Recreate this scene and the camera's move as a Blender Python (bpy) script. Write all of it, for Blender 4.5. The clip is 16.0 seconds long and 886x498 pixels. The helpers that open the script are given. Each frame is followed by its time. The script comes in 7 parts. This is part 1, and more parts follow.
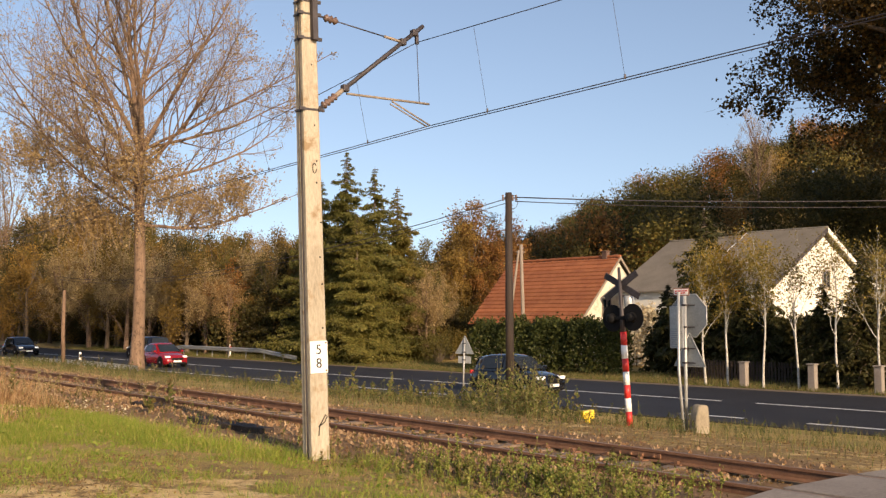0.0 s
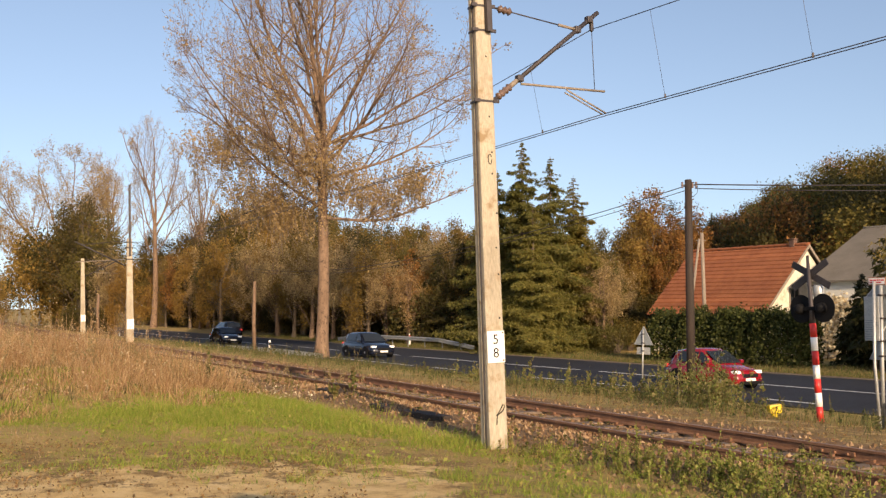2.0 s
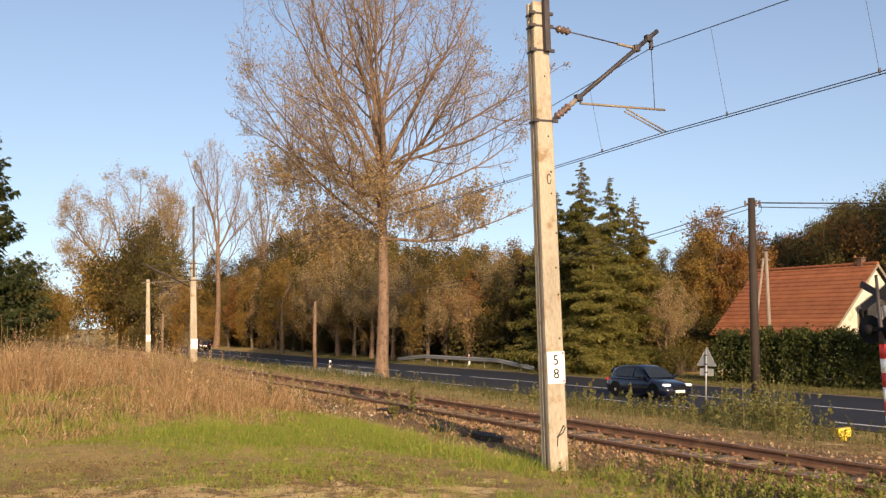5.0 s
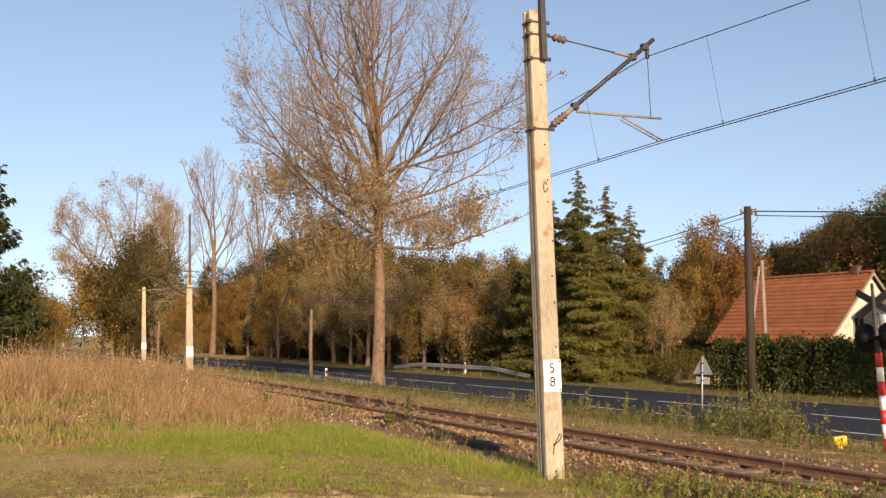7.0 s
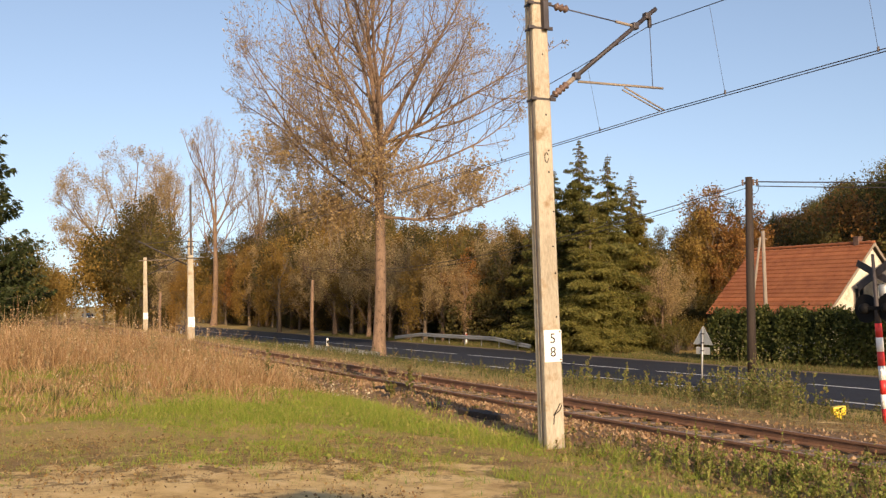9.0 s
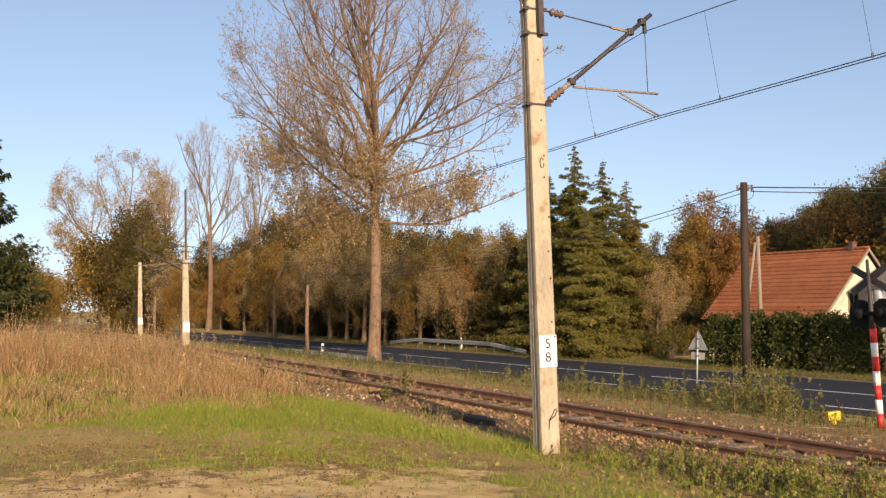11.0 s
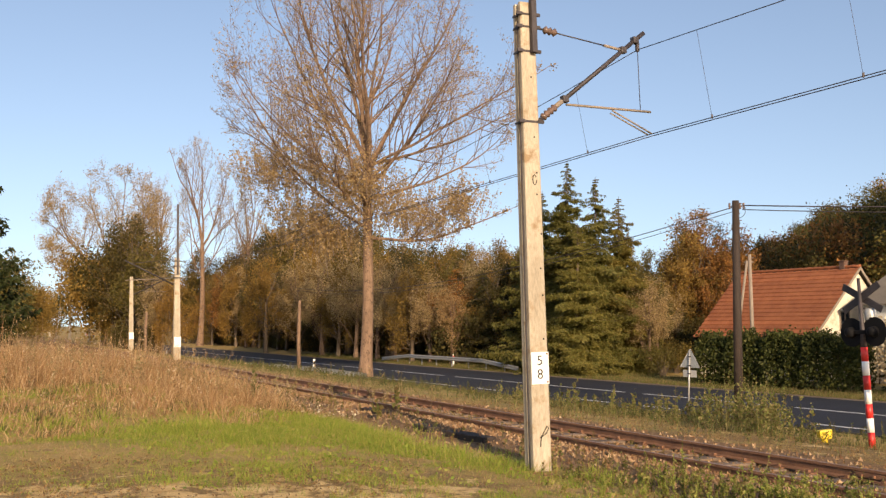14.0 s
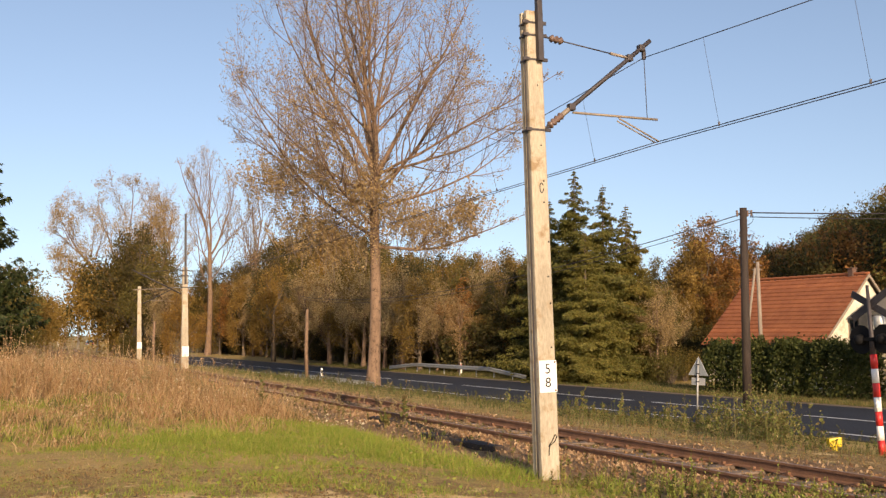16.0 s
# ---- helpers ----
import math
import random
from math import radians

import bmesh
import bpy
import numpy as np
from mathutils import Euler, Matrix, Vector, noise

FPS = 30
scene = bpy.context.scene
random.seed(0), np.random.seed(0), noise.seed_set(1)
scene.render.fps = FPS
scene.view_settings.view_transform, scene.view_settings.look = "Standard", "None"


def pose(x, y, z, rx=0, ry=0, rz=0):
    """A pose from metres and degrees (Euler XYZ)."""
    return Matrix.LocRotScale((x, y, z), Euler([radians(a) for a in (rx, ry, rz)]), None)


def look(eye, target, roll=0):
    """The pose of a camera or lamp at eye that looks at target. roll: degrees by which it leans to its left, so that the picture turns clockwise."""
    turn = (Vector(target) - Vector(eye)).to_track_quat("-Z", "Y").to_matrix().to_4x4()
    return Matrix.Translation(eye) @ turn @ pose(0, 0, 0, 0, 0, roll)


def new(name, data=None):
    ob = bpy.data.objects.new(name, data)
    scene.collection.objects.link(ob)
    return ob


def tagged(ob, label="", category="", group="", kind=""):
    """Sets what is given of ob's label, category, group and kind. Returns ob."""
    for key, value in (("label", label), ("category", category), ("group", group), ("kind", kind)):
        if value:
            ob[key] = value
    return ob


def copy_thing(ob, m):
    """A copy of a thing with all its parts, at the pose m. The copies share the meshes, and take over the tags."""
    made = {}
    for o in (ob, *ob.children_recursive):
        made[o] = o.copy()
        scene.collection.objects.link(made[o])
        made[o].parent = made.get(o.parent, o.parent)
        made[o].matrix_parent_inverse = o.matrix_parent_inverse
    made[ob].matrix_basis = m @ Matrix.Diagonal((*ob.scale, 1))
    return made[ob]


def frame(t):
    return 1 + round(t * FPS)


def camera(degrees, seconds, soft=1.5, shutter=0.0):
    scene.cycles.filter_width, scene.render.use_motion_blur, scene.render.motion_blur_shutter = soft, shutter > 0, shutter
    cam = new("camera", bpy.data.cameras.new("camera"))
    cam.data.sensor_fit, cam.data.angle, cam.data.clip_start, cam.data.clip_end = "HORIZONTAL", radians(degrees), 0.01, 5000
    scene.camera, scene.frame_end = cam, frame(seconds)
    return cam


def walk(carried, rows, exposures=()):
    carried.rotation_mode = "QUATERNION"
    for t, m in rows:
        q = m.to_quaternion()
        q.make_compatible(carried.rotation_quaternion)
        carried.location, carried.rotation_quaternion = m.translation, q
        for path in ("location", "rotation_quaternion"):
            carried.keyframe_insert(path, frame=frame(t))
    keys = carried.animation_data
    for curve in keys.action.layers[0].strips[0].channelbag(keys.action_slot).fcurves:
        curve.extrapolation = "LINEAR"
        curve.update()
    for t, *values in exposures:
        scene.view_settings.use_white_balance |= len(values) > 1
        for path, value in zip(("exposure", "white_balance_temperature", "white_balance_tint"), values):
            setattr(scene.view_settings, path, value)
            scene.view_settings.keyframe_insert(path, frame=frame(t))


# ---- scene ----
cam = camera(47.5, 16.0, soft=1.35)
EYE = 1.75
PATH = [
    (0.0, 0.00, 4.00, 0.00), (0.5, 3.51, 3.71, 0.05), (1.0, 6.43, 3.37, -0.12), (1.5, 8.63, 2.76, -0.14),
    (2.0, 10.00, 3.43, -0.12), (2.5, 11.25, 3.95, -0.04), (3.0, 12.53, 3.93, 0.04), (3.5, 13.19, 4.05, -0.06),
    (4.0, 13.48, 4.35, -0.08), (6.5, 13.13, 4.81, -0.27), (7.0, 13.16, 5.03, -0.22), (7.5, 13.14, 4.39, -0.30),
    (8.0, 13.30, 3.93, -0.33), (8.5, 13.35, 3.64, -0.20), (9.0, 13.21, 3.35, -0.25), (11.5, 12.78, 3.82, -0.27),
    (12.0, 12.59, 4.09, -0.32), (12.5, 12.63, 4.46, -0.48), (13.0, 12.62, 4.50, -0.63), (13.5, 12.55, 4.48, -0.63),
    (14.0, 12.49, 4.57, -0.58), (14.5, 12.59, 4.41, -0.62), (15.0, 12.58, 4.44, -0.52), (15.5, 12.65, 4.87, -0.42),
    (16.0, 12.92, 5.05, -0.40)]
walk(cam, [(t, pose(0, 0, EYE, 90 + pitch, roll, yaw)) for t, yaw, pitch, roll in PATH], [(0.0, 0.55, 7700, 18), (16.0, 0.55, 7700, 18)])

# ---- light ----
SUN_DIR = Vector((0.455, -0.89, 0.0)).normalized()
SUN_EL = radians(19)
world = bpy.data.worlds.new("sky")
scene.world = world
world.use_nodes = True
wn = world.node_tree
sky = wn.nodes.new("ShaderNodeTexSky")
sky.sky_type = "NISHITA"
sky.sun_disc = False
sky.sun_elevation = SUN_EL
sky.sun_rotation = math.atan2(SUN_DIR.x, SUN_DIR.y)
sky.air_density, sky.dust_density, sky.ozone_density = 1.05, 1.2, 2.3
wn.nodes["Background"].inputs[1].default_value = 0.15
wn.links.new(sky.outputs[0], wn.nodes["Background"].inputs[0])
aim = wn.nodes.new("ShaderNodeTexCoord")
raise_aim = wn.nodes.new("ShaderNodeVectorMath")
raise_aim.operation, raise_aim.inputs[1].default_value = "ADD", (0, 0, 0.12)
wn.links.new(aim.outputs["Generated"], raise_aim.inputs[0])
wn.links.new(raise_aim.outputs[0], sky.inputs["Vector"])
sun = new("sun", bpy.data.lights.new("sun", "SUN"))
sun.data.energy, sun.data.angle, sun.data.color = 4.2, radians(0.5), (1.0, 0.84, 0.62)
to_sun = Vector((SUN_DIR.x * math.cos(SUN_EL), SUN_DIR.y * math.cos(SUN_EL), math.sin(SUN_EL)))
sun.matrix_world = look(to_sun * 100, (0, 0, 0))


# ---- materials ----
def node_mat(name):
    m = bpy.data.materials.new(name)
    m.use_nodes = True
    nt = m.node_tree
    return m, nt, nt.nodes["Principled BSDF"]


def ramp_of(nt, fac, stops):
    r = nt.nodes.new("ShaderNodeValToRGB")
    els = r.color_ramp.elements
    while len(els) < len(stops):
        els.new(0.5)
    for e, (p, c) in zip(els, stops):
        e.position, e.color = p, (*c, 1)
    nt.links.new(fac, r.inputs[0])
    return r.outputs[0]


def noise_of(nt, scale, detail=4, rough=0.6, stretch=None):
    tc = nt.nodes.new("ShaderNodeTexCoord")
    n = nt.nodes.new("ShaderNodeTexNoise")
    n.inputs["Scale"].default_value, n.inputs["Detail"].default_value, n.inputs["Roughness"].default_value = scale, detail, rough
    if stretch:
        mp = nt.nodes.new("ShaderNodeMapping")
        mp.inputs["Scale"].default_value = stretch
        nt.links.new(tc.outputs["Object"], mp.inputs[0])
        nt.links.new(mp.outputs[0], n.inputs["Vector"])
    else:
        nt.links.new(tc.outputs["Object"], n.inputs["Vector"])
    return n.outputs["Fac"]


def mix_of(nt, fac, a, b, mode="MIX"):
    m = nt.nodes.new("ShaderNodeMix")
    m.data_type, m.blend_type = "RGBA", mode
    for sock, v in ((m.inputs[0], fac), (m.inputs[6], a), (m.inputs[7], b)):
        if isinstance(v, (int, float)):
            sock.default_value = v
        elif isinstance(v, tuple):
            sock.default_value = (*v, 1)
        else:
            nt.links.new(v, sock)
    return m.outputs[2]


def bump_of(nt, height, strength, dist=0.02):
    b = nt.nodes.new("ShaderNodeBump")
    b.inputs["Strength"].default_value, b.inputs["Distance"].default_value = strength, dist
    nt.links.new(height, b.inputs["Height"])
    return b.outputs[0]


def surface(name, dark, light, big=1.5, fine=25.0, rough=0.7, bump=0.3, metal=0.0, stretch=None, stain=None, vary=0.0):
    """A two-scale surface: broad tone, fine grain, bump, and stains where asked."""
    m, nt, b = node_mat(name)
    base = ramp_of(nt, noise_of(nt, big, 5, 0.6, stretch), [(0.32, dark), (0.68, light)])
    grain = noise_of(nt, fine, 6, 0.7, stretch)
    col = mix_of(nt, 0.35, base, ramp_of(nt, grain, [(0.3, tuple(c * 0.55 for c in dark)), (0.7, tuple(min(1, c * 1.25) for c in light))]))
    if stain:
        f = ramp_of(nt, noise_of(nt, big * 2.3, 6, 0.7), [(0.52, (0, 0, 0)), (0.66, (1, 1, 1))])
        col = mix_of(nt, f, col, stain)
    if vary:
        oi = nt.nodes.new("ShaderNodeObjectInfo")
        v = ramp_of(nt, oi.outputs["Random"], [(0, (1 - vary,) * 3), (1, (1, 1, 1))])
        col = mix_of(nt, 1.0, col, v, "MULTIPLY")
    nt.links.new(col, b.inputs["Base Color"])
    b.inputs["Roughness"].default_value, b.inputs["Metallic"].default_value = rough, metal
    if bump:
        nt.links.new(bump_of(nt, grain, bump), b.inputs["Normal"])
    return m


def plain(name, col, rough=0.5, metal=0.0, emit=0.0):
    m, nt, b = node_mat(name)
    c = mix_of(nt, 0.25, col, ramp_of(nt, noise_of(nt, 6, 5), [(0.3, tuple(v * 0.6 for v in col)), (0.7, tuple(min(1, v * 1.2) for v in col))]))
    nt.links.new(c, b.inputs["Base Color"])
    b.inputs["Roughness"].default_value, b.inputs["Metallic"].default_value = rough, metal
    if emit:
        b.inputs["Emission Color"].default_value, b.inputs["Emission Strength"].default_value = (*col, 1), emit
    return m


def leaf_mat(name, cols, rough=0.6, thin=0.35):
    """Leaves: each clump has its own tone out of cols, each tree its own brightness; light passes through."""
    m, nt, b = node_mat(name)
    g = nt.nodes.new("ShaderNodeNewGeometry")
    stops = [(i / max(1, len(cols) - 1), c) for i, c in enumerate(cols)]
    col = ramp_of(nt, g.outputs["Random Per Island"], stops)
    oi = nt.nodes.new("ShaderNodeObjectInfo")
    col = mix_of(nt, 1.0, col, ramp_of(nt, oi.outputs["Random"], [(0, (0.72, 0.74, 0.72)), (0.5, (1, 0.98, 0.9)), (1, (1.0, 0.86, 0.72))]), "MULTIPLY")
    nt.links.new(col, b.inputs["Base Color"])
    b.inputs["Roughness"].default_value = rough
    b.inputs["Specular IOR Level"].default_value = 0.25
    tr = nt.nodes.new("ShaderNodeBsdfTranslucent")
    nt.links.new(col, tr.inputs[0])
    mx = nt.nodes.new("ShaderNodeMixShader")
    mx.inputs[0].default_value = thin
    nt.links.new(b.outputs[0], mx.inputs[1])
    nt.links.new(tr.outputs[0], mx.inputs[2])
    nt.links.new(mx.outputs[0], nt.nodes["Material Output"].inputs[0])
    return m


M = dict(
    concrete=surface("weathered_concrete", (0.28, 0.235, 0.172), (0.50, 0.44, 0.34), 1.6, 28, 0.9, 0.5, stretch=(1.6, 1.6, 0.35), stain=(0.27, 0.19, 0.11)),
    slab=surface("crossing_concrete", (0.20, 0.165, 0.14), (0.33, 0.285, 0.245), 1.0, 22, 0.9, 0.3, vary=0.25),
    rust=surface("rusty_steel", (0.13, 0.06, 0.034), (0.27, 0.135, 0.072), 4, 40, 0.8, 0.3, 0.0),
    railtop=surface("worn_rail_head", (0.19, 0.115, 0.075), (0.33, 0.22, 0.15), 3, 30, 0.5, 0.1, 0.35),
    steel_dark=surface("dark_painted_steel", (0.034, 0.029, 0.032), (0.075, 0.064, 0.066), 4, 30, 0.6, 0.2, 0.3),
    galv=surface("galvanised_steel", (0.33, 0.34, 0.34), (0.50, 0.50, 0.48), 3, 25, 0.5, 0.1, 0.5),
    porcelain=surface("insulator_glaze", (0.055, 0.03, 0.024), (0.22, 0.15, 0.12), 14, 50, 0.25, 0.0),
    sleeper=surface("old_sleeper", (0.12, 0.085, 0.06), (0.26, 0.19, 0.14), 3, 30, 0.9, 0.5, vary=0.4),
    asphalt=surface("asphalt", (0.018, 0.019, 0.024), (0.033, 0.034, 0.04), 0.5, 60, 0.72, 0.25),
    roadpaint=surface("road_paint", (0.50, 0.50, 0.48), (0.72, 0.72, 0.70), 2, 30, 0.6, 0.1),
    verge=surface("gravel_verge", (0.11, 0.08, 0.052), (0.20, 0.15, 0.10), 2, 30, 0.95, 0.4),
    white=plain("white_paint", (0.80, 0.79, 0.75), 0.5),
    red=plain("red_paint", (0.62, 0.035, 0.03), 0.45),
    black=plain("black_paint", (0.006, 0.006, 0.007), 0.8),
    yellow=plain("yellow_paint", (0.80, 0.56, 0.03), 0.45),
    signback=surface("sign_back", (0.20, 0.22, 0.24), (0.30, 0.33, 0.34), 3, 30, 0.5, 0.05, 0.4),
    wood_dark=surface("tarred_pole", (0.018, 0.012, 0.009), (0.045, 0.029, 0.021), 3, 20, 0.8, 0.5, stretch=(6, 6, 0.6)),
    wood_grey=surface("grey_timber", (0.17, 0.13, 0.10), (0.30, 0.25, 0.20), 3, 20, 0.85, 0.4, stretch=(6, 6, 0.6)),
    bark=surface("ridged_bark", (0.10, 0.06, 0.038), (0.27, 0.175, 0.115), 2.0, 9, 0.95, 1.0, stretch=(3, 3, 0.5), stain=(0.065, 0.042, 0.028)),
    twig=surface("twig_bark", (0.20, 0.145, 0.11), (0.34, 0.265, 0.21), 2, 10, 0.9, 0.2),
    darkbark=surface("dark_bark", (0.07, 0.05, 0.035), (0.16, 0.12, 0.085), 2, 10, 0.95, 0.5, stretch=(3, 3, 0.5)),
    birch=surface("birch_bark", (0.34, 0.32, 0.28), (0.62, 0.59, 0.53), 3, 12, 0.8, 0.2, stretch=(1, 1, 4), stain=(0.08, 0.07, 0.06)),
    plaster=surface("cream_plaster", (0.56, 0.51, 0.41), (0.70, 0.65, 0.55), 0.7, 30, 0.9, 0.15, stain=(0.42, 0.36, 0.26)),
    whiteplaster=surface("white_plaster", (0.66, 0.63, 0.55), (0.80, 0.78, 0.70), 0.7, 30, 0.9, 0.1),
    blueplaster=surface("blue_grey_plaster", (0.36, 0.42, 0.48), (0.48, 0.54, 0.60), 0.7, 30, 0.9, 0.1),
    tile=surface("clay_roof_tile", (0.27, 0.078, 0.03), (0.45, 0.155, 0.062), 1.4, 18, 0.85, 0.2, vary=0.3),
    slate=surface("grey_sheet_roof", (0.135, 0.115, 0.09), (0.22, 0.19, 0.15), 0.8, 20, 0.85, 0.2),
    brick=surface("brick", (0.24, 0.11, 0.075), (0.38, 0.20, 0.135), 6, 30, 0.9, 0.3),
    sootbrick=surface("sooty_brick", (0.07, 0.042, 0.034), (0.16, 0.09, 0.065), 6, 30, 0.9, 0.3),
    glass=plain("dark_glass", (0.02, 0.025, 0.03), 0.08),
    rubber=plain("tyre_rubber", (0.018, 0.018, 0.018), 0.8),
    rim=plain("alloy", (0.45, 0.45, 0.46), 0.3, 0.8),
    stone=surface("sandstone", (0.20, 0.165, 0.115), (0.36, 0.30, 0.21), 4, 30, 0.95, 0.5),
)
for dull in ("black", "rubber", "asphalt"):
    M[dull].node_tree.nodes["Principled BSDF"].inputs["Specular IOR Level"].default_value = 0.22
L = dict(
    olive=leaf_mat("olive_leaves", [(0.085, 0.08, 0.022), (0.15, 0.125, 0.034), (0.21, 0.155, 0.042), (0.11, 0.10, 0.028)]),
    ochre=leaf_mat("ochre_leaves", [(0.17, 0.115, 0.034), (0.27, 0.17, 0.045), (0.34, 0.215, 0.058), (0.21, 0.135, 0.04)]),
    rusty=leaf_mat("rusty_leaves", [(0.17, 0.075, 0.025), (0.29, 0.13, 0.04), (0.34, 0.17, 0.05), (0.14, 0.09, 0.03)]),
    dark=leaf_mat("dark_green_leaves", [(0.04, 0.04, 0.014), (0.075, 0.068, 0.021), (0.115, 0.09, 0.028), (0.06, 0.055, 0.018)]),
    larch=leaf_mat("larch_needles", [(0.13, 0.135, 0.036), (0.20, 0.19, 0.052), (0.27, 0.23, 0.07), (0.15, 0.145, 0.04)], 0.6, 0.45),
    pine=leaf_mat("pine_needles", [(0.025, 0.04, 0.017), (0.045, 0.065, 0.024), (0.07, 0.085, 0.03)]),
    spruce=leaf_mat("spruce_needles", [(0.035, 0.042, 0.015), (0.06, 0.062, 0.022), (0.09, 0.08, 0.03)]),
    hedge=leaf_mat("hedge_leaves", [(0.034, 0.048, 0.013), (0.06, 0.078, 0.02), (0.125, 0.13, 0.036), (0.043, 0.056, 0.015)]),
    golden=leaf_mat("poplar_leaves", [(0.36, 0.275, 0.145), (0.47, 0.37, 0.21), (0.41, 0.31, 0.165), (0.29, 0.22, 0.11)], 0.6, 0.45),
    birchleaf=leaf_mat("birch_leaves", [(0.16, 0.14, 0.03), (0.30, 0.22, 0.045), (0.38, 0.26, 0.06), (0.12, 0.12, 0.03)]),
    oak=leaf_mat("oak_leaves", [(0.03, 0.03, 0.012), (0.055, 0.044, 0.016), (0.10, 0.065, 0.02), (0.19, 0.115, 0.03)]),
    grass=leaf_mat("green_grass", [(0.15, 0.225, 0.034), (0.24, 0.325, 0.05), (0.34, 0.375, 0.075), (0.42, 0.35, 0.115)], 0.7, 0.4),
    straw=leaf_mat("dry_grass", [(0.37, 0.215, 0.10), (0.55, 0.35, 0.18), (0.68, 0.475, 0.28), (0.42, 0.22, 0.12), (0.28, 0.19, 0.08)], 0.8, 0.35),
    weed=leaf_mat("weed_leaves", [(0.06, 0.085, 0.024), (0.105, 0.125, 0.038), (0.21, 0.175, 0.075), (0.12, 0.085, 0.045)], 0.7, 0.35),
    freshweed=leaf_mat("fresh_weed_leaves", [(0.10, 0.14, 0.04), (0.17, 0.21, 0.065), (0.30, 0.28, 0.14), (0.14, 0.11, 0.05)], 0.7, 0.4),
    drybush=leaf_mat("dry_bush_leaves", [(0.22, 0.16, 0.09), (0.32, 0.24, 0.14), (0.19, 0.18, 0.07), (0.42, 0.34, 0.22)], 0.8, 0.35),
    bankweed=leaf_mat("bank_weed_leaves", [(0.17, 0.22, 0.045), (0.27, 0.32, 0.07), (0.40, 0.38, 0.12), (0.24, 0.18, 0.07)], 0.7, 0.45),
    fallen=leaf_mat("fallen_leaves", [(0.20, 0.12, 0.05), (0.15, 0.08, 0.04), (0.30, 0.20, 0.08), (0.11, 0.065, 0.035)], 0.8, 0.1),
    flower=leaf_mat("seed_heads", [(0.60, 0.54, 0.42), (0.45, 0.36, 0.24), (0.68, 0.64, 0.54)], 0.9, 0.3),
)


# ---- mesh helpers ----
def mesh_of(name, verts, faces, mat, smooth=False, mats=None, index=None):
    me = bpy.data.meshes.new(name)
    me.from_pydata([tuple(v) for v in verts], [], faces)
    for m in (mats or [mat]):
        me.materials.append(m)
    if index is not None:
        me.polygons.foreach_set("material_index", index)
    if smooth:
        me.polygons.foreach_set("use_smooth", [True] * len(me.polygons))
    me.update()
    return me


def soup(name, arrays, mat):
    """A mesh of loose quads or triangles, from an array (n, k, 3)."""
    a = np.concatenate(arrays) if isinstance(arrays, list) else arrays
    n, k = a.shape[:2]
    me = bpy.data.meshes.new(name)
    me.vertices.add(n * k)
    me.vertices.foreach_set("co", a.reshape(-1).astype(np.float32))
    me.loops.add(n * k)
    me.loops.foreach_set("vertex_index", np.arange(n * k, dtype=np.int32))
    me.polygons.add(n)
    me.polygons.foreach_set("loop_start", np.arange(0, n * k, k, dtype=np.int32))
    me.materials.append(mat)
    me.update(calc_edges=True)
    return me


def put(name, data, parent=None, m=None, label="", category="", group="", kind=""):
    ob = new(name, data)
    if m is not None:
        ob.matrix_basis = m
    if parent is not None:
        ob.parent = parent
    return tagged(ob, label, category, group, kind)


def part(name, bm, material, parent, label="", smooth=False, m=None):
    me = bpy.data.meshes.new(name)
    bm.to_mesh(me)
    bm.free()
    me.materials.append(material)
    if smooth:
        me.polygons.foreach_set("use_smooth", [True] * len(me.polygons))
    return put(name, me, parent, m, label)


def box(bm, lo, hi, bevel=0.0, m=None):
    r = bmesh.ops.create_cube(bm, size=1)
    vs = r["verts"]
    c, s = (Vector(lo) + Vector(hi)) / 2, Vector(hi) - Vector(lo)
    for v in vs:
        v.co = Vector((v.co.x * s.x, v.co.y * s.y, v.co.z * s.z)) + c
    if bevel:
        es = list({e for v in vs for e in v.link_edges})
        r2 = bmesh.ops.bevel(bm, geom=es, offset=bevel, segments=2, affect="EDGES", profile=0.6)
        vs = list({v for f in r2["faces"] for v in f.verts} | {v for v in vs if v.is_valid})
    if m is not None:
        bmesh.ops.transform(bm, matrix=m, verts=[v for v in vs if v.is_valid])
    return bm


def tube_data(points, radii, sides=8, cap=True):
    """Verts and faces of a tube along points."""
    pts = [Vector(p) for p in points]
    verts, faces = [], []
    ref = Vector((0.31, 0.95, 0.11)).normalized()
    for i, p in enumerate(pts):
        d = (pts[min(i + 1, len(pts) - 1)] - pts[max(i - 1, 0)]).normalized()
        a = d.cross(ref)
        if a.length < 0.05:
            a = d.cross(Vector((1, 0, 0)))
        a.normalize()
        b = d.cross(a)
        r = radii[i] if hasattr(radii, "__len__") else radii
        for k in range(sides):
            w = 2 * math.pi * k / sides
            verts.append(p + (a * math.cos(w) + b * math.sin(w)) * r)
    for i in range(len(pts) - 1):
        for k in range(sides):
            k2 = (k + 1) % sides
            faces.append((i * sides + k, i * sides + k2, (i + 1) * sides + k2, (i + 1) * sides + k))
    if cap:
        faces.append(tuple(range(sides))[::-1])
        faces.append(tuple((len(pts) - 1) * sides + k for k in range(sides)))
    return verts, faces


def tube(name, points, radii, mat, parent=None, sides=8, label="", smooth=True):
    v, f = tube_data(points, radii, sides)
    return put(name, mesh_of(name, v, f, mat, smooth), parent, None, label)


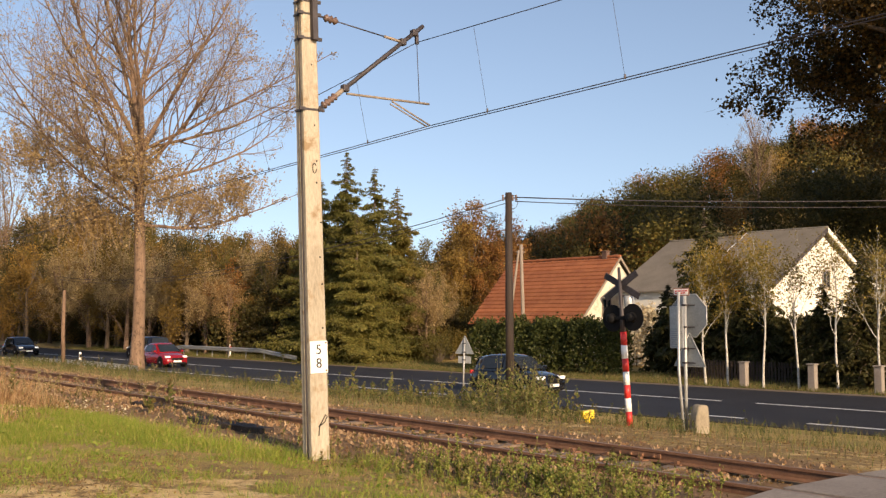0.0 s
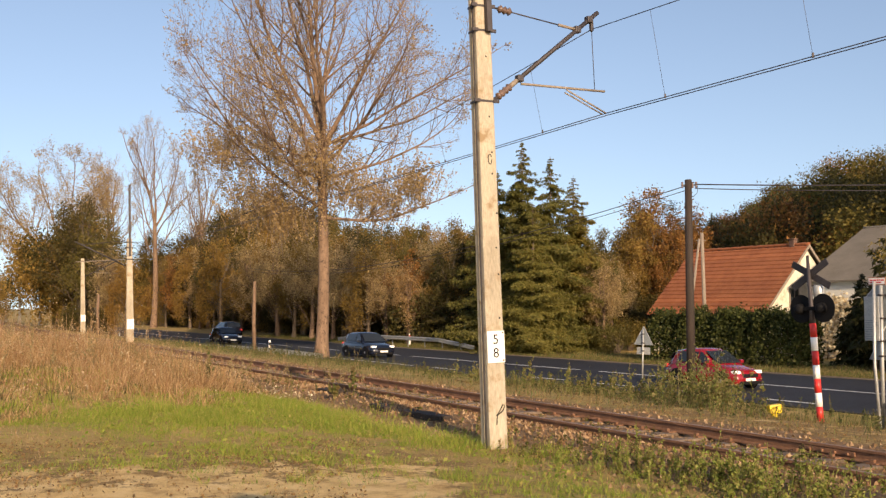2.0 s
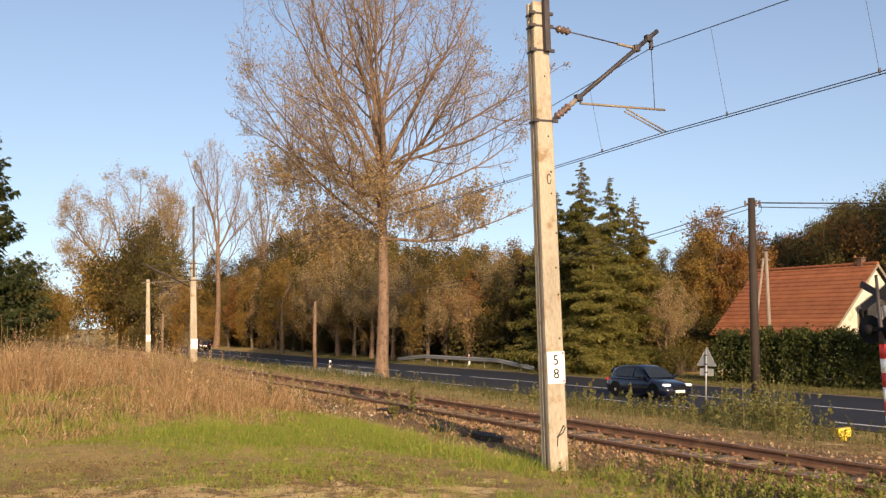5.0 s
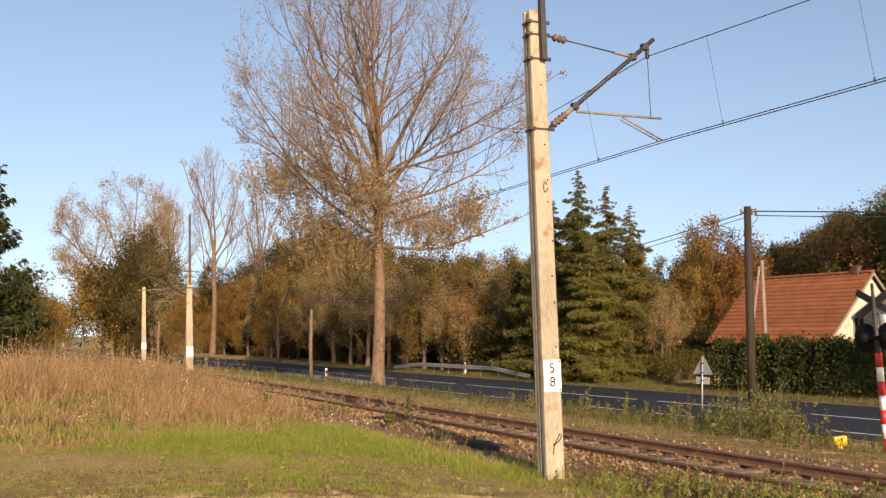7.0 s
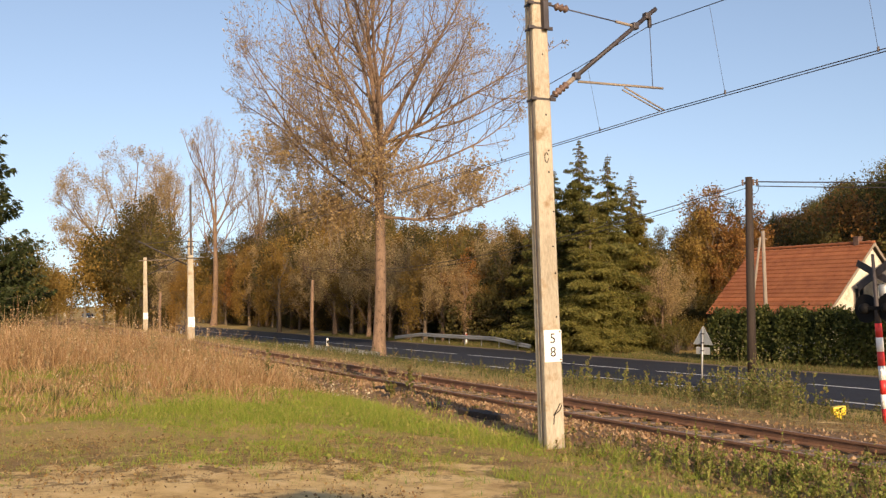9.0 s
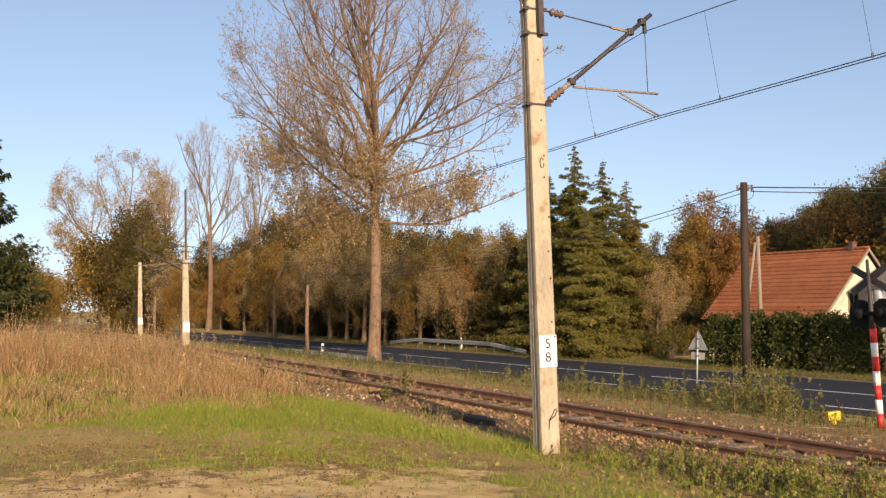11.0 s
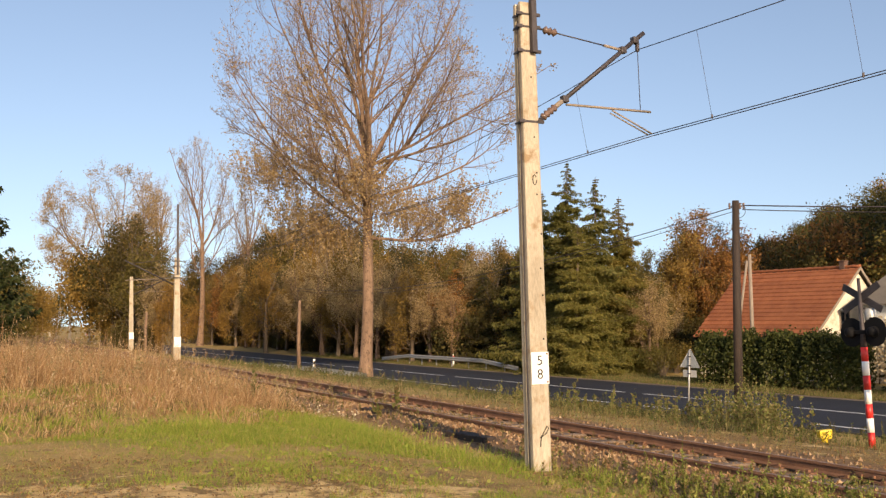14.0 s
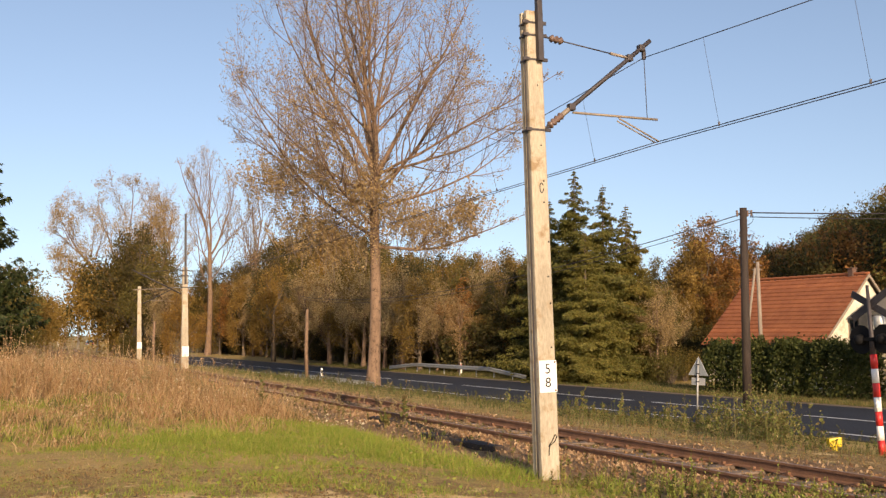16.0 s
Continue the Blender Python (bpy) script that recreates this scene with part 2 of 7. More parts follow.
def prism(bm, outline, z0, z1):
    """Extrudes an outline of (x, y) from z0 to z1."""
    lo = [bm.verts.new((x, y, z0)) for x, y in outline]
    hi = [bm.verts.new((x, y, z1)) for x, y in outline]
    n = len(outline)
    bm.faces.new(lo[::-1]), bm.faces.new(hi)
    for i in range(n):
        bm.faces.new((lo[i], lo[(i + 1) % n], hi[(i + 1) % n], hi[i]))
    return bm


# ---- the lie of the land ----
U = Vector((-0.626, 0.780))            # along the railway, away from the crossing
N = Vector((0.780, 0.626))             # across the railway, towards the road
TRACK = 10.07


def trk(s, o, z=0.0):
    p = U * s + N * (TRACK + o)
    return Vector((p.x, p.y, z))


def road_y(x):
    return 47.9 - 1.106 * x + 0.00089 * x * x


ROAD_Z = -1.2
_rx = np.linspace(330, -270, 4000)
_ry = road_y(_rx)
_rs = np.concatenate([[0], np.cumsum(np.hypot(np.diff(_rx), np.diff(_ry)))])
_r0 = np.interp(0, -_rx, _rs)


def road(s, o=0.0, z=ROAD_Z):
    """A point of the road: s metres along it to the far west from x = 0, o metres beyond its middle."""
    x = float(np.interp(s + _r0, _rs, _rx))
    d = Vector((-1, 1.106 - 0.00178 * x)).normalized()
    n = Vector((d.y, -d.x))
    return Vector((x + n.x * o, road_y(x) + n.y * o, z))


def road_turn(s):
    a, b = road(s - 1), road(s + 1)
    return math.degrees(math.atan2(b.y - a.y, b.x - a.x))


def step(a, b, v):
    t = np.clip((v - a) / (b - a), 0, 1)
    return t * t * (3 - 2 * t)


def land(x, y):
    """Height of the ground."""
    x, y = np.asarray(x, float), np.asarray(y, float)
    o = 0.780 * x + 0.626 * y - TRACK
    s = -0.626 * x + 0.780 * y
    d = (y - road_y(x)) / np.sqrt(1 + (1.106 - 0.00178 * x) ** 2)
    dist = np.hypot(x, y)
    near = 0.15 - 0.20 * step(3, 12, dist)
    near = near + 0.62 * np.exp(-((s - 26) / 10) ** 2 - ((o + 8.0) / 4.0) ** 2) + 0.08 * step(18, 34, s) * step(-3, -10, o)
    z = near * step(1.2, -2.2, o) + (-0.20) * (1 - step(1.2, -2.2, o))
    z = np.where((o > -2.0) & (o < 2.0), z - 0.01 * step(2.0, 1.4, np.abs(o)), z)
    z = z - 0.14 * np.exp(-((o + 2.9) / 0.8) ** 2)
    fall = step(2.0, 11.0, o)
    z = z * (1 - fall) + (-0.85) * fall
    rr = step(-11, -7.2, d)
    z = z * (1 - rr) + (ROAD_Z - 0.04) * rr
    z = z + 0.12 * step(7.5, 11, d)
    hill = 34 * np.exp(-((x - 95) / 75) ** 2 - ((y - 175) / 80) ** 2)
    z = z + hill * step(22, 60, d)
    z = z + 0.03 * np.sin(x * 1.7 + 0.4 * y) * np.cos(y * 1.3) * (np.abs(o) > 2.2) * (d < -8)
    return z


def patches(xy, k=0.9, seed=0.0):
    x, y = xy[:, 0] * k + seed, xy[:, 1] * k - seed
    return 0.5 + 0.25 * (np.sin(x * 1.3 + 1.7 * np.sin(y * 0.7)) + np.sin(y * 1.9 + 1.3 * np.sin(x * 0.9 + 1)))


def z_at(x, y):
    return float(land(x, y))


def build_ground():
    def axis(lo, hi, fine, far):
        inner = list(np.arange(lo, hi + 1e-6, fine))
        out, stepv, v = [], fine, hi
        while v < far:
            stepv *= 1.25
            v += stepv
            out.append(v)
        left, stepv, v = [], fine, lo
        while v > -far:
            stepv *= 1.25
            v -= stepv
            left.append(v)
        return np.array(left[::-1] + inner + out)
    xs, ys = axis(-45, 40, 0.5, 2500), axis(-8, 75, 0.5, 2500)
    X, Y = np.meshgrid(xs, ys)
    Z = land(X, Y)
    nx, ny = len(xs), len(ys)
    idx = np.arange(nx * ny).reshape(ny, nx)
    faces = np.stack([idx[:-1, :-1], idx[:-1, 1:], idx[1:, 1:], idx[1:, :-1]], -1).reshape(-1, 4)
    me = bpy.data.meshes.new("ground")
    me.from_pydata(np.stack([X, Y, Z], -1).reshape(-1, 3).tolist(), [], faces.tolist())
    o = (0.780 * X + 0.626 * Y - TRACK).reshape(-1)
    s = (-0.626 * X + 0.780 * Y).reshape(-1)
    at = me.attributes.new("gravel", "FLOAT", "POINT")
    at.data.foreach_set("value", (np.where(o < 0, step(3.1, 1.9, -o), step(3.2, 1.8, o))).astype(np.float32))
    at = me.attributes.new("dirt", "FLOAT", "POINT")
    dirt = (step(14.4, 9.4, np.hypot(X, Y)) * step(0.08, 0.22, -X / np.maximum(Y, 0.1))).reshape(-1)
    dirt = np.maximum(dirt, 0.46 * step(22, 12, s) * step(1.5, 3.0, o) * step(9.5, 6.5, o))
    dirt = np.maximum(dirt, step(8.0, 5.5, s) * step(1.0, 5.0, o) * step(13, 8, o) * step(-2, 3, s))
    at.data.foreach_set("value", dirt.astype(np.float32))
    me.polygons.foreach_set("use_smooth", [True] * len(me.polygons))
    m, nt, b = node_mat("meadow_soil")
    grass = ramp_of(nt, noise_of(nt, 0.55, 7, 0.65), [(0.30, (0.21, 0.185, 0.05)), (0.5, (0.37, 0.26, 0.085)), (0.66, (0.54, 0.36, 0.15))])
    fine = noise_of(nt, 14, 6, 0.75)
    grass = mix_of(nt, 0.5, grass, ramp_of(nt, fine, [(0.3, (0.13, 0.105, 0.033)), (0.7, (0.50, 0.36, 0.15))]))
    soil = ramp_of(nt, noise_of(nt, 2.2, 8, 0.7), [(0.3, (0.34, 0.205, 0.08)), (0.5, (0.64, 0.445, 0.20)), (0.72, (0.80, 0.61, 0.33))])
    stones = ramp_of(nt, noise_of(nt, 9, 8, 0.8), [(0.3, (0.13, 0.075, 0.04)), (0.55, (0.25, 0.155, 0.085)), (0.75, (0.36, 0.26, 0.155))])
    mat = ramp_of(nt, noise_of(nt, 18, 6, 0.8), [(0.3, (0.13, 0.085, 0.035)), (0.55, (0.27, 0.175, 0.075)), (0.75, (0.40, 0.29, 0.14))])
    for nm, top, lo, hi, grain, amount in (("dirt", mat, 0.22, 0.42, 2.4, 2.6), ("dirt", soil, 0.52, 0.70, 2.0, 2.8), ("gravel", stones, 0.35, 0.6, 1.3, 0.9)):
        a = nt.nodes.new("ShaderNodeAttribute")
        a.attribute_name = nm
        ad = nt.nodes.new("ShaderNodeMath")
        ad.operation = "MULTIPLY_ADD"
        nt.links.new(noise_of(nt, grain, 8, 0.75), ad.inputs[0])
        ad.inputs[1].default_value = amount
        sub = nt.nodes.new("ShaderNodeMath")
        sub.operation = "MULTIPLY_ADD"
        nt.links.new(a.outputs["Fac"], sub.inputs[0])
        sub.inputs[1].default_value, sub.inputs[2].default_value = 0.85, 0.05 - amount / 2
        nt.links.new(sub.outputs[0], ad.inputs[2])
        f = ramp_of(nt, ad.outputs[0], [(lo, (0, 0, 0)), (hi, (1, 1, 1))])
        grass = mix_of(nt, f, grass, top)
    nt.links.new(grass, b.inputs["Base Color"])
    b.inputs["Roughness"].default_value = 0.95
    b.inputs["Specular IOR Level"].default_value = 0.2
    nt.links.new(bump_of(nt, fine, 0.6, 0.05), b.inputs["Normal"])
    me.materials.append(m)
    put("ground", me, label="uneven autumn meadow with bare sandy patches and gravel", category="ground", kind="structure")


build_ground()


def strip(name, s0, s1, o0, o1, z, mat, n=80, thick=0.0):
    """A band along the road, with a real edge where thick is given."""
    ss = np.linspace(s0, s1, n)
    v, f = [], []
    for s in ss:
        v += [road(s, o0, z), road(s, o1, z), road(s, o0, z - thick - 0.001), road(s, o1, z - thick - 0.001)]
    for i in range(n - 1):
        a, b2 = 4 * i, 4 * i + 4
        f += [(a, a + 1, b2 + 1, b2), (a + 2, a, b2, b2 + 2), (a + 1, a + 3, b2 + 3, b2 + 1)]
    return mesh_of(name, v, f, mat)


put("road", strip("road", -360, 320, -6.6, 5.9, ROAD_Z, M["asphalt"], 400, 0.12), label="two-lane asphalt main road with wide shoulders", category="road", kind="structure")
put("pavement", strip("pavement", -360, 320, 5.9, 6.6, ROAD_Z + 0.01, M["verge"], 400, 0.1), label="pale gravel edge along the far roadside", category="verge", kind="structure")


def road_lines():
    ob = put("road_marking", None, label="worn white painted lines on the asphalt road", category="road marking", kind="structure")
    for s in np.arange(-60, 190, 9.0):
        put("centre_line", strip("centre_line", s, s + 7.6, -0.11, 0.11, ROAD_Z + 0.004, M["roadpaint"], 4), ob)
    for s in np.arange(-40, 160, 4.2):
        put("edge_line", strip("edge_line", s, s + (2.2 if s < 8 else 4.0), -5.31, -5.09, ROAD_Z + 0.004, M["roadpaint"], 3), ob)


road_lines()


# ---- railway ----
def build_track():
    def rail_mesh(o, name):
        prof = [(-0.07, -0.155), (0.07, -0.155), (0.07, -0.14), (0.012, -0.12), (0.012, -0.045), (0.036, -0.035), (0.036, -0.004), (0.028, 0),
                (-0.028, 0), (-0.036, -0.004), (-0.036, -0.035), (-0.012, -0.045), (-0.012, -0.12), (-0.07, -0.14)]
        ss = np.arange(-30, 150.1, 3.0)
        v, f, mi = [], [], []
        k = len(prof)
        for s in ss:
            bend = 0.0007 * max(0, s - 70) ** 2
            v += [trk(s, o + px + bend, pz) for px, pz in prof]
        for i in range(len(ss) - 1):
            for j in range(k):
                j2 = (j + 1) % k
                f.append((i * k + j, i * k + j2, (i + 1) * k + j2, (i + 1) * k + j))
                mi.append(1 if j == 7 else 0)
        return mesh_of(name, v, f, None, mats=[M["rust"], M["railtop"]], index=mi)
    t = put("railway_track", None, label="single railway track with rusty rails on worn sleepers", category="railway track", kind="structure")
    put("rail", rail_mesh(-0.755, "rail"), t, label="rusty steel rail")
    put("rail", rail_mesh(0.755, "rail"), t, label="rusty steel rail")
    bm = bmesh.new()
    box(bm, (-1.3, -0.125, -0.20), (1.3, 0.125, 0.0), 0.015)
    me = bpy.data.meshes.new("sleeper")
    bm.to_mesh(me), bm.free()
    me.materials.append(M["sleeper"])
    bm = bmesh.new()
    box(bm, (-0.17, -0.08, 0), (0.17, 0.08, 0.02), 0.004)
    for x in (-0.13, 0.13):
        box(bm, (x - 0.025, -0.03, 0.02), (x + 0.025, 0.03, 0.06), 0.005)
    pl = bpy.data.meshes.new("chair_plate")
    bm.to_mesh(pl), bm.free()
    pl.materials.append(M["rust"])
    ang = math.degrees(math.atan2(N.y, N.x))
    rng = random.Random(4)
    for i, s in enumerate(np.arange(-12, 75, 0.62)):
        if -1.5 < s < 7.0:
            continue
        p = trk(s + rng.uniform(-0.03, 0.03), rng.uniform(-0.05, 0.05), -0.155 + rng.uniform(-0.022, 0.004))
        so = put("sleeper", me, t, pose(p.x, p.y, p.z, 0, 0, ang + rng.uniform(-1, 1)))
        if s < 40:
            for o in (-0.755, 0.755):
                put("chair_plate", pl, so, pose(o, 0, 0.0))
    for s in (9.2, 24.3):
        for o in (-0.755, 0.755):
            bm = bmesh.new()
            for side in (-1, 1):
                box(bm, (side * 0.03 - 0.014, -0.4, -0.11), (side * 0.03 + 0.014, 0.4, -0.05), 0.004)
                for k in (-0.3, -0.1, 0.1, 0.3):
                    box(bm, (side * 0.055 - 0.02, k - 0.018, -0.1), (side * 0.055 + 0.02, k + 0.018, -0.065), 0.004)
            p = trk(s, o)
            part("fishplate", bm, M["rust"], t, m=pose(p.x, p.y, p.z, 0, 0, ang))
    # broken stone
    rs = np.random.RandomState(7)
    n = 42000
    s = rs.uniform(-12, 45, n)
    o = rs.normal(-0.25, 1.5, n)
    keep = (np.abs(o + 0.4) < 3.1) & ((np.abs(o) > 0.75) | (rs.rand(n) < 0.3)) & ~((s > -2) & (s < 7.2))
    s, o = s[keep], o[keep]
    c = np.stack([U.x * s + N.x * (TRACK + o), U.y * s + N.y * (TRACK + o)], -1)
    z = np.maximum(land(c[:, 0], c[:, 1]), -0.30) + 0.005
    onsl = rs.uniform(-0.02, 0.03, len(s))
    c = np.concatenate([c, (z + onsl)[:, None]], 1)
    r = rs.uniform(0.014, 0.042, len(s))
    tet = np.array([[1, 0, -0.5], [-0.6, 0.9, -0.5], [-0.6, -0.9, -0.5], [0.1, 0.1, 0.8]])
    w = rs.uniform(0, 6.28, len(s))
    R = np.stack([np.stack([np.cos(w), -np.sin(w), 0 * w], -1), np.stack([np.sin(w), np.cos(w), 0 * w], -1), np.stack([0 * w, 0 * w, 1 + 0 * w], -1)], 1)
    P = np.einsum("nij,kj->nki", R, tet) * r[:, None, None] * rs.uniform(0.6, 1.3, (len(s), 1, 3)) + c[:, None]
    tri = P[:, [[0, 1, 3], [1, 2, 3], [2, 0, 3]]].reshape(-1, 3, 3)
    st = leaf_mat("broken_stone", [(0.13, 0.074, 0.042), (0.20, 0.125, 0.072), (0.25, 0.17, 0.105), (0.37, 0.28, 0.19), (0.165, 0.086, 0.05)], 0.9, 0.0)
    put("ballast", soup("ballast", tri, st), label="rust-stained broken stone ballast between the rails", category="ballast", kind="stuff")


build_track()


def build_old_sleepers():
    """Short lengths of discarded sleeper lying along the edge of the ballast."""
    rng = random.Random(9)
    first = None
    for s, o, ln, turn in ((15.2, -2.05, 1.25, 4), (16.8, -2.1, 0.8, -5), (20.3, -1.7, 0.9, 3)):
        p = trk(s, o)
        ang = math.degrees(math.atan2(U.y, U.x)) + turn
        root = put("old_sleeper", None, m=pose(p.x, p.y, z_at(p.x, p.y) - 0.03, rng.uniform(-4, 4), 0, ang), label="discarded dark tarred sleeper lying beside the ballast", category="sleeper", group="discarded sleepers beside the track")
        bm = bmesh.new()
        box(bm, (-ln / 2, -0.13, -0.07), (ln / 2, 0.13, 0.11), 0.018)
        bmesh.ops.subdivide_edges(bm, edges=[e for e in bm.edges if abs((e.verts[0].co - e.verts[1].co).x) > 0.3], cuts=5)
        for v in bm.verts:
            v.co += Vector((noise.noise(v.co * 5), noise.noise(v.co * 6 + Vector((3, 1, 0))), noise.noise(v.co * 6 + Vector((0, 7, 2))))) * 0.022
        part("beam", bm, M["wood_dark"], root)
        for x in (-ln * 0.3, ln * 0.25):
            b = bmesh.new()
            bmesh.ops.create_cone(b, cap_ends=True, segments=8, radius1=0.018, radius2=0.014, depth=0.06, matrix=Matrix.Translation((x, 0.03, 0.125)))
            part("spike", b, M["rust"], root)


build_old_sleepers()


def build_crossing():
    c = put("level_crossing", None, label="weathered concrete slab level crossing over the rails", category="level crossing", kind="structure")
    ang = math.degrees(math.atan2(N.y, N.x))
    for s0 in (0.02, 3.07):
        for o0, o1, z0, z1 in ((-2.6, -0.82, -0.10, 0.012), (-0.67, 0.67, 0.010, 0.010), (0.82, 2.5, 0.012, -0.02)):
            bm = bmesh.new()
            box(bm, (o0, 0, -0.2), (o1, 3.0, 0.0), 0.012)
            for v in bm.verts:
                if v.co.z > -0.1:
                    v.co.z += z0 + (z1 - z0) * (v.co.x - o0) / (o1 - o0)
            p = trk(s0, 0)
            part("slab", bm, M["slab"], c, m=pose(p.x, p.y, 0, 0, 0, ang))


build_crossing()


def build_lane():
    v, f = [], []
    os_ = np.linspace(2.5, 24, 40)
    for i, o in enumerate(os_):
        flare = 3.2 * step(8, 20, o)
        for s in (0.0 - flare, 6.2 + flare):
            p = trk(s, o)
            z = max(z_at(p.x, p.y) + 0.03, ROAD_Z + 0.02 - 0.05 * step(14, 18, o))
            v.append((p.x, p.y, z if o > 4 else min(z + 0.12, -0.03)))
        if i:
            f.append((2 * i - 2, 2 * i - 1, 2 * i + 1, 2 * i))
    put("lane", mesh_of("lane", v, f, M["verge"]), label="worn gravelly side lane from the road to the crossing", category="lane", kind="structure")


build_lane()


# ---- electric masts ----
def mast_mesh(h, w0, w1):
    """A tapered concrete mast with recessed sides."""
    bm = bmesh.new()
    rows = []
    for i in range(9):
        t = i / 8
        a, z = (w0 + (w1 - w0) * t) / 2, -0.6 + (h + 0.6) * t
        b = a * 0.78
        c = a * 0.18
        ring = [(-a, -b), (-a + c, -b - 0.012), (a - c, -b - 0.012), (a, -b), (a, -b * 0.45), (a - 0.03, -b * 0.36), (a - 0.03, b * 0.36), (a, b * 0.45),
                (a, b), (a - c, b + 0.012), (-a + c, b + 0.012), (-a, b), (-a, b * 0.45), (-a + 0.03, b * 0.36), (-a + 0.03, -b * 0.36), (-a, -b * 0.45)]
        rows.append([bm.verts.new((x, y, z)) for x, y in ring])
    for r0, r1 in zip(rows, rows[1:]):
        for k in range(16):
            bm.faces.new((r0[k], r0[(k + 1) % 16], r1[(k + 1) % 16], r1[k]))
    bm.faces.new(rows[-1]), bm.faces.new(rows[0][::-1])
    return bm


def insulator(bm_pts, r, n=5):
    a, b = Vector(bm_pts[0]), Vector(bm_pts[1])
    pts, rad = [], []
    for i in range(2 * n + 1):
        t = i / (2 * n)
        pts.append(a.lerp(b, t))
        rad.append(r if i % 2 else r * 0.5)
    return pts, rad


def digit_mesh(text, size):
    cu = bpy.data.curves.new("digit", "FONT")
    cu.body, cu.size, cu.align_x, cu.align_y, cu.extrude = text, size, "CENTER", "CENTER", 0.002
    ob = new("digit_tmp", cu)
    me = bpy.data.meshes.new_from_object(ob)
    bpy.data.objects.remove(ob)
    me.materials.clear()
    me.materials.append(M["black"])
    return me


def build_mast():
    # local x: across to the track; local -y: towards the crossing; it leans back a little
    ax = Vector((-0.035, -0.0035, 0.9994)).normalized()
    ay = ax.cross(Vector((N.x, N.y, 0))).normalized()
    axx = ay.cross(ax)
    m = Matrix((axx, ay, ax)).transposed().to_4x4()
    root = put("overhead_line_mast", None, m=Matrix.Translation((-1.72, 13.86, -0.12)) @ m,
               label="tall weathered concrete overhead line mast beside the railway track", category="mast")
    part("shaft", mast_mesh(6.47, 0.29, 0.235), M["concrete"], root)
    pl = bmesh.new()
    box(pl, (-0.138, -0.135, 1.14), (0.138, -0.122, 1.575), 0.005)
    plate = part("number_plate", pl, M["white"], root, "white plate with black figures")
    for txt, z in (("5", 1.455), ("8", 1.27)):
        put("digit", digit_mesh(txt, 0.19), plate, pose(-0.005, -0.136, z, 90, 0, 0))
    for x, z in ((0.11, 1.55), (0.11, 1.17)):
        b = bmesh.new()
        bmesh.ops.create_uvsphere(b, u_segments=8, v_segments=6, radius=0.014, matrix=Matrix.Translation((x, -0.136, z)))
        part("bolt", b, M["rust"], plate)
    curve = [(-0.05, 0.42), (0.0, 0.48), (0.06, 0.575), (0.085, 0.545), (0.05, 0.48), (-0.03, 0.43), (-0.045, 0.37), (-0.05, 0.30)]
    tube("painted_mark", [(x + 0.02, -0.128, z) for x, z in curve], 0.007, M["black"], root, 5, "black sprayed mark")
    for i, (x, z) in enumerate([(0.08, 1.75), (0.09, 2.35), (0.07, 2.72), (0.10, 3.2), (0.05, 3.75), (0.06, 4.05), (0.04, 4.55), (0.02, 5.4)]):
        b = bmesh.new()
        bmesh.ops.create_cone(b, cap_ends=True, segments=8, radius1=0.014, radius2=0.014, depth=0.014, matrix=Matrix.Translation((x, -0.117 + 0.0031 * z, z)) @ pose(0, 0, 0, 90))
        part("bolt_hole", b, M["black"], root)
    tube("painted_loop", [(0.02 + 0.03 * math.cos(w), -0.115, 3.95 + 0.07 * math.sin(w)) for w in np.linspace(0.5, 6.2, 12)], 0.006, M["black"], root, 4)
    tube("earth_wire", [(-0.155 + 0.004 * z, -0.04, z) for z in np.linspace(-0.1, 6.2, 14)], 0.009, M["steel_dark"], root, 5, "thin earthing wire")

    def band(z, w):
        b = bmesh.new()
        h = w * 0.9
        box(b, (-w - 0.006, -h, z - 0.016), (w + 0.006, h, z + 0.016), 0.004)
        box(b, (-w - 0.07, -h - 0.02, z - 0.024), (-w + 0.02, -h + 0.01, z + 0.024), 0.004)
        box(b, (w - 0.02, -h - 0.02, z - 0.024), (w + 0.07, -h + 0.01, z + 0.024), 0.004)
        part("clamp_band", b, M["steel_dark"], root, "dark steel clamp")
    for z, w in ((4.77, 0.128), (5.77, 0.122), (6.12, 0.12), (6.30, 0.12)):
        band(z, w)
    b = bmesh.new()
    box(b, (-0.04, -0.20, 5.74), (0.04, -0.18, 8.4), 0.004)
    box(b, (-0.04, -0.18, 5.74), (-0.026, -0.12, 8.4), 0.004)
    box(b, (0.026, -0.18, 5.74), (0.04, -0.12, 8.4), 0.004)
    part("top_channel", b, M["steel_dark"], root, "dark steel channel bolted above the mast", m=pose(0.05, 0, 0))

    def rod(name, a, b2, r, mat, sides=8, label=""):
        return tube(name, [a, b2], r, mat, root, sides, label)
    foot, tip = Vector((0.13, -0.03, 4.775)), Vector((2.09, 0.0, 6.29))
    d = (tip - foot).normalized()
    rod("bracket_hinge", foot - d * 0.05, foot + d * 0.14, 0.028, M["steel_dark"])
    pts, rad = insulator((foot + d * 0.12, foot + d * 0.42), 0.06, 4)
    tube("strut_insulator", pts, rad, M["porcelain"], root, 12, "brown ribbed insulator")
    rod("insulator_cap", foot + d * 0.38, foot + d * 0.56, 0.036, M["wood_grey"], 8)
    rod("bracket_tube", foot + d * 0.52, tip, 0.033, M["steel_dark"], 10, "dark steel bracket tube")
    top, hit = Vector((0.12, -0.03, 6.15)), Vector((1.69, 0.0, 5.985))
    dt = (hit - top).normalized()
    rod("tie_hook", top, top + dt * 0.2, 0.015, M["steel_dark"])
    pts, rad = insulator((top + dt * 0.18, top + dt * 0.40), 0.06, 3)
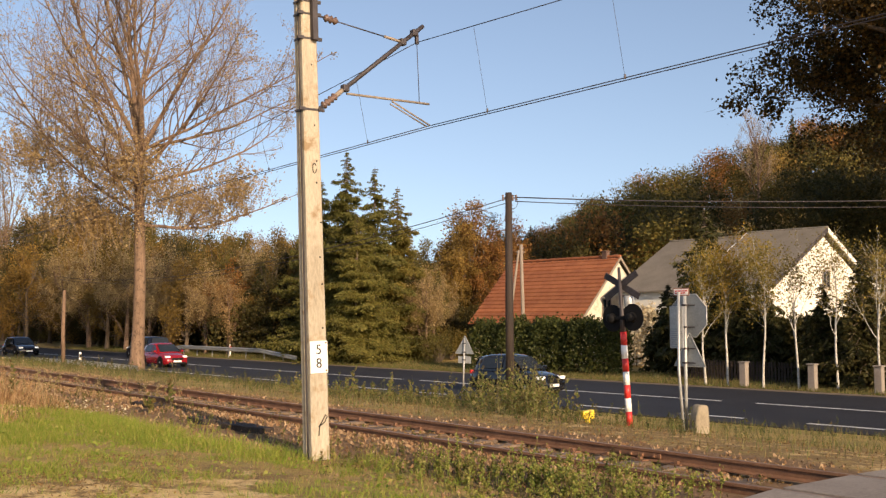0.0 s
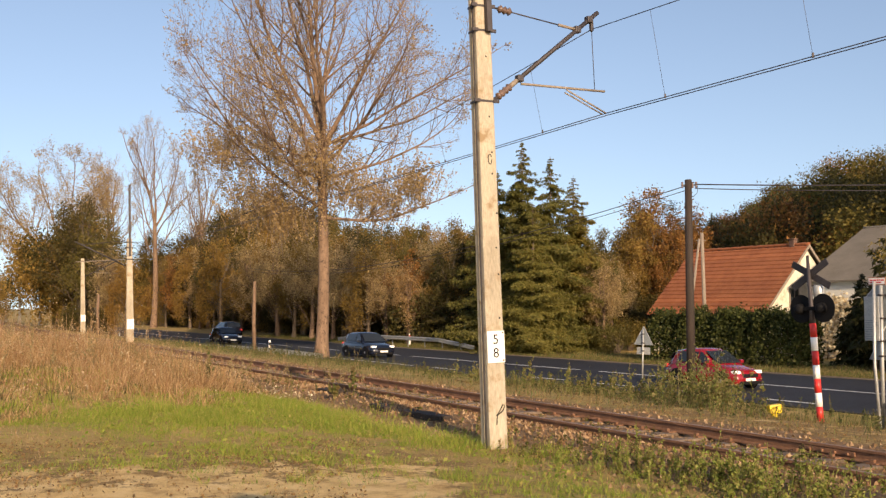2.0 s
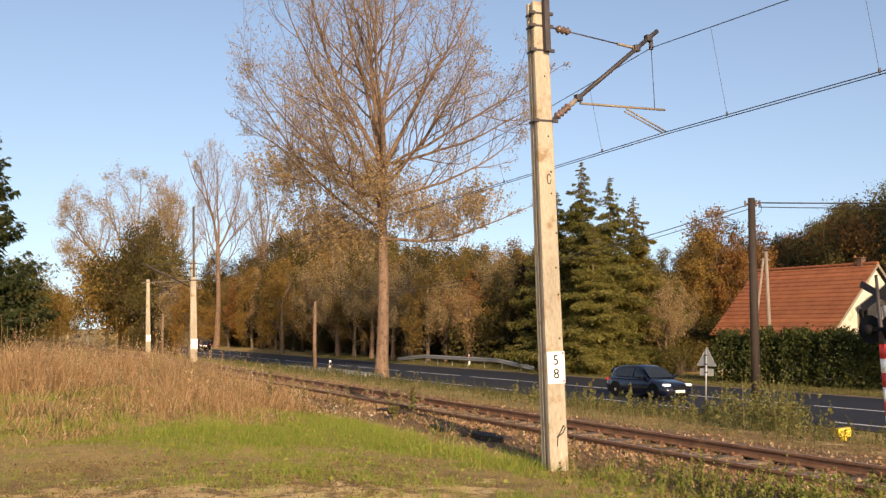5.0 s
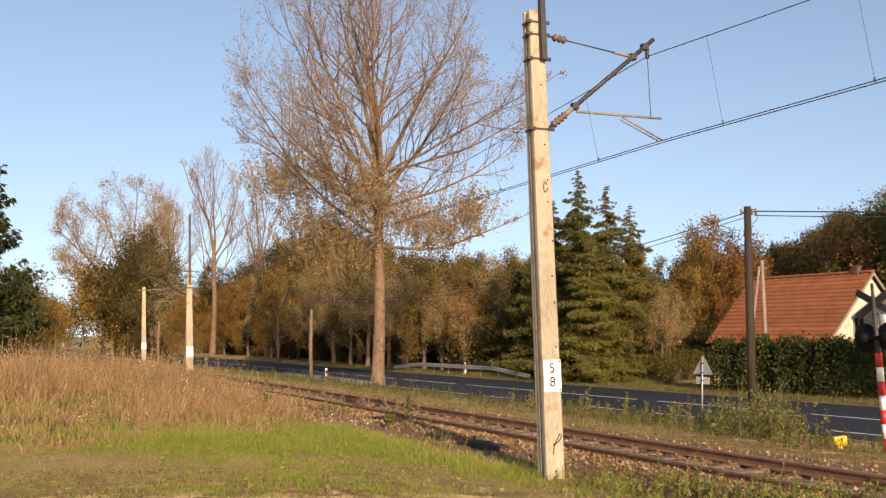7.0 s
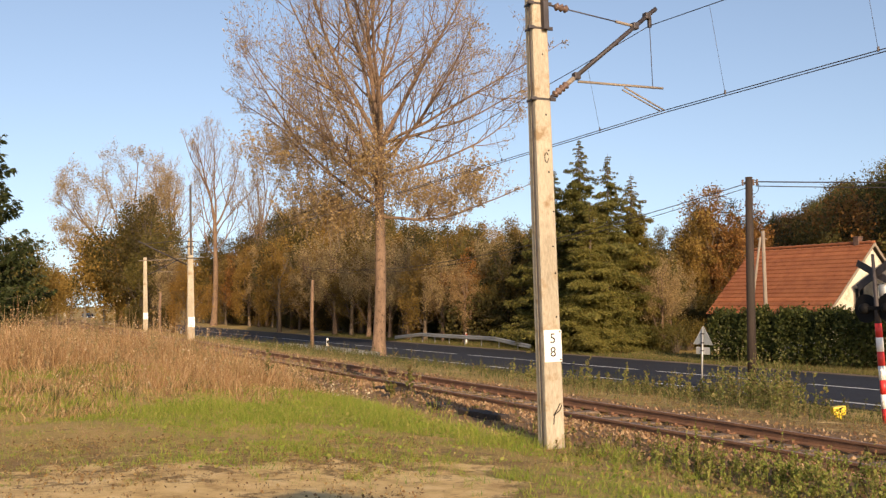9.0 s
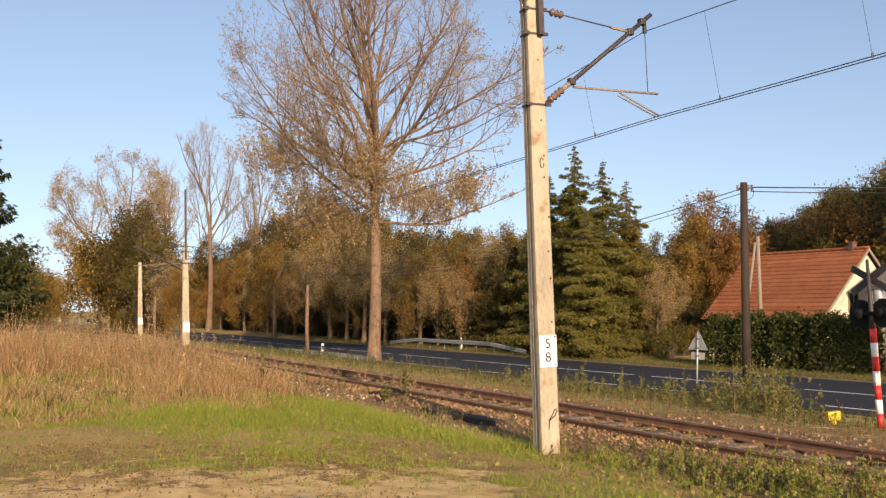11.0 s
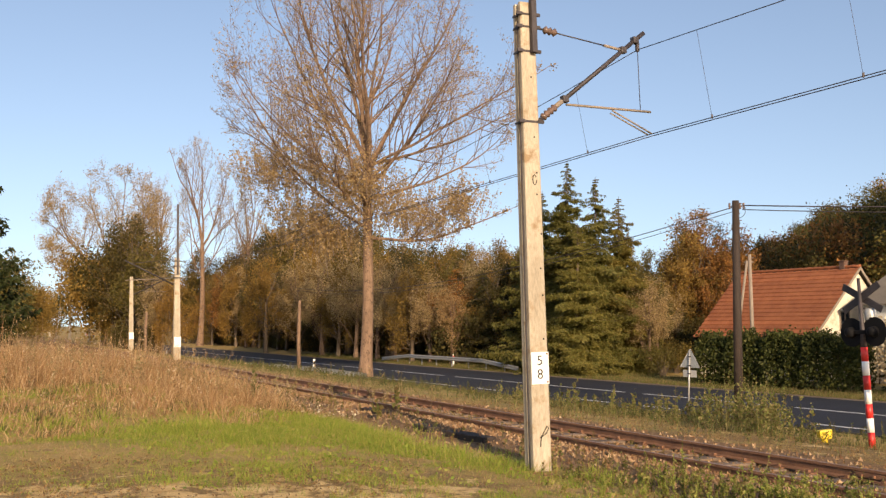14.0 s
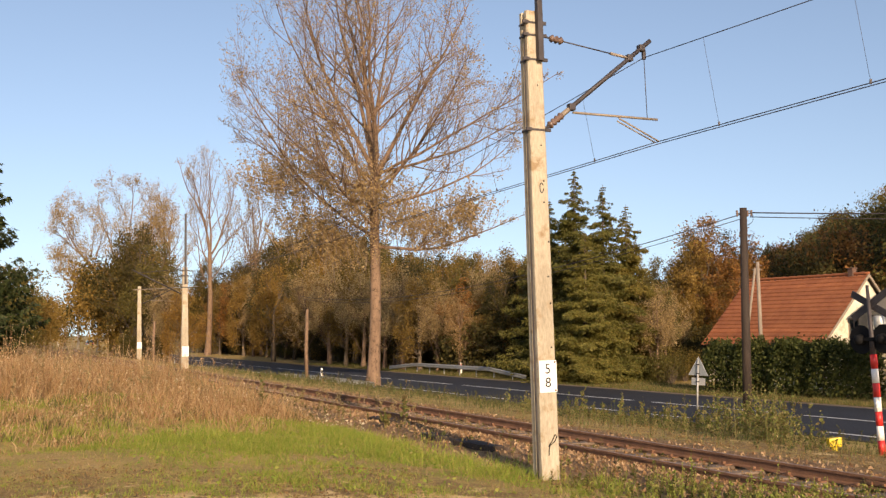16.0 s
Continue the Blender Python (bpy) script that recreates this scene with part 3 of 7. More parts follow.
    tube("tie_insulator", pts, rad, M["porcelain"], root, 12, "brown ribbed insulator")
    rod("tie_rod", top + dt * 0.38, hit - dt * 0.33, 0.010, M["steel_dark"])
    rod("tie_tube", hit - dt * 0.34, hit, 0.022, M["wood_grey"], 8, "pale weathered tube")
    for p in (hit, Vector((1.92, 0, 6.16)), foot + d * 0.62):
        bb = bmesh.new()
        box(bb, (p.x - 0.05, p.y - 0.05, p.z - 0.05), (p.x + 0.05, p.y + 0.05, p.z + 0.05), 0.015)
        part("tube_clamp", bb, M["steel_dark"], root)
    a0, reg_end = Vector((0.66, 0, 5.085)), Vector((2.16, 0, 5.09))
    rod("registration_tube", a0, reg_end, 0.018, M["wood_grey"], 8, "pale weathered registration tube")
    mid, arm_end = Vector((1.46, 0, 5.06)), Vector((2.17, 0, 4.76))
    rod("steady_arm", mid, arm_end, 0.013, M["wood_grey"], 6)
    rod("steady_arm", mid + Vector((0.0, 0.05, -0.03)), arm_end + Vector((-0.03, 0.05, -0.01)), 0.011, M["wood_grey"], 6)
    hang = Vector((1.965, 0, 6.02))
    rod("hanger", hang + Vector((0, 0, 0.1)), Vector((1.975, 0, 5.1)), 0.006, M["steel_dark"], 5)
    bb = bmesh.new()
    box(bb, (hang.x - 0.025, -0.025, hang.z - 0.03), (hang.x + 0.025, 0.025, hang.z + 0.12), 0.01)
    part("wire_clamp", bb, M["steel_dark"], root)
    return root, hang, arm_end


bpy.context.view_layer.update()
mast, MESS, CONT = build_mast()
bpy.context.view_layer.update()
mess = mast.matrix_basis @ MESS
cont = mast.matrix_basis @ CONT


def build_wires():
    """Contact wire pair and carrying wire, one span each way from the mast."""
    ob = put("overhead_wire", None, label="thin dark overhead wires strung along the track", category="overhead wire")
    B = trk(64.0, 0.35)
    C = trk(-38.0, 0.35)
    def sag(a, b, drop, n=24):
        return [Vector(a).lerp(Vector(b), i / n) - Vector((0, 0, 4 * drop * (i / n) * (1 - i / n))) for i in range(n + 1)]
    for (end, zc, zm, dip) in ((B, 4.25, 5.5, 1.2), (C, 5.3, 6.4, 0.45)):
        cw = sag(cont, (end.x, end.y, zc), 0.05)
        off = Vector((N.x, N.y, 0)) * 0.045
        tube("contact_wire", cw, 0.0068, M["steel_dark"], ob, 4)
        tube("contact_wire", [p + off - Vector((0, 0, 0.02)) for p in cw], 0.0068, M["steel_dark"], ob, 4)
        mw = sag(mess, (end.x, end.y, zm), dip)
        tube("carrying_wire", mw, 0.0068, M["steel_dark"], ob, 4)
        for i in (0.8, 2.4, 4.0, 6.0, 8.0, 10.0, 12.0, 14.0, 16.0, 18.0, 20.0) if end is B else (0.62, 1.83, 3.1, 4.6, 6.2, 8.0, 10.0, 12.0):
            k = int(i)
            a, b = mw[k].lerp(mw[k + 1], i - k), cw[k].lerp(cw[k + 1], i - k)
            tube("dropper", [a, b], 0.003, M["steel_dark"], ob, 3)
            bb = bmesh.new()
            box(bb, (b.x - 0.013, b.y - 0.013, b.z - 0.015), (b.x + 0.013, b.y + 0.013, b.z + 0.045), 0.005)
            part("dropper_clamp", bb, M["steel_dark"], ob)


build_wires()


def far_mast(az, d, h, zb, side, label, plate=True):
    a = radians(az)
    x, y = -math.sin(a) * d, math.cos(a) * d
    root = put("overhead_line_mast", None, m=pose(x, y, zb, 0, 0, math.degrees(math.atan2(N.y, N.x))) @ pose(0, 0, 0, 0, -1.5, 0), label=label, category="mast", group="masts along the track")
    part("shaft", mast_mesh(h, 0.42, 0.27), M["concrete"], root)
    if plate:
        b = bmesh.new()
        box(b, (-0.2, -0.2, 1.1), (0.2, -0.17, 1.7), 0.006)
        part("number_plate", b, M["white"], root)
    sx = side
    tube("bracket_tube", [(sx * 0.2, 0, h - 1.6), (sx * 3.0, 0, h - 0.2)], 0.04, M["steel_dark"], root, 6)
    tube("registration_tube", [(sx * 0.9, 0, h - 1.25), (sx * 3.0, 0, h - 1.35)], 0.025, M["wood_grey"], root, 5)
    tube("tie_rod", [(sx * 0.2, 0, h - 0.1), (sx * 2.6, 0, h - 0.35)], 0.02, M["steel_dark"], root, 5)
    return root


def build_far_masts():
    r = far_mast(27.2, 62, 6.4, -0.55, -1, "pale concrete mast with a dark steel top above dry weeds")
    b = bmesh.new()
    box(b, (-0.06, -0.2, 5.4), (0.06, -0.12, 9.6), 0.005)
    part("top_channel", b, M["steel_dark"], r)
    for z in (5.2, 5.9, 6.2):
        b = bmesh.new()
        box(b, (-0.2, -0.2, z - 0.03), (0.2, 0.2, z + 0.03), 0.005)
        part("clamp_band", b, M["steel_dark"], r)
    for az, d, h, zb, side in ((29.62, 95, 6.7, -0.5, 1), (31.75, 140, 6.7, 0.2, 1), (32.75, 165, 6.7, 0.2, 1), (33.4, 180, 6.5, 0.1, -1), (33.75, 210, 6.6, 0.2, -1), (30.45, 185, 6.3, -1, 1)):
        far_mast(az, d, h, zb, side, "distant grey concrete mast beside the railway line")
    tube("cross_wire", [(-math.sin(radians(29.6)) * 95, math.cos(radians(29.6)) * 95, 5.9), (-math.sin(radians(26.6)) * 80, math.cos(radians(26.6)) * 80, 5.6)], 0.02, M["galv"], None, 4)
    tagged(bpy.data.objects["cross_wire"], "pale cable strung between two distant masts", "cable")


build_far_masts()


# ---- growing things ----
def grow_tree(seed, height, r0, fork, spread, levels=4, n_limbs=9, up=0.55, lean=0.0, twig_len=1.0, sub=(5, 5, 4), gnarl=0.16, low=0.3, share=0.55, curve=0.10, flat=1.0):
    """Trunk, limbs, boughs and twigs as tapering tubes. Returns verts, faces and the twig points."""
    rng = random.Random(seed)
    V, F, tips = [], [], []

    def add(pts, rad, sides):
        v, f = tube_data(pts, rad, sides, cap=False)
        k = len(V)
        V.extend(v)
        F.extend([tuple(i + k for i in q) for q in f])

    def branch(p, d, length, r, level):
        n = (7, 6, 5, 4, 3)[min(level, 4)]
        pts, rad = [p.copy()], [r]
        q, dd = p.copy(), d.copy()
        for i in range(n):
            dd = (dd + Vector((rng.gauss(0, gnarl), rng.gauss(0, gnarl), rng.gauss(0, gnarl) + (curve if level < 3 else 0.02) * up))).normalized()
            q = q + dd * (length / n)
            pts.append(q.copy())
            rad.append(max(r * (1 - 0.86 * (i + 1) / n), 0.004))
        add(pts, rad, (9, 6, 4, 3, 3)[min(level, 4)])
        if level >= levels:
            tips.extend((pp, dd) for pp in pts[1:])
            return
        kids = sub[min(level, len(sub)) - 1] if level else 0
        for i in range(kids):
            t = 0.25 + 0.75 * (i + rng.random()) / kids
            j = min(int(t * n), n - 1)
            pp = pts[j].lerp(pts[j + 1], t * n - j)
            base = (pts[j + 1] - pts[j]).normalized()
            side = base.cross(Vector((rng.gauss(0, 1), rng.gauss(0, 1), rng.gauss(0, 1)))).normalized()
            a = rng.uniform(0.5, 1.0)
            nd = (base * math.cos(a) + side * math.sin(a) + Vector((0, 0, 0.12 * up))).normalized()
            branch(pp, nd, length * rng.uniform(0.42, 0.68) * (1 - 0.35 * t) * (twig_len if level + 1 >= levels else 1), max(rad[j] * 0.58, 0.006), level + 1)
        if level:
            branch(pts[-1], dd, length * 0.45, rad[-1], min(level + 1, levels))

    # trunk
    p, d = Vector((0, 0, -0.3)), Vector((lean, 0, 1)).normalized()
    n = 10
    pts, rad = [p.copy()], [r0 * 1.35]
    for i in range(n):
        d = (d + Vector((rng.gauss(0, 0.03), rng.gauss(0, 0.03), 0.02))).normalized()
        p = p + d * (fork * height + 0.3) / n
        pts.append(p.copy())
        rad.append(r0 * (1.12 if i == 0 else 1) * (1 - 0.42 * (i + 1) / n))
    add(pts, rad, 12)
    top = pts[-1]
    for i in range(n_limbs):
        t = i / max(1, n_limbs - 1)
        if i < n_limbs * share:
            k = low + (1 - low) * (i / (n_limbs * share))
            j = min(int(k * n), n - 1)
            start, r = pts[j + 1], rad[j + 1] * 0.42
            out = spread * (1.15 - 0.35 * t)
            length = height * (0.28 + 0.12 * rng.random()) * (0.75 + 0.5 * spread)
        else:
            start, r = top, rad[-1] * 0.72
            out = spread * rng.uniform(0.15, 0.75)
            length = height * (1 - fork) * rng.uniform(0.72, 0.95)
        w = i * 2.399 + rng.uniform(-0.4, 0.4)
        rise = (up + 0.25) * (flat + (1 - flat) * t)
        branch(start, Vector((math.cos(w) * out, math.sin(w) * out, rise)).normalized(), length, r, 1)
    return V, F, tips


def crown_tree(seed, height, r0, fork, leaders, limbs, centre, radii, levels=4, kids=(8, 6, 5), angle=0.62, lift=0.07, gnarl=0.10, droop_below=0.0, ratio=0.5, extra=0, lowest=0.55):
    """A tree grown inside an ellipsoid crown: a straight trunk, leaders above the fork, limbs off the trunk,
    then boughs and twigs sweeping upwards. leaders: (x, y, z) aims; limbs: (start height, aim). Returns the wood's verts and faces, those of its thin twigs, and the twig points."""
    rng = random.Random(seed)
    V, F, TV, TF, tips = [], [], [], [], []
    cx, cy, cz = centre
    ra, rb, rc = radii

    def inside(p):
        return ((p.x - cx) / ra) ** 2 + ((p.y - cy) / rb) ** 2 + ((p.z - cz) / rc) ** 2

    def add(pts, rad, sides):
        v, f = tube_data(pts, rad, sides, cap=False)
        gv, gf = (TV, TF) if sides == 3 else (V, F)
        k = len(gv)
        gv.extend(v)
        gf.extend([tuple(i + k for i in q) for q in f])

    def branch(p, d, length, r, level):
        n = (8, 7, 6, 4, 3)[min(level, 4)]
        pts, rad = [p.copy()], [r]
        q, dd = p.copy(), d.copy()
        bend = lift * (1.6 if level < 2 else 1.0)
        for i in range(n):
            hang = -0.05 if (droop_below and q.z < droop_below and level > 1) else bend
            dd = (dd + Vector((rng.gauss(0, gnarl), rng.gauss(0, gnarl), rng.gauss(0, gnarl) + hang))).normalized()
            q = q + dd * (length / n)
            if level and inside(q) > rng.uniform(0.86, 1.12) and i > 0:
                break
            pts.append(q.copy())
            rad.append(max(r * (1 - 0.85 * (i + 1) / n), 0.006))
        if len(pts) < 2:
            return
        add(pts, rad, (9, 7, 5, 3, 3)[min(level, 4)])
        m = len(pts) - 1
        if level >= levels:
            tips.extend((pp, dd) for pp in pts[1:])
            return
        for i in range(kids[min(level, len(kids) - 1)]):
            t = 0.18 + 0.82 * (i + rng.random()) / kids[min(level, len(kids) - 1)]
            j = min(int(t * m), m - 1)
            pp = pts[j].lerp(pts[j + 1], t * m - j)
            base = (pts[j + 1] - pts[j]).normalized()
            side = base.cross(Vector((rng.gauss(0, 1), rng.gauss(0, 1), rng.gauss(0, 1)))).normalized()
            a = angle * rng.uniform(0.65, 1.45)
            nd = (base * math.cos(a) + side * math.sin(a) + Vector((0, 0, 0.10))).normalized()
            branch(pp, nd, length * ratio * rng.uniform(0.75, 1.25) * (1.1 - 0.5 * t), max(rad[j] * 0.55, 0.007), level + 1)

    def trunk_x(z):
        return 0.10 * math.sin(z * 0.35)
    zs = np.linspace(-0.3, fork, 12)
    pts = [Vector((trunk_x(z), 0.06 * math.sin(z * 0.5), z)) for z in zs]
    flare = lambda z: 1 + 0.45 * math.exp(-max(z, 0) / 0.55)
    add(pts, [r0 * (1 - 0.36 * max(z, 0) / fork) * flare(z) for z in zs], 14)
    top = pts[-1]
    for aim in leaders:
        d = Vector(aim) - top
        branch(top - Vector((0, 0, rng.uniform(0.0, 0.7))), (d.normalized() + Vector((0, 0, -0.12))).normalized(), d.length, r0 * 0.40, 0)
    for z, aim in limbs:
        s = Vector((trunk_x(z), 0, z))
        d = Vector(aim) - s
        branch(s, (d.normalized() + Vector((0, 0, -0.20))).normalized(), d.length * 1.05, r0 * 0.27, 0)
    for k in range(extra):
        z = fork * rng.uniform(lowest, 1.0)
        w = k * 2.4 + rng.uniform(-0.4, 0.4)
        s = Vector((trunk_x(z), 0, z))
        aim = Vector((cx + math.cos(w) * ra * 0.85, cy + math.sin(w) * rb * 0.85, cz + rc * rng.uniform(-0.45, 0.5)))
        d = aim - s
        branch(s, (d.normalized() + Vector((0, 0, -0.15))).normalized(), d.length * rng.uniform(0.8, 1.0), r0 * 0.22, 0)
    return (V, F, TV, TF), tips


def leaf_cards(rs, centres, size, n_each, scatter, flat=0.0, corners=4):
    """Small leaf-shaped pieces, scattered about each centre."""
    c = np.repeat(np.asarray(centres, float), n_each, 0)
    c = c + rs.normal(0, scatter, c.shape)
    n = len(c)
    a = rs.normal(0, 1, (n, 3))
    a[:, 2] *= 1 - flat
    a /= np.linalg.norm(a, axis=1)[:, None]
    b = np.cross(a, rs.normal(0, 1, (n, 3)))
    b /= np.linalg.norm(b, axis=1)[:, None]
    s = rs.uniform(0.55, 1.25, (n, 1)) * size
    if corners == 3:
        return np.stack([c - a * s * 0.45 + b * s * 0.3, c + a * s * 0.55, c - a * s * 0.35 - b * s * 0.45], 1)
    return np.stack([c - a * s * 0.5, c + b * s * 0.36, c + a * s * 0.5, c - b * s * 0.36], 1)


def tree_thing(name, wood, leaves, label, barkmat, leafmat, category="tree", group=""):
    root = put(name, None, label=label, category=category, group=group)
    put("trunk", mesh_of("trunk", wood[0], wood[1], barkmat, True), root)
    if len(wood) > 2 and wood[2]:
        put("branchwork", mesh_of("branchwork", wood[2], wood[3], M["twig"] if barkmat is not M["darkbark"] else barkmat), root)
    if leaves is not None:
        put("crown", soup("crown", leaves, leafmat), root)
    return root


def crown_points(rs, height, radius, low, lobes=9, per=26):
    """Clump centres on the outside of several lobes, for an uneven crown with gaps."""
    out = []
    for i in range(lobes):
        z = low + (height - low) * rs.uniform(0.12, 0.86)
        k = math.sqrt(max(0.05, 1 - ((z - (low + height) / 2) / ((height - low) / 2)) ** 2))
        w = rs.uniform(0, 6.28)
        c = np.array([math.cos(w) * radius * 0.58 * k, math.sin(w) * radius * 0.58 * k, z])
        r = radius * rs.uniform(0.32, 0.56)
        d = rs.normal(0, 1, (per, 3))
        d /= np.linalg.norm(d, axis=1)[:, None]
        d[:, 2] *= 0.8
        out.append(c + d * r * rs.uniform(0.55, 1.05, (per, 1)))
    return np.concatenate(out)


def broadleaf(seed, height, radius, low, leafkey, label, size=0.17, n_each=5, bark="darkbark", thin=0.0):
    """A wood-edge tree: bare lower trunk, forked limbs, leaves in bunches along the twigs with gaps of shade between."""
    rs = np.random.RandomState(seed)
    cz = (height + low) / 2
    wood, tips = crown_tree(seed, height, height * 0.017 + 0.03, height * 0.55, [(0.3, 0.2, height * 0.97), (-radius * 0.4, 0.3, height * 0.9), (radius * 0.3, -0.6, height * 0.86)],
                      [], (0, 0, cz), (radius, radius, (height - low) / 2 * 1.04), 2, (6, 4), 0.75, 0.04, 0.15, ratio=0.52, extra=15, lowest=0.16)
    tp = np.array([tuple(p) for p, d in tips])
    tp = tp[rs.rand(len(tp)) > thin]
    leaves = leaf_cards(rs, tp, size, n_each, 0.24, 0.25, 3)
    return tree_thing("broadleaf_tree", wood, leaves, label, M[bark], L[leafkey])


def bush(seed, height, radius, leafkey, label, size=0.2, n_each=8):
    rs = np.random.RandomState(seed)
    pts = crown_points(rs, height, radius, 0.1, 12, 34)
    V, F = [], []
    for i in range(26):
        q = Vector(pts[(i * 13) % len(pts)])
        v, f = tube_data([Vector((q.x * 0.12, q.y * 0.12, -0.1)), q * 0.5 + Vector((0, 0, 0.2)), q], [0.05, 0.03, 0.008], 4, False)
        k = len(V)
        V += v
        F += [tuple(j + k for j in g) for g in f]
    return tree_thing("bush", (V, F), leaf_cards(rs, pts, size, n_each, radius * 0.12, 0.2, 3), label, M["darkbark"], L[leafkey], "bush")


def conifer(seed, height, radius, leafkey, label, size=0.24, dense=1.0, droop=0.25, taper=0.78, low=0.06, per=3, fuzz=0.05):
    """Whorls of drooping boughs, each a flat spray of side twigs hung with needles."""
    rs = np.random.RandomState(seed)
    rng = random.Random(seed)
    V, F = tube_data([(0, 0, -0.3), (0, 0, height * 0.5), (0, 0, height)], [height * 0.014 + 0.03, height * 0.009, 0.01], 8, False)
    V, F = list(V), list(F)
    cent, dirs = [], []
    z = height * low
    while z < height * 0.985:
        t = z / height
        for i in range(2):
            w = rng.uniform(0, 6.28)
            ln = radius * (1 - t) ** taper * rng.uniform(0.5, 1.18) + 0.05
            rise = rng.uniform(0.02, 0.38)
            out = Vector((math.cos(w), math.sin(w), 0))
            side = Vector((-out.y, out.x, 0))
            q = [Vector((0, 0, z)) + out * ln * k + Vector((0, 0, ln * (rise * k - droop * k * k * 1.5 + (0.10 if k == 1 else 0)))) for k in (0, 0.35, 0.7, 1)]
            v, f = tube_data(q, [0.035, 0.026, 0.016, 0.006], 3, False)
            k0 = len(V)
            V += v
            F += [tuple(j + k0 for j in g) for g in f]
            m = max(3, int(ln * 4.5 * dense))
            for k in range(m):
                s = (k + rng.random()) / m
                j = min(int(s * 3), 2)
                p = q[j].lerp(q[j + 1], s * 3 - j)
                # side twigs shorten towards the bough's tip and hang a little
                reach = ln * 0.34 * (1.15 - s) * rng.uniform(0.5, 1.1) + 0.04
                for sg in (-1, 1):
                    e = (out * 0.45 + side * sg + Vector((0, 0, -0.35))).normalized() * reach
                    for g in range(max(2, int(reach * 4.5))):
                        u = (g + rng.random()) / max(2, int(reach * 4.5))
                        cent.append(p + e * u)
                        dirs.append(e)
        z += height * 0.0095 + 0.028
    c = np.repeat(np.array([tuple(p) for p in cent]), per, 0)
    d = np.repeat(np.array([tuple(p) for p in dirs]), per, 0)
    n = len(c)
    c = c + rs.normal(0, 1, c.shape) * fuzz * np.clip((height - c[:, 2:]) / height * 2.2, 0.15, 1)
    d = d / np.linalg.norm(d, axis=1)[:, None] + rs.normal(0, 0.45, (n, 3)) + (0, 0, -0.25)
    d /= np.linalg.norm(d, axis=1)[:, None]
    b = np.cross(d, rs.normal(0, 1, (n, 3)))
    b /= np.linalg.norm(b, axis=1)[:, None]
    s = rs.uniform(0.6, 1.3, (n, 1)) * size * np.clip((height - c[:, 2:]) / height * 2.5 + 0.3, 0.3, 1)
    leaves = np.stack([c - b * s * 0.20, c + b * s * 0.20, c + d * s], 1)
    return tree_thing("conifer_tree", (V, F), leaves, label, M["darkbark"], L[leafkey])


def az_point(px, d):
    """A place d metres off, in the direction in which it stands as seen from the viewpoint."""
    a = radians(px)
    return -math.sin(a) * d, math.cos(a) * d


def stand(tree, az, d, scale=1.0, turn=0.0, sink=0.0, tall=1.0):
    x, y = az_point(az, d)
    tree.matrix_basis = pose(x, y, z_at(x, y) - sink, 0, 0, turn) @ Matrix.Diagonal((scale, scale, scale * tall, 1))
    return tree


def copy_tree(tree, az, d, scale, turn, tall=1.0, sink=0.0):
    x, y = az_point(az, d)
    t = copy_thing(tree, pose(x, y, z_at(x, y) - sink, 0, 0, turn))
    t.scale = (scale, scale, scale * tall)
    return t


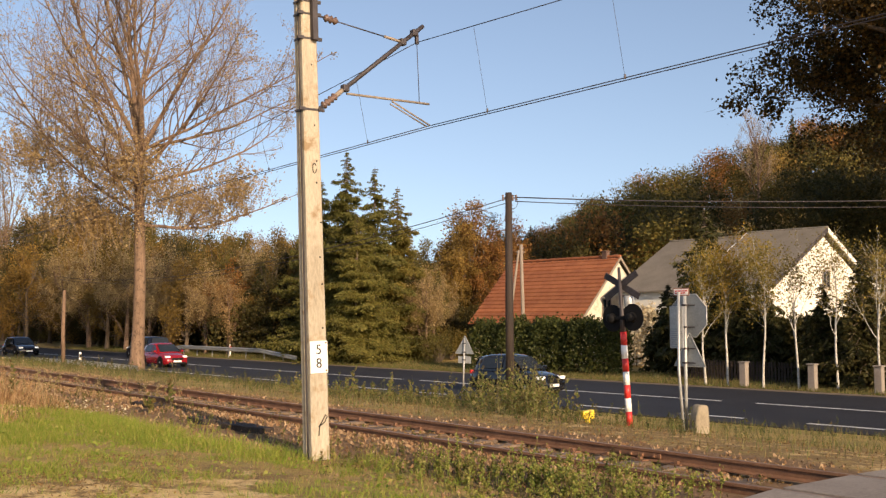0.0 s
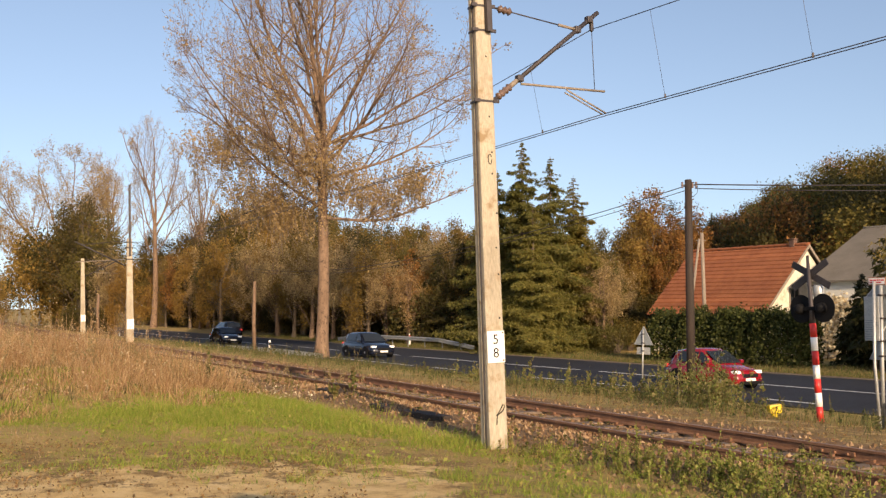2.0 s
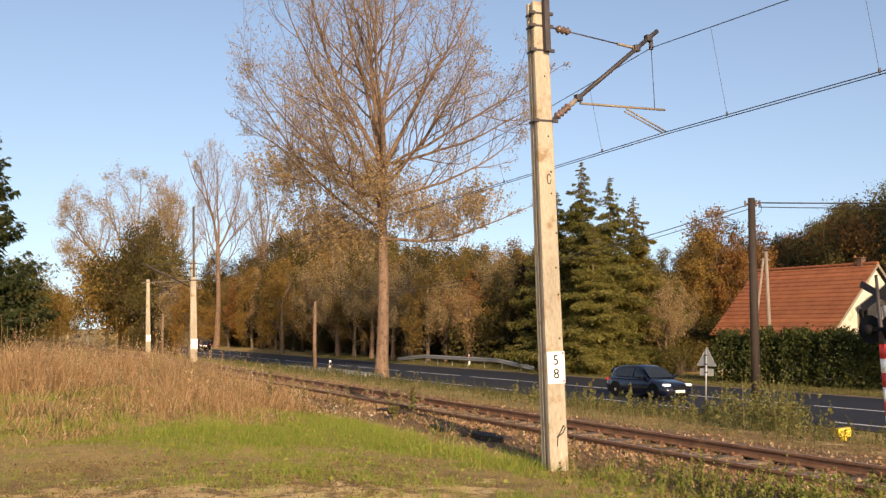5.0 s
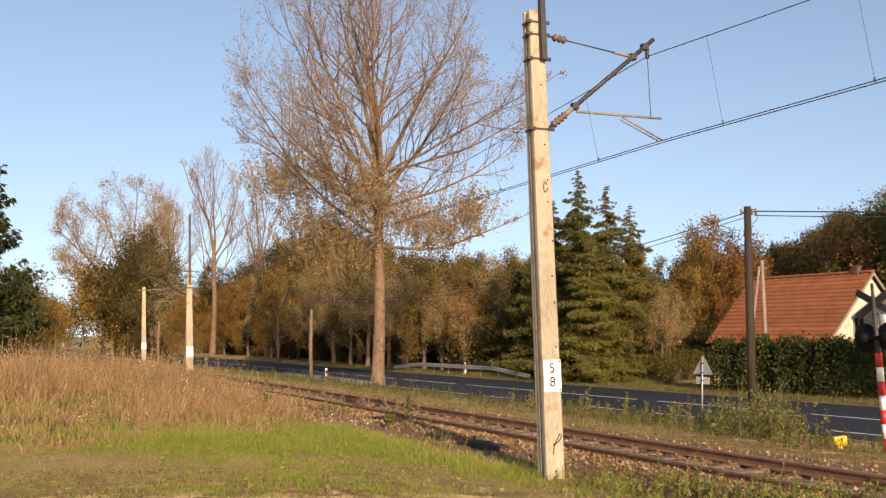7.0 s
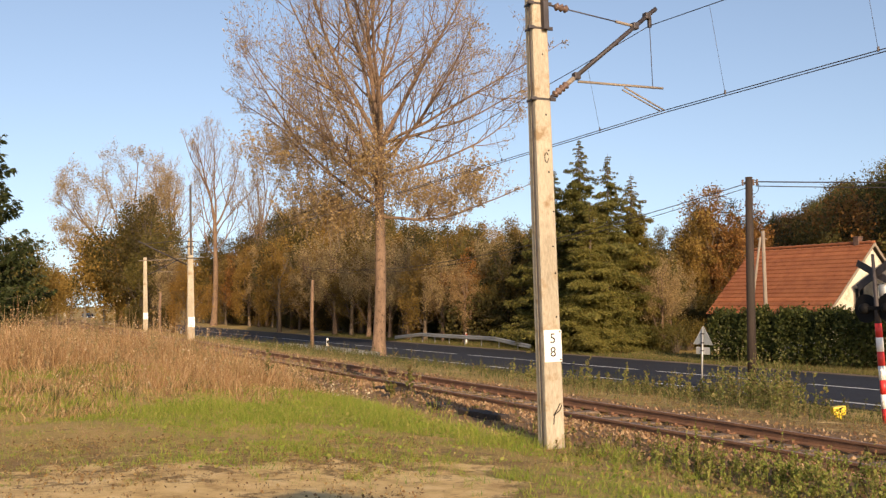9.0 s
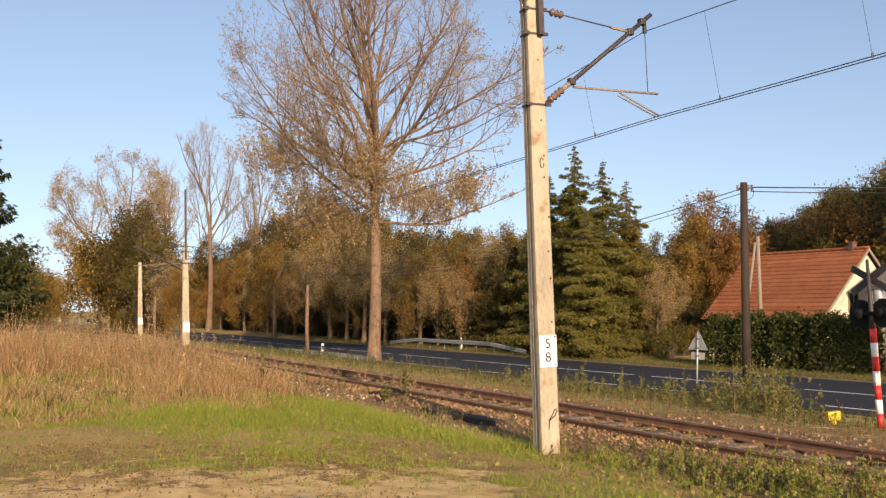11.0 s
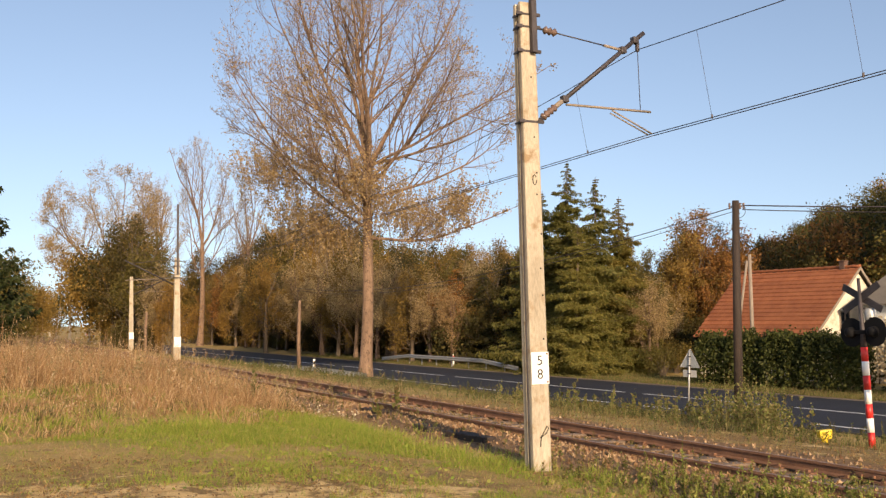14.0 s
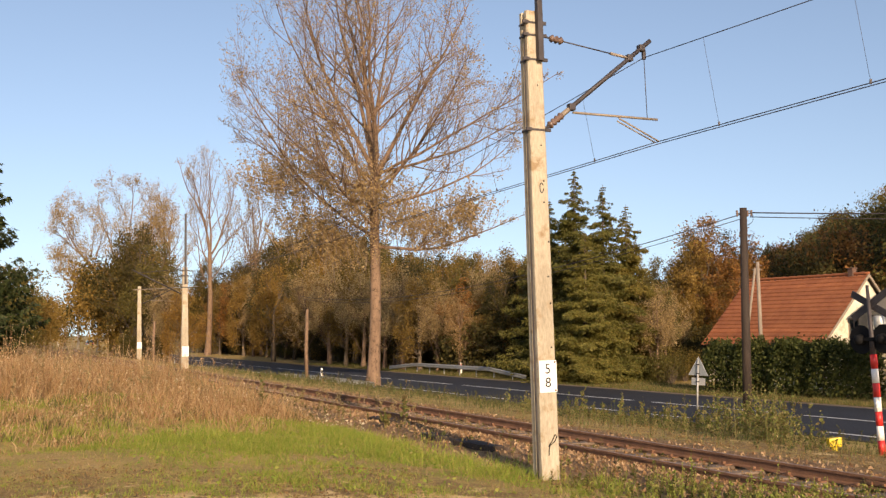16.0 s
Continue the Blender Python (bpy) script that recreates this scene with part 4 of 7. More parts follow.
def build_poplar():
    """The tall thin-leaved tree between the track and the road; local x runs across the view."""
    leaders = [(-2.6, 1.0, 27.0), (0.8, -0.5, 28.5), (3.4, 1.5, 27.0), (-6.0, -1.5, 24.5), (6.4, -1.0, 24.5), (-1.0, 6.0, 25.0), (1.5, -6.5, 24.5)]
    limbs = [(9.2, (-10.2, -0.8, 15.6)), (11.6, (-10.4, 1.0, 19.4)), (13.2, (9.4, 0.5, 17.6)), (11.0, (9.8, -1.0, 13.8)), (8.6, (9.6, 1.0, 10.6)), (13.0, (9.4, -2.0, 21.0)),
             (12.2, (-9.2, -3.0, 22.4)), (11.5, (1.5, 9.0, 17.0)), (10.4, (-1.0, -9.2, 16.0)), (12.8, (-6.5, 7.0, 19.5)), (12.2, (6.5, 6.5, 19.5)), (11.8, (5.5, -7.6, 18.5)), (9.8, (-6.5, -6.5, 15.0)), (10.8, (-8.8, 3.0, 17.2))]
    wood, tips = crown_tree(14, 28.5, 0.39, 13.4, leaders, limbs, (-0.2, 0, 18.2), (9.9, 9.6, 10.6), 3, (12, 8, 4), 0.70, 0.05, 0.095, 12.0, 0.46)
    rs = np.random.RandomState(3)
    rng = random.Random(33)
    tp = np.array([tuple(p) for p, d in tips])
    leaves = [leaf_cards(rs, tp[rs.rand(len(tp)) < 0.30], 0.13, 2, 0.12, 0.0, 3)]
    # upright leafy shoots in the lower crown and along the trunk
    clumps = [(-3.3, 0.0, 12.8, 2.6, 3.0), (-6.0, -0.5, 12.6, 1.6, 1.6), (-1.2, -1.0, 11.4, 2.0, 2.6), (1.2, 0.5, 11.0, 2.2, 2.2), (3.6, 0.5, 9.8, 1.8, 1.6), (-4.2, 1.0, 9.6, 2.2, 1.8),
              (-2.0, 1.0, 8.8, 1.6, 1.6), (5.6, 0.4, 11.0, 1.4, 1.4)]
    shoots = []
    for cx, cy, cz, r, h in clumps:
        for i in range(int(58 * r)):
            p = Vector((cx + rng.gauss(0, r * 0.55), cy + rng.gauss(0, r * 0.7), cz + rng.gauss(0, h * 0.42)))
            d = Vector((p.x * 0.06 + rng.gauss(0, 0.25), rng.gauss(0, 0.25), 1)).normalized()
            ln = rng.uniform(0.9, 2.4)
            a = p - d * ln * 0.5
            pts = [a, a + d * ln * 0.5 + Vector((rng.gauss(0, 0.08), 0, 0)), a + d * ln]
            v, f = tube_data(pts, [0.018, 0.012, 0.006], 3, False)
            k = len(wood[2])
            wood[2].extend(v)
            wood[3][len(wood[3]):] = [tuple(j + k for j in g) for g in f]
            for s in np.linspace(0.15, 1, 9):
                shoots.append(a.lerp(a + d * ln, s))
    shoots = np.array([tuple(p) for p in shoots])
    leaves.append(leaf_cards(rs, shoots, 0.15, 4, 0.16, 0.0, 3))
    t = tree_thing("poplar_tree", wood, np.concatenate(leaves), "tall half-bare poplar with sparse orange leaves beside the road", M["bark"], L["golden"])
    stand(t, 16.85, 62.5, 1.0, 16.85)


build_poplar()


def build_woods():
    rng = random.Random(21)
    protos = [
        broadleaf(1, 11.0, 3.4, 0.4, "olive", "olive-green autumn tree at the edge of the wood"),
        broadleaf(2, 10.5, 3.2, 0.4, "ochre", "ochre autumn tree at the edge of the wood"),
        broadleaf(3, 11.5, 3.6, 0.4, "dark", "dark green leafy tree at the edge of the wood"),
        broadleaf(4, 10.0, 3.3, 0.4, "rusty", "rust-brown autumn tree in the wood"),
        bush(5, 5.0, 2.8, "olive", "low olive-green thicket bush by the roadside"),
        bush(6, 4.0, 2.4, "ochre", "low yellow-brown bush by the roadside"),
        bush(16, 4.6, 2.9, "dark", "dark-leaved thicket added for the shade under the wood's trees", 0.26, 9),
        conifer(7, 12.0, 2.6, "pine", "dark green spruce in the wood", 0.36, 0.7),
        broadleaf(15, 11.0, 3.0, 2.4, "golden", "half-bare tree with thin yellow-brown leaves", 0.15, 5, "bark", 0.2),
    ]
    far_kinds = []
    for seed, height, key in ((8, 11.0, "olive"), (9, 10.5, "ochre"), (10, 11.5, "dark"), (13, 10.5, "rusty")):
        rs = np.random.RandomState(seed)
        far_kinds.append((leaf_cards(rs, crown_points(rs, height, 3.8, 0.4, 13, 40), 0.30, 8, 0.45, 0.0, 3), key))
    far_cards = [[] for k in far_kinds]
    used = set()

    tall_of = (11.0, 10.5, 11.5, 10.0, 5.0, 4.0, 4.6, 12.0, 11.0, 11.0, 10.5, 11.5, 10.5)
    sky_az = (-30, -19, -15.9, -13.1, -10.1, -8.5, -6.9, -5.6, -3.7, -2.1, -0.5, 1.4, 8.4, 10, 11.6, 13.4, 15.2, 19.8, 22.9, 25.4, 27.5, 29.3, 30.1, 31.4, 32.2, 32.8, 34.1, 35.2, 36.2, 46)
    sky_el = (12, 11, 9.9, 9.0, 8.1, 7.4, 6.4, 5.4, 6.0, 7.7, 5.6, 4.9, 5.2, 4.9, 5.3, 4.8, 5.2, 6.6, 7.0, 6.8, 6.6, 6.6, 6.2, 4.9, 4.2, 2.3, 2.1, 3.1, 4.1, 5.0)

    def at(i, x, y, s, tall=1.0):
        # trees top out along the woodland's skyline
        d = math.hypot(x, y)
        cap = math.tan(radians(float(np.interp(math.degrees(math.atan2(-x, y)), sky_az, sky_el)))) * d + EYE - z_at(x, y)
        s = min(s, cap / (tall_of[i] * tall) * rng.uniform(0.82, 1.03))
        if s < 0.35:
            return
        if i > 8:
            w = rng.uniform(0, 6.28)
            c, sn = math.cos(w) * s, math.sin(w) * s
            q = far_kinds[i - 9][0]
            q = np.stack([q[..., 0] * c - q[..., 1] * sn + x, q[..., 0] * sn + q[..., 1] * c + y, q[..., 2] * s * tall + z_at(x, y)], -1)
            far_cards[i - 9].append(q)
            return
        m = pose(x, y, z_at(x, y) - 0.05, 0, 0, rng.uniform(0, 360))
        t = protos[i]
        if i in used:
            t = copy_thing(protos[i], m)
        else:
            t.matrix_basis = m
        used.add(i)
        t.scale = (s, s, s * tall)

    def place(i, az, d, s, tall=1.0):
        x, y = az_point(az, d)
        off = (y - road_y(x)) / math.sqrt(1 + (1.106 - 0.00178 * x) ** 2)
        if abs(off) > 10.5:
            at(i, x, y, s, tall)

    # wood along the far side of the road
    for k, s in enumerate(np.arange(30, 150, 3.2)):
        for row, o in enumerate((13.5, 18.5, 24, 31)):
            p = road(s + rng.uniform(-1.5, 1.5), o + rng.uniform(-1.5, 1.5))
            i = rng.choices((0, 1, 2, 3, 8), (4, 4, 4, 1, 2 if row < 2 else 0))[0]
            at(i, p.x, p.y, rng.uniform(0.8, 1.4) * (0.90 + 0.16 * row) * (0.72 if s < 42 else 1.15), rng.uniform(0.95, 1.2))
        if k % 3 == 1 and s > 46:
            p = road(s, 12.6 + rng.uniform(-0.5, 1.5))
            at(rng.choice((4, 5, 4)), p.x, p.y, rng.uniform(0.35, 0.6))
    # added dark-leaved thicket closes the wood below the crowns, standing in for shade
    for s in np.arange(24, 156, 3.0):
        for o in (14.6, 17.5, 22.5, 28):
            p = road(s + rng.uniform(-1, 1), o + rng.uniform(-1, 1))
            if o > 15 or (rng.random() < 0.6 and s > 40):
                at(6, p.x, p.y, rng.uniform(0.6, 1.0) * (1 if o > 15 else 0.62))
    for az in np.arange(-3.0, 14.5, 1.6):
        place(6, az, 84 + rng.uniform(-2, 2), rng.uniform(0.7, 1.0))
    # behind the larches, up to the red-roofed house
    for az in np.arange(-4.5, 16.0, 1.0):
        for d, s in ((88, 0.85), (104, 1.15)):
            i = rng.choices((0, 1, 2, 3), (3, 4, 2, 3))[0]
            place(i, az + rng.uniform(-0.4, 0.4), d + rng.uniform(-3, 3), s * rng.uniform(0.75, 1.0) * (0.85 if -1.5 < az < 3 else 1.0))
    for az, d, s, i in ((-2.5, 92, 1.5, 3), (-1.5, 96, 1.3, 1), (-4.0, 100, 1.2, 1), (-3.3, 95, 1.2, 3), (-0.6, 94, 1.0, 1), (0.5, 80, 0.66, 8), (1.3, 76, 0.70, 0), (2.0, 73, 0.55, 4), (-0.5, 72, 0.55, 4), (0.9, 71, 0.62, 8),
                        (-6.2, 108, 0.8, 1), (-7.5, 112, 0.75, 3), (0.2, 68, 0.5, 4), (9.5, 82, 0.9, 2), (11, 82, 0.9, 0), (8.4, 82, 0.85, 1), (12.4, 80, 0.8, 1), (13.8, 80, 0.85, 2)):
        place(i, az, d, s)
    # wooded hill
    for k in range(150):
        az = rng.uniform(-31, -5.0)
        d = rng.uniform(88, 230)
        i = rng.choices((9, 10, 11, 12, 7), (2, 1, 9, 2, 0.5))[0]
        place(i, az, d, rng.uniform(0.80, 1.15), rng.uniform(0.9, 1.15))
    place(7, -5.0, 150, 0.95)
    # far west end of the line
    for az in np.arange(27.5, 46, 0.55):
        i = rng.choices((9, 10, 11, 7), (3, 4, 2, 1))[0]
        place(i, az, 215 + rng.uniform(-15, 30), rng.uniform(0.9, 1.3))
    for az in np.arange(26.0, 44, 0.6):
        place(rng.choices((9, 10, 11), (3, 4, 2))[0], az, 320 + rng.uniform(-15, 30), rng.uniform(1.1, 1.5))
    for az in np.arange(32.6, 46, 0.6):
        place(rng.choices((9, 10, 11), (3, 4, 2))[0], az, 172 + rng.uniform(-10, 15), rng.uniform(0.7, 1.0))
    for az in np.arange(26.3, 32.3, 0.62):
        for d in (112, 124, 168, 184):
            place(rng.choices((9, 10, 11), (4, 3, 3))[0], az + rng.uniform(-0.3, 0.3), d, rng.uniform(0.9, 1.35) * (1.3 if d > 150 else 1.0))
    for az, d, s, i in ((35.0, 105, 0.85, 10), (35.8, 100, 0.9, 9), (34.2, 125, 0.8, 10), (36.3, 92, 0.85, 9), (37.2, 80, 0.55, 5), (38.5, 78, 0.6, 4), (35.6, 98, 0.6, 4), (36.9, 112, 1.0, 11), (34.6, 150, 0.9, 9), (33.9, 160, 0.7, 10)):
        place(i, az, d, s)
    # light half-bare trees at the wood's edge behind the poplar
    for az, d, s, i in ((12.0, 84, 0.62, 8), (13.2, 87.5, 0.75, 8), (14.2, 90, 0.85, 1), (15.2, 93.5, 0.95, 8), (16.2, 97, 0.9, 8), (17.4, 101, 1.0, 8), (18.4, 105, 0.95, 1), (19.3, 109, 1.05, 8), (20.6, 114, 1.0, 8), (22.4, 122, 1.1, 1)):
        x, y = az_point(az, d)
        at(i, x, y, s)
    # green trees between the line and the road, at the foot of the leaning tree
    for az, d, s, i in ((29.0, 103, 1.1, 0), (29.8, 107, 1.2, 2), (30.6, 111, 1.2, 0), (30.9, 119, 1.0, 1), (30.2, 122, 1.3, 2), (29.4, 118, 1.3, 1), (28.2, 99, 0.8, 8), (27.4, 96, 0.7, 1), (28.7, 97, 0.5, 6), (30.0, 100, 0.5, 6), (30.6, 104, 0.5, 4)):
        x, y = az_point(az, d)
        at(i, x, y, s)
    parts = [np.concatenate(c) for c in far_cards]
    me = soup("far_woods", parts, L["olive"])
    for q in far_kinds[1:]:
        me.materials.append(L[q[1]])
    me.polygons.foreach_set("material_index", np.repeat(np.arange(4, dtype=np.int32), [len(q) for q in parts]))
    put("far_woods", me, label="distant autumn woods on the hill and along the skyline", category="woods", kind="stuff")


build_woods()


def build_larches():
    a = conifer(31, 15.2, 5.0, "larch", "yellow-green larch beside the road", 0.25, 1.0, 0.24, 0.86, 0.03, 7, 0.14)
    stand(a, 5.5, 73, 1.0, 10)
    for az, d, s, tall, turn in ((3.9, 71, 0.92, 0.98, 80), (2.6, 73, 0.86, 0.96, 150), (6.9, 76, 0.90, 0.98, 222), (4.9, 68.5, 0.78, 0.86, 300)):
        copy_tree(a, az, d, s, turn, tall)
    p = conifer(32, 13.5, 3.6, "pine", "dark green pine at the edge of the meadow", 0.36, 1.0, -0.02)
    stand(p, 37.7, 60, 0.95, 0)
    copy_tree(p, 40.6, 66, 1.1, 90)
    b = conifer(33, 6.0, 2.2, "spruce", "drooping dark spruce beside the wood", 0.28, 1.2, 0.42)
    stand(b, 10.2, 85, 1.3, 0)
    copy_tree(b, 8.9, 82.5, 1.4, 90)
    copy_tree(b, 11.6, 88, 1.35, 200)
    copy_tree(b, 7.9, 79.5, 1.1, 30)
    for az, d, s, turn in ((-14.6, 54, 1.45, 20), (-16.2, 52.5, 1.0, 80), (-17.6, 51.0, 0.85, 140), (-20.6, 47.5, 0.75, 10), (-22.6, 46.5, 0.95, 260), (-12.6, 56, 0.8, 200)):
        copy_tree(b, az, d, s, turn)


build_larches()


def build_tall_trees():
    """Half-bare tall trees west of the poplar, and the oak over the white house."""
    rs = np.random.RandomState(8)
    wood, tips = crown_tree(51, 22.0, 0.30, 10.5, [(-1.0, 0, 21.8), (1.6, 0.5, 21.0), (-2.6, -1, 19.0), (2.8, 1.5, 18.5)], [(7.0, (-4.4, 0, 12.5)), (7.6, (4.2, 1, 13.0)), (9.0, (-4.0, 2, 15.5)), (9.0, (3.6, -2, 15.5))],
                            (0, 0, 14.8), (3.6, 3.6, 7.6), 3, (8, 5, 4), 0.55, 0.08, 0.10, 0, 0.5)
    tp = np.array([tuple(p) for p, d in tips])
    t = tree_thing("tall_tree", wood, leaf_cards(rs, tp[rs.rand(len(tp)) < 0.5], 0.12, 2, 0.15, 0.0, 3), "tall half-bare tree with thin pinkish-brown twigs", M["bark"], L["golden"])
    stand(t, 26.0, 165, 1.56, 0)
    copy_tree(t, 28.4, 158, 1.22, 70)
    copy_tree(t, 23.6, 160, 1.25, 120)
    copy_tree(t, -17.5, 120, 0.78, 50)
    wood, tips = crown_tree(57, 23.0, 0.42, 6.5, [(-5.5, 0, 17.0), (1.0, 0, 23.0), (4.4, 1.0, 21.0), (-2.4, -2, 20.5), (0, 3, 21)], [(5.2, (-8.2, 0, 10.0)), (6.0, (-7.0, 1, 13.0)), (5.8, (6.6, 0, 13.0)), (6.2, (0, -6, 14.0)), (6.2, (6.5, -1, 17))],
                            (-0.4, 0, 15.0), (8.0, 6.5, 8.2), 3, (8, 5, 4), 0.62, 0.05, 0.12, 0, 0.48)
    tp = np.array([tuple(p) for p, d in tips])
    t2 = tree_thing("tall_tree", wood, leaf_cards(rs, tp, 0.17, 5, 0.30, 0.0, 3), "tall leaning autumn tree with thin pale orange foliage", M["bark"], L["golden"])
    stand(t2, 31.0, 130, 1.0, 31.0)
    V, F, tips = grow_tree(61, 19.0, 0.45, 0.35, 0.95, 3, 26, 0.45, 0.0, 1.0, (9, 7), 0.2, 0.7)
    tp = np.array([tuple(p) for p, d in tips])
    tp = tp[tp[:, 2] > 7.0 + rs.normal(0, 0.6, len(tp))]
    tp = tp[patches(tp[:, [0, 2]], 1.5, 2.0) > 0.22]
    o = tree_thing("oak_tree", (V, F), leaf_cards(rs, tp, 0.16, 38, 0.24, 0.0, 4), "broad dark oak with brown-green autumn leaves", M["darkbark"], L["oak"])
    stand(o, -30.6, 77, 1.92, 0)


build_tall_trees()


# ---- houses and fences beyond the road ----
def house_local(name, px, py, zg, label):
    """Local x runs back along the ridge, local -y faces the road."""
    return put(name, None, m=pose(px, py, zg, 0, 0, math.degrees(math.atan2(0.74, -0.67))), label=label, category="house")


def gable_walls(bm, length, hw, eave, ridge, inset=0.0):
    pts = [(-hw + inset, -0.6), (hw - inset, -0.6), (hw - inset, eave), (0, ridge), (-hw + inset, eave)]
    a = [bm.verts.new((0, y, z)) for y, z in pts]
    b = [bm.verts.new((length, y, z)) for y, z in pts]
    bm.faces.new(a), bm.faces.new(b[::-1])
    for i in range(5):
        bm.faces.new((a[i], b[i], b[(i + 1) % 5], a[(i + 1) % 5]))
    bmesh.ops.recalc_face_normals(bm, faces=bm.faces)
    return bm


def window(root, x, y, z, w, h, turn, shutter=None):
    """A recessed window: frame, panes and sill; local -y of the window faces out."""
    f = bmesh.new()
    t = 0.07
    for lo, hi in (((-w / 2, -0.04, -h / 2), (-w / 2 + t, 0.04, h / 2)), ((w / 2 - t, -0.04, -h / 2), (w / 2, 0.04, h / 2)),
                   ((-w / 2 + t, -0.04, h / 2 - t), (w / 2 - t, 0.04, h / 2)), ((-w / 2 + t, -0.04, -h / 2), (w / 2 - t, 0.04, -h / 2 + t)), ((-t / 2, -0.035, -h / 2 + t), (t / 2, 0.035, h / 2 - t))):
        box(f, lo, hi)
    wo = part("window", f, M["wood_grey"] if shutter is None else shutter, root, m=pose(x, y, z, 0, 0, turn))
    g = bmesh.new()
    box(g, (-w / 2 + t, -0.012, -h / 2 + t), (w / 2 - t, 0.006, h / 2 - t))
    part("pane", g, M["glass"] if shutter is None else shutter, wo)
    s = bmesh.new()
    box(s, (-w / 2 - 0.08, -0.12, -h / 2 - 0.06), (w / 2 + 0.08, 0.0, -h / 2), 0.01)
    part("sill", s, M["concrete"], wo)


def roof_slope(root, x0, x1, hw, eave, ridge, side, mat, name="roof", thick=0.09, over=0.35):
    k = (ridge - eave) / hw
    y0, z0 = side * (hw + over), eave - over * k
    bm = bmesh.new()
    vs = []
    for x in (x0, x1):
        for y, z in ((y0, z0), (0, ridge + 0.02)):
            vs.append(bm.verts.new((x, y, z + 0.02)))
            vs.append(bm.verts.new((x, y, z + 0.02 + thick)))
    bmesh.ops.convex_hull(bm, input=vs)
    return part(name, bm, mat, root)


def red_house():
    zg = -1.05
    root = house_local("house", 11.6, 67.0, zg, "small cream house with an orange clay tile roof behind the hedge")
    L0, hw, eave, ridge = 9.5, 4.0, 2.75, 6.85
    bm = gable_walls(bmesh.new(), L0, hw, eave, ridge - 0.05)
    part("wall", bm, M["plaster"], root, "cream plastered wall with grey stains")
    k = (ridge - eave) / hw
    for side in (-1, 1):
        under = roof_slope(root, -0.25, L0 + 0.25, hw, eave, ridge, side, M["wood_dark"], "roof")
        n = 17
        run = hw + 0.4
        # each course of tiles lies over the one below, with rounded tile backs
        for i in range(n):
            cols = 38
            v, f = [], []
            for e in (0, 1):
                t = (i + 1.12 * e) / n
                y = -side * (-run + run * t) if side < 0 else run * (1 - t)
                y = side * run * (1 - t)
                z = ridge - abs(y) * k + 0.125 + (0.085 if e == 0 else 0.0)
                for c in range(cols * 4 + 1):
                    x = -0.3 + (L0 + 0.6) * c / (cols * 4)
                    zz = z + 0.016 * abs(math.sin(math.pi * c / 4)) + 0.008 * math.sin(c * 0.7 + i * 2.1)
                    v.append((x, y, zz))
            w = cols * 4 + 1
            k0 = len(v)
            for c in range(w):
                x, y, z = v[c]
                v.append((x, y, z - 0.085))
            for c in range(w - 1):
                q = (c, c + 1, w + c + 1, w + c)
                f.append(q if side < 0 else q[::-1])
                q = (k0 + c, k0 + c + 1, c + 1, c)
                f.append(q if side < 0 else q[::-1])
            put("tile_course", mesh_of("tile_course", v, f, M["tile"]), under)
    tube("ridge_tiles", [(x, 0, ridge + 0.15 + 0.02 * math.sin(x * 9)) for x in np.linspace(-0.32, L0 + 0.32, 40)], 0.11, M["tile"], root, 8)
    for side in (-1, 1):
        b = bmesh.new()
        vs = []
        for x in (-0.33, -0.27):
            for y, z in ((side * (hw + 0.35), eave - 0.35 * k), (0, ridge)):
                vs += [bm2 for bm2 in (b.verts.new((x, y, z - 0.08)), b.verts.new((x, y, z + 0.14)))]
        bmesh.ops.convex_hull(b, input=vs)
        part("bargeboard", b, M["wood_grey"], root, "weathered timber bargeboard")
    b = bmesh.new()
    box(b, (0.75, -0.19, ridge - 0.6), (1.12, 0.19, ridge + 0.50), 0.02)
    box(b, (0.70, -0.24, ridge + 0.48), (1.17, 0.24, ridge + 0.56), 0.02)
    part("chimney", b, M["sootbrick"], root, "small sooty brick chimney")
    window(root, -0.03, -1.35, 3.6, 0.9, 1.15, -90, M["brick"])
    window(root, -0.03, 1.2, 3.6, 0.9, 1.15, -90)
    for x in (2.0, 4.6, 7.2):
        window(root, x, -hw - 0.02, 1.5, 1.1, 1.2, 0)
    # earthenware gutter
    tube("gutter", [(-0.3, -hw - 0.42, eave - 0.42), (L0 + 0.3, -hw - 0.42, eave - 0.42)], 0.07, M["steel_dark"], root, 8)


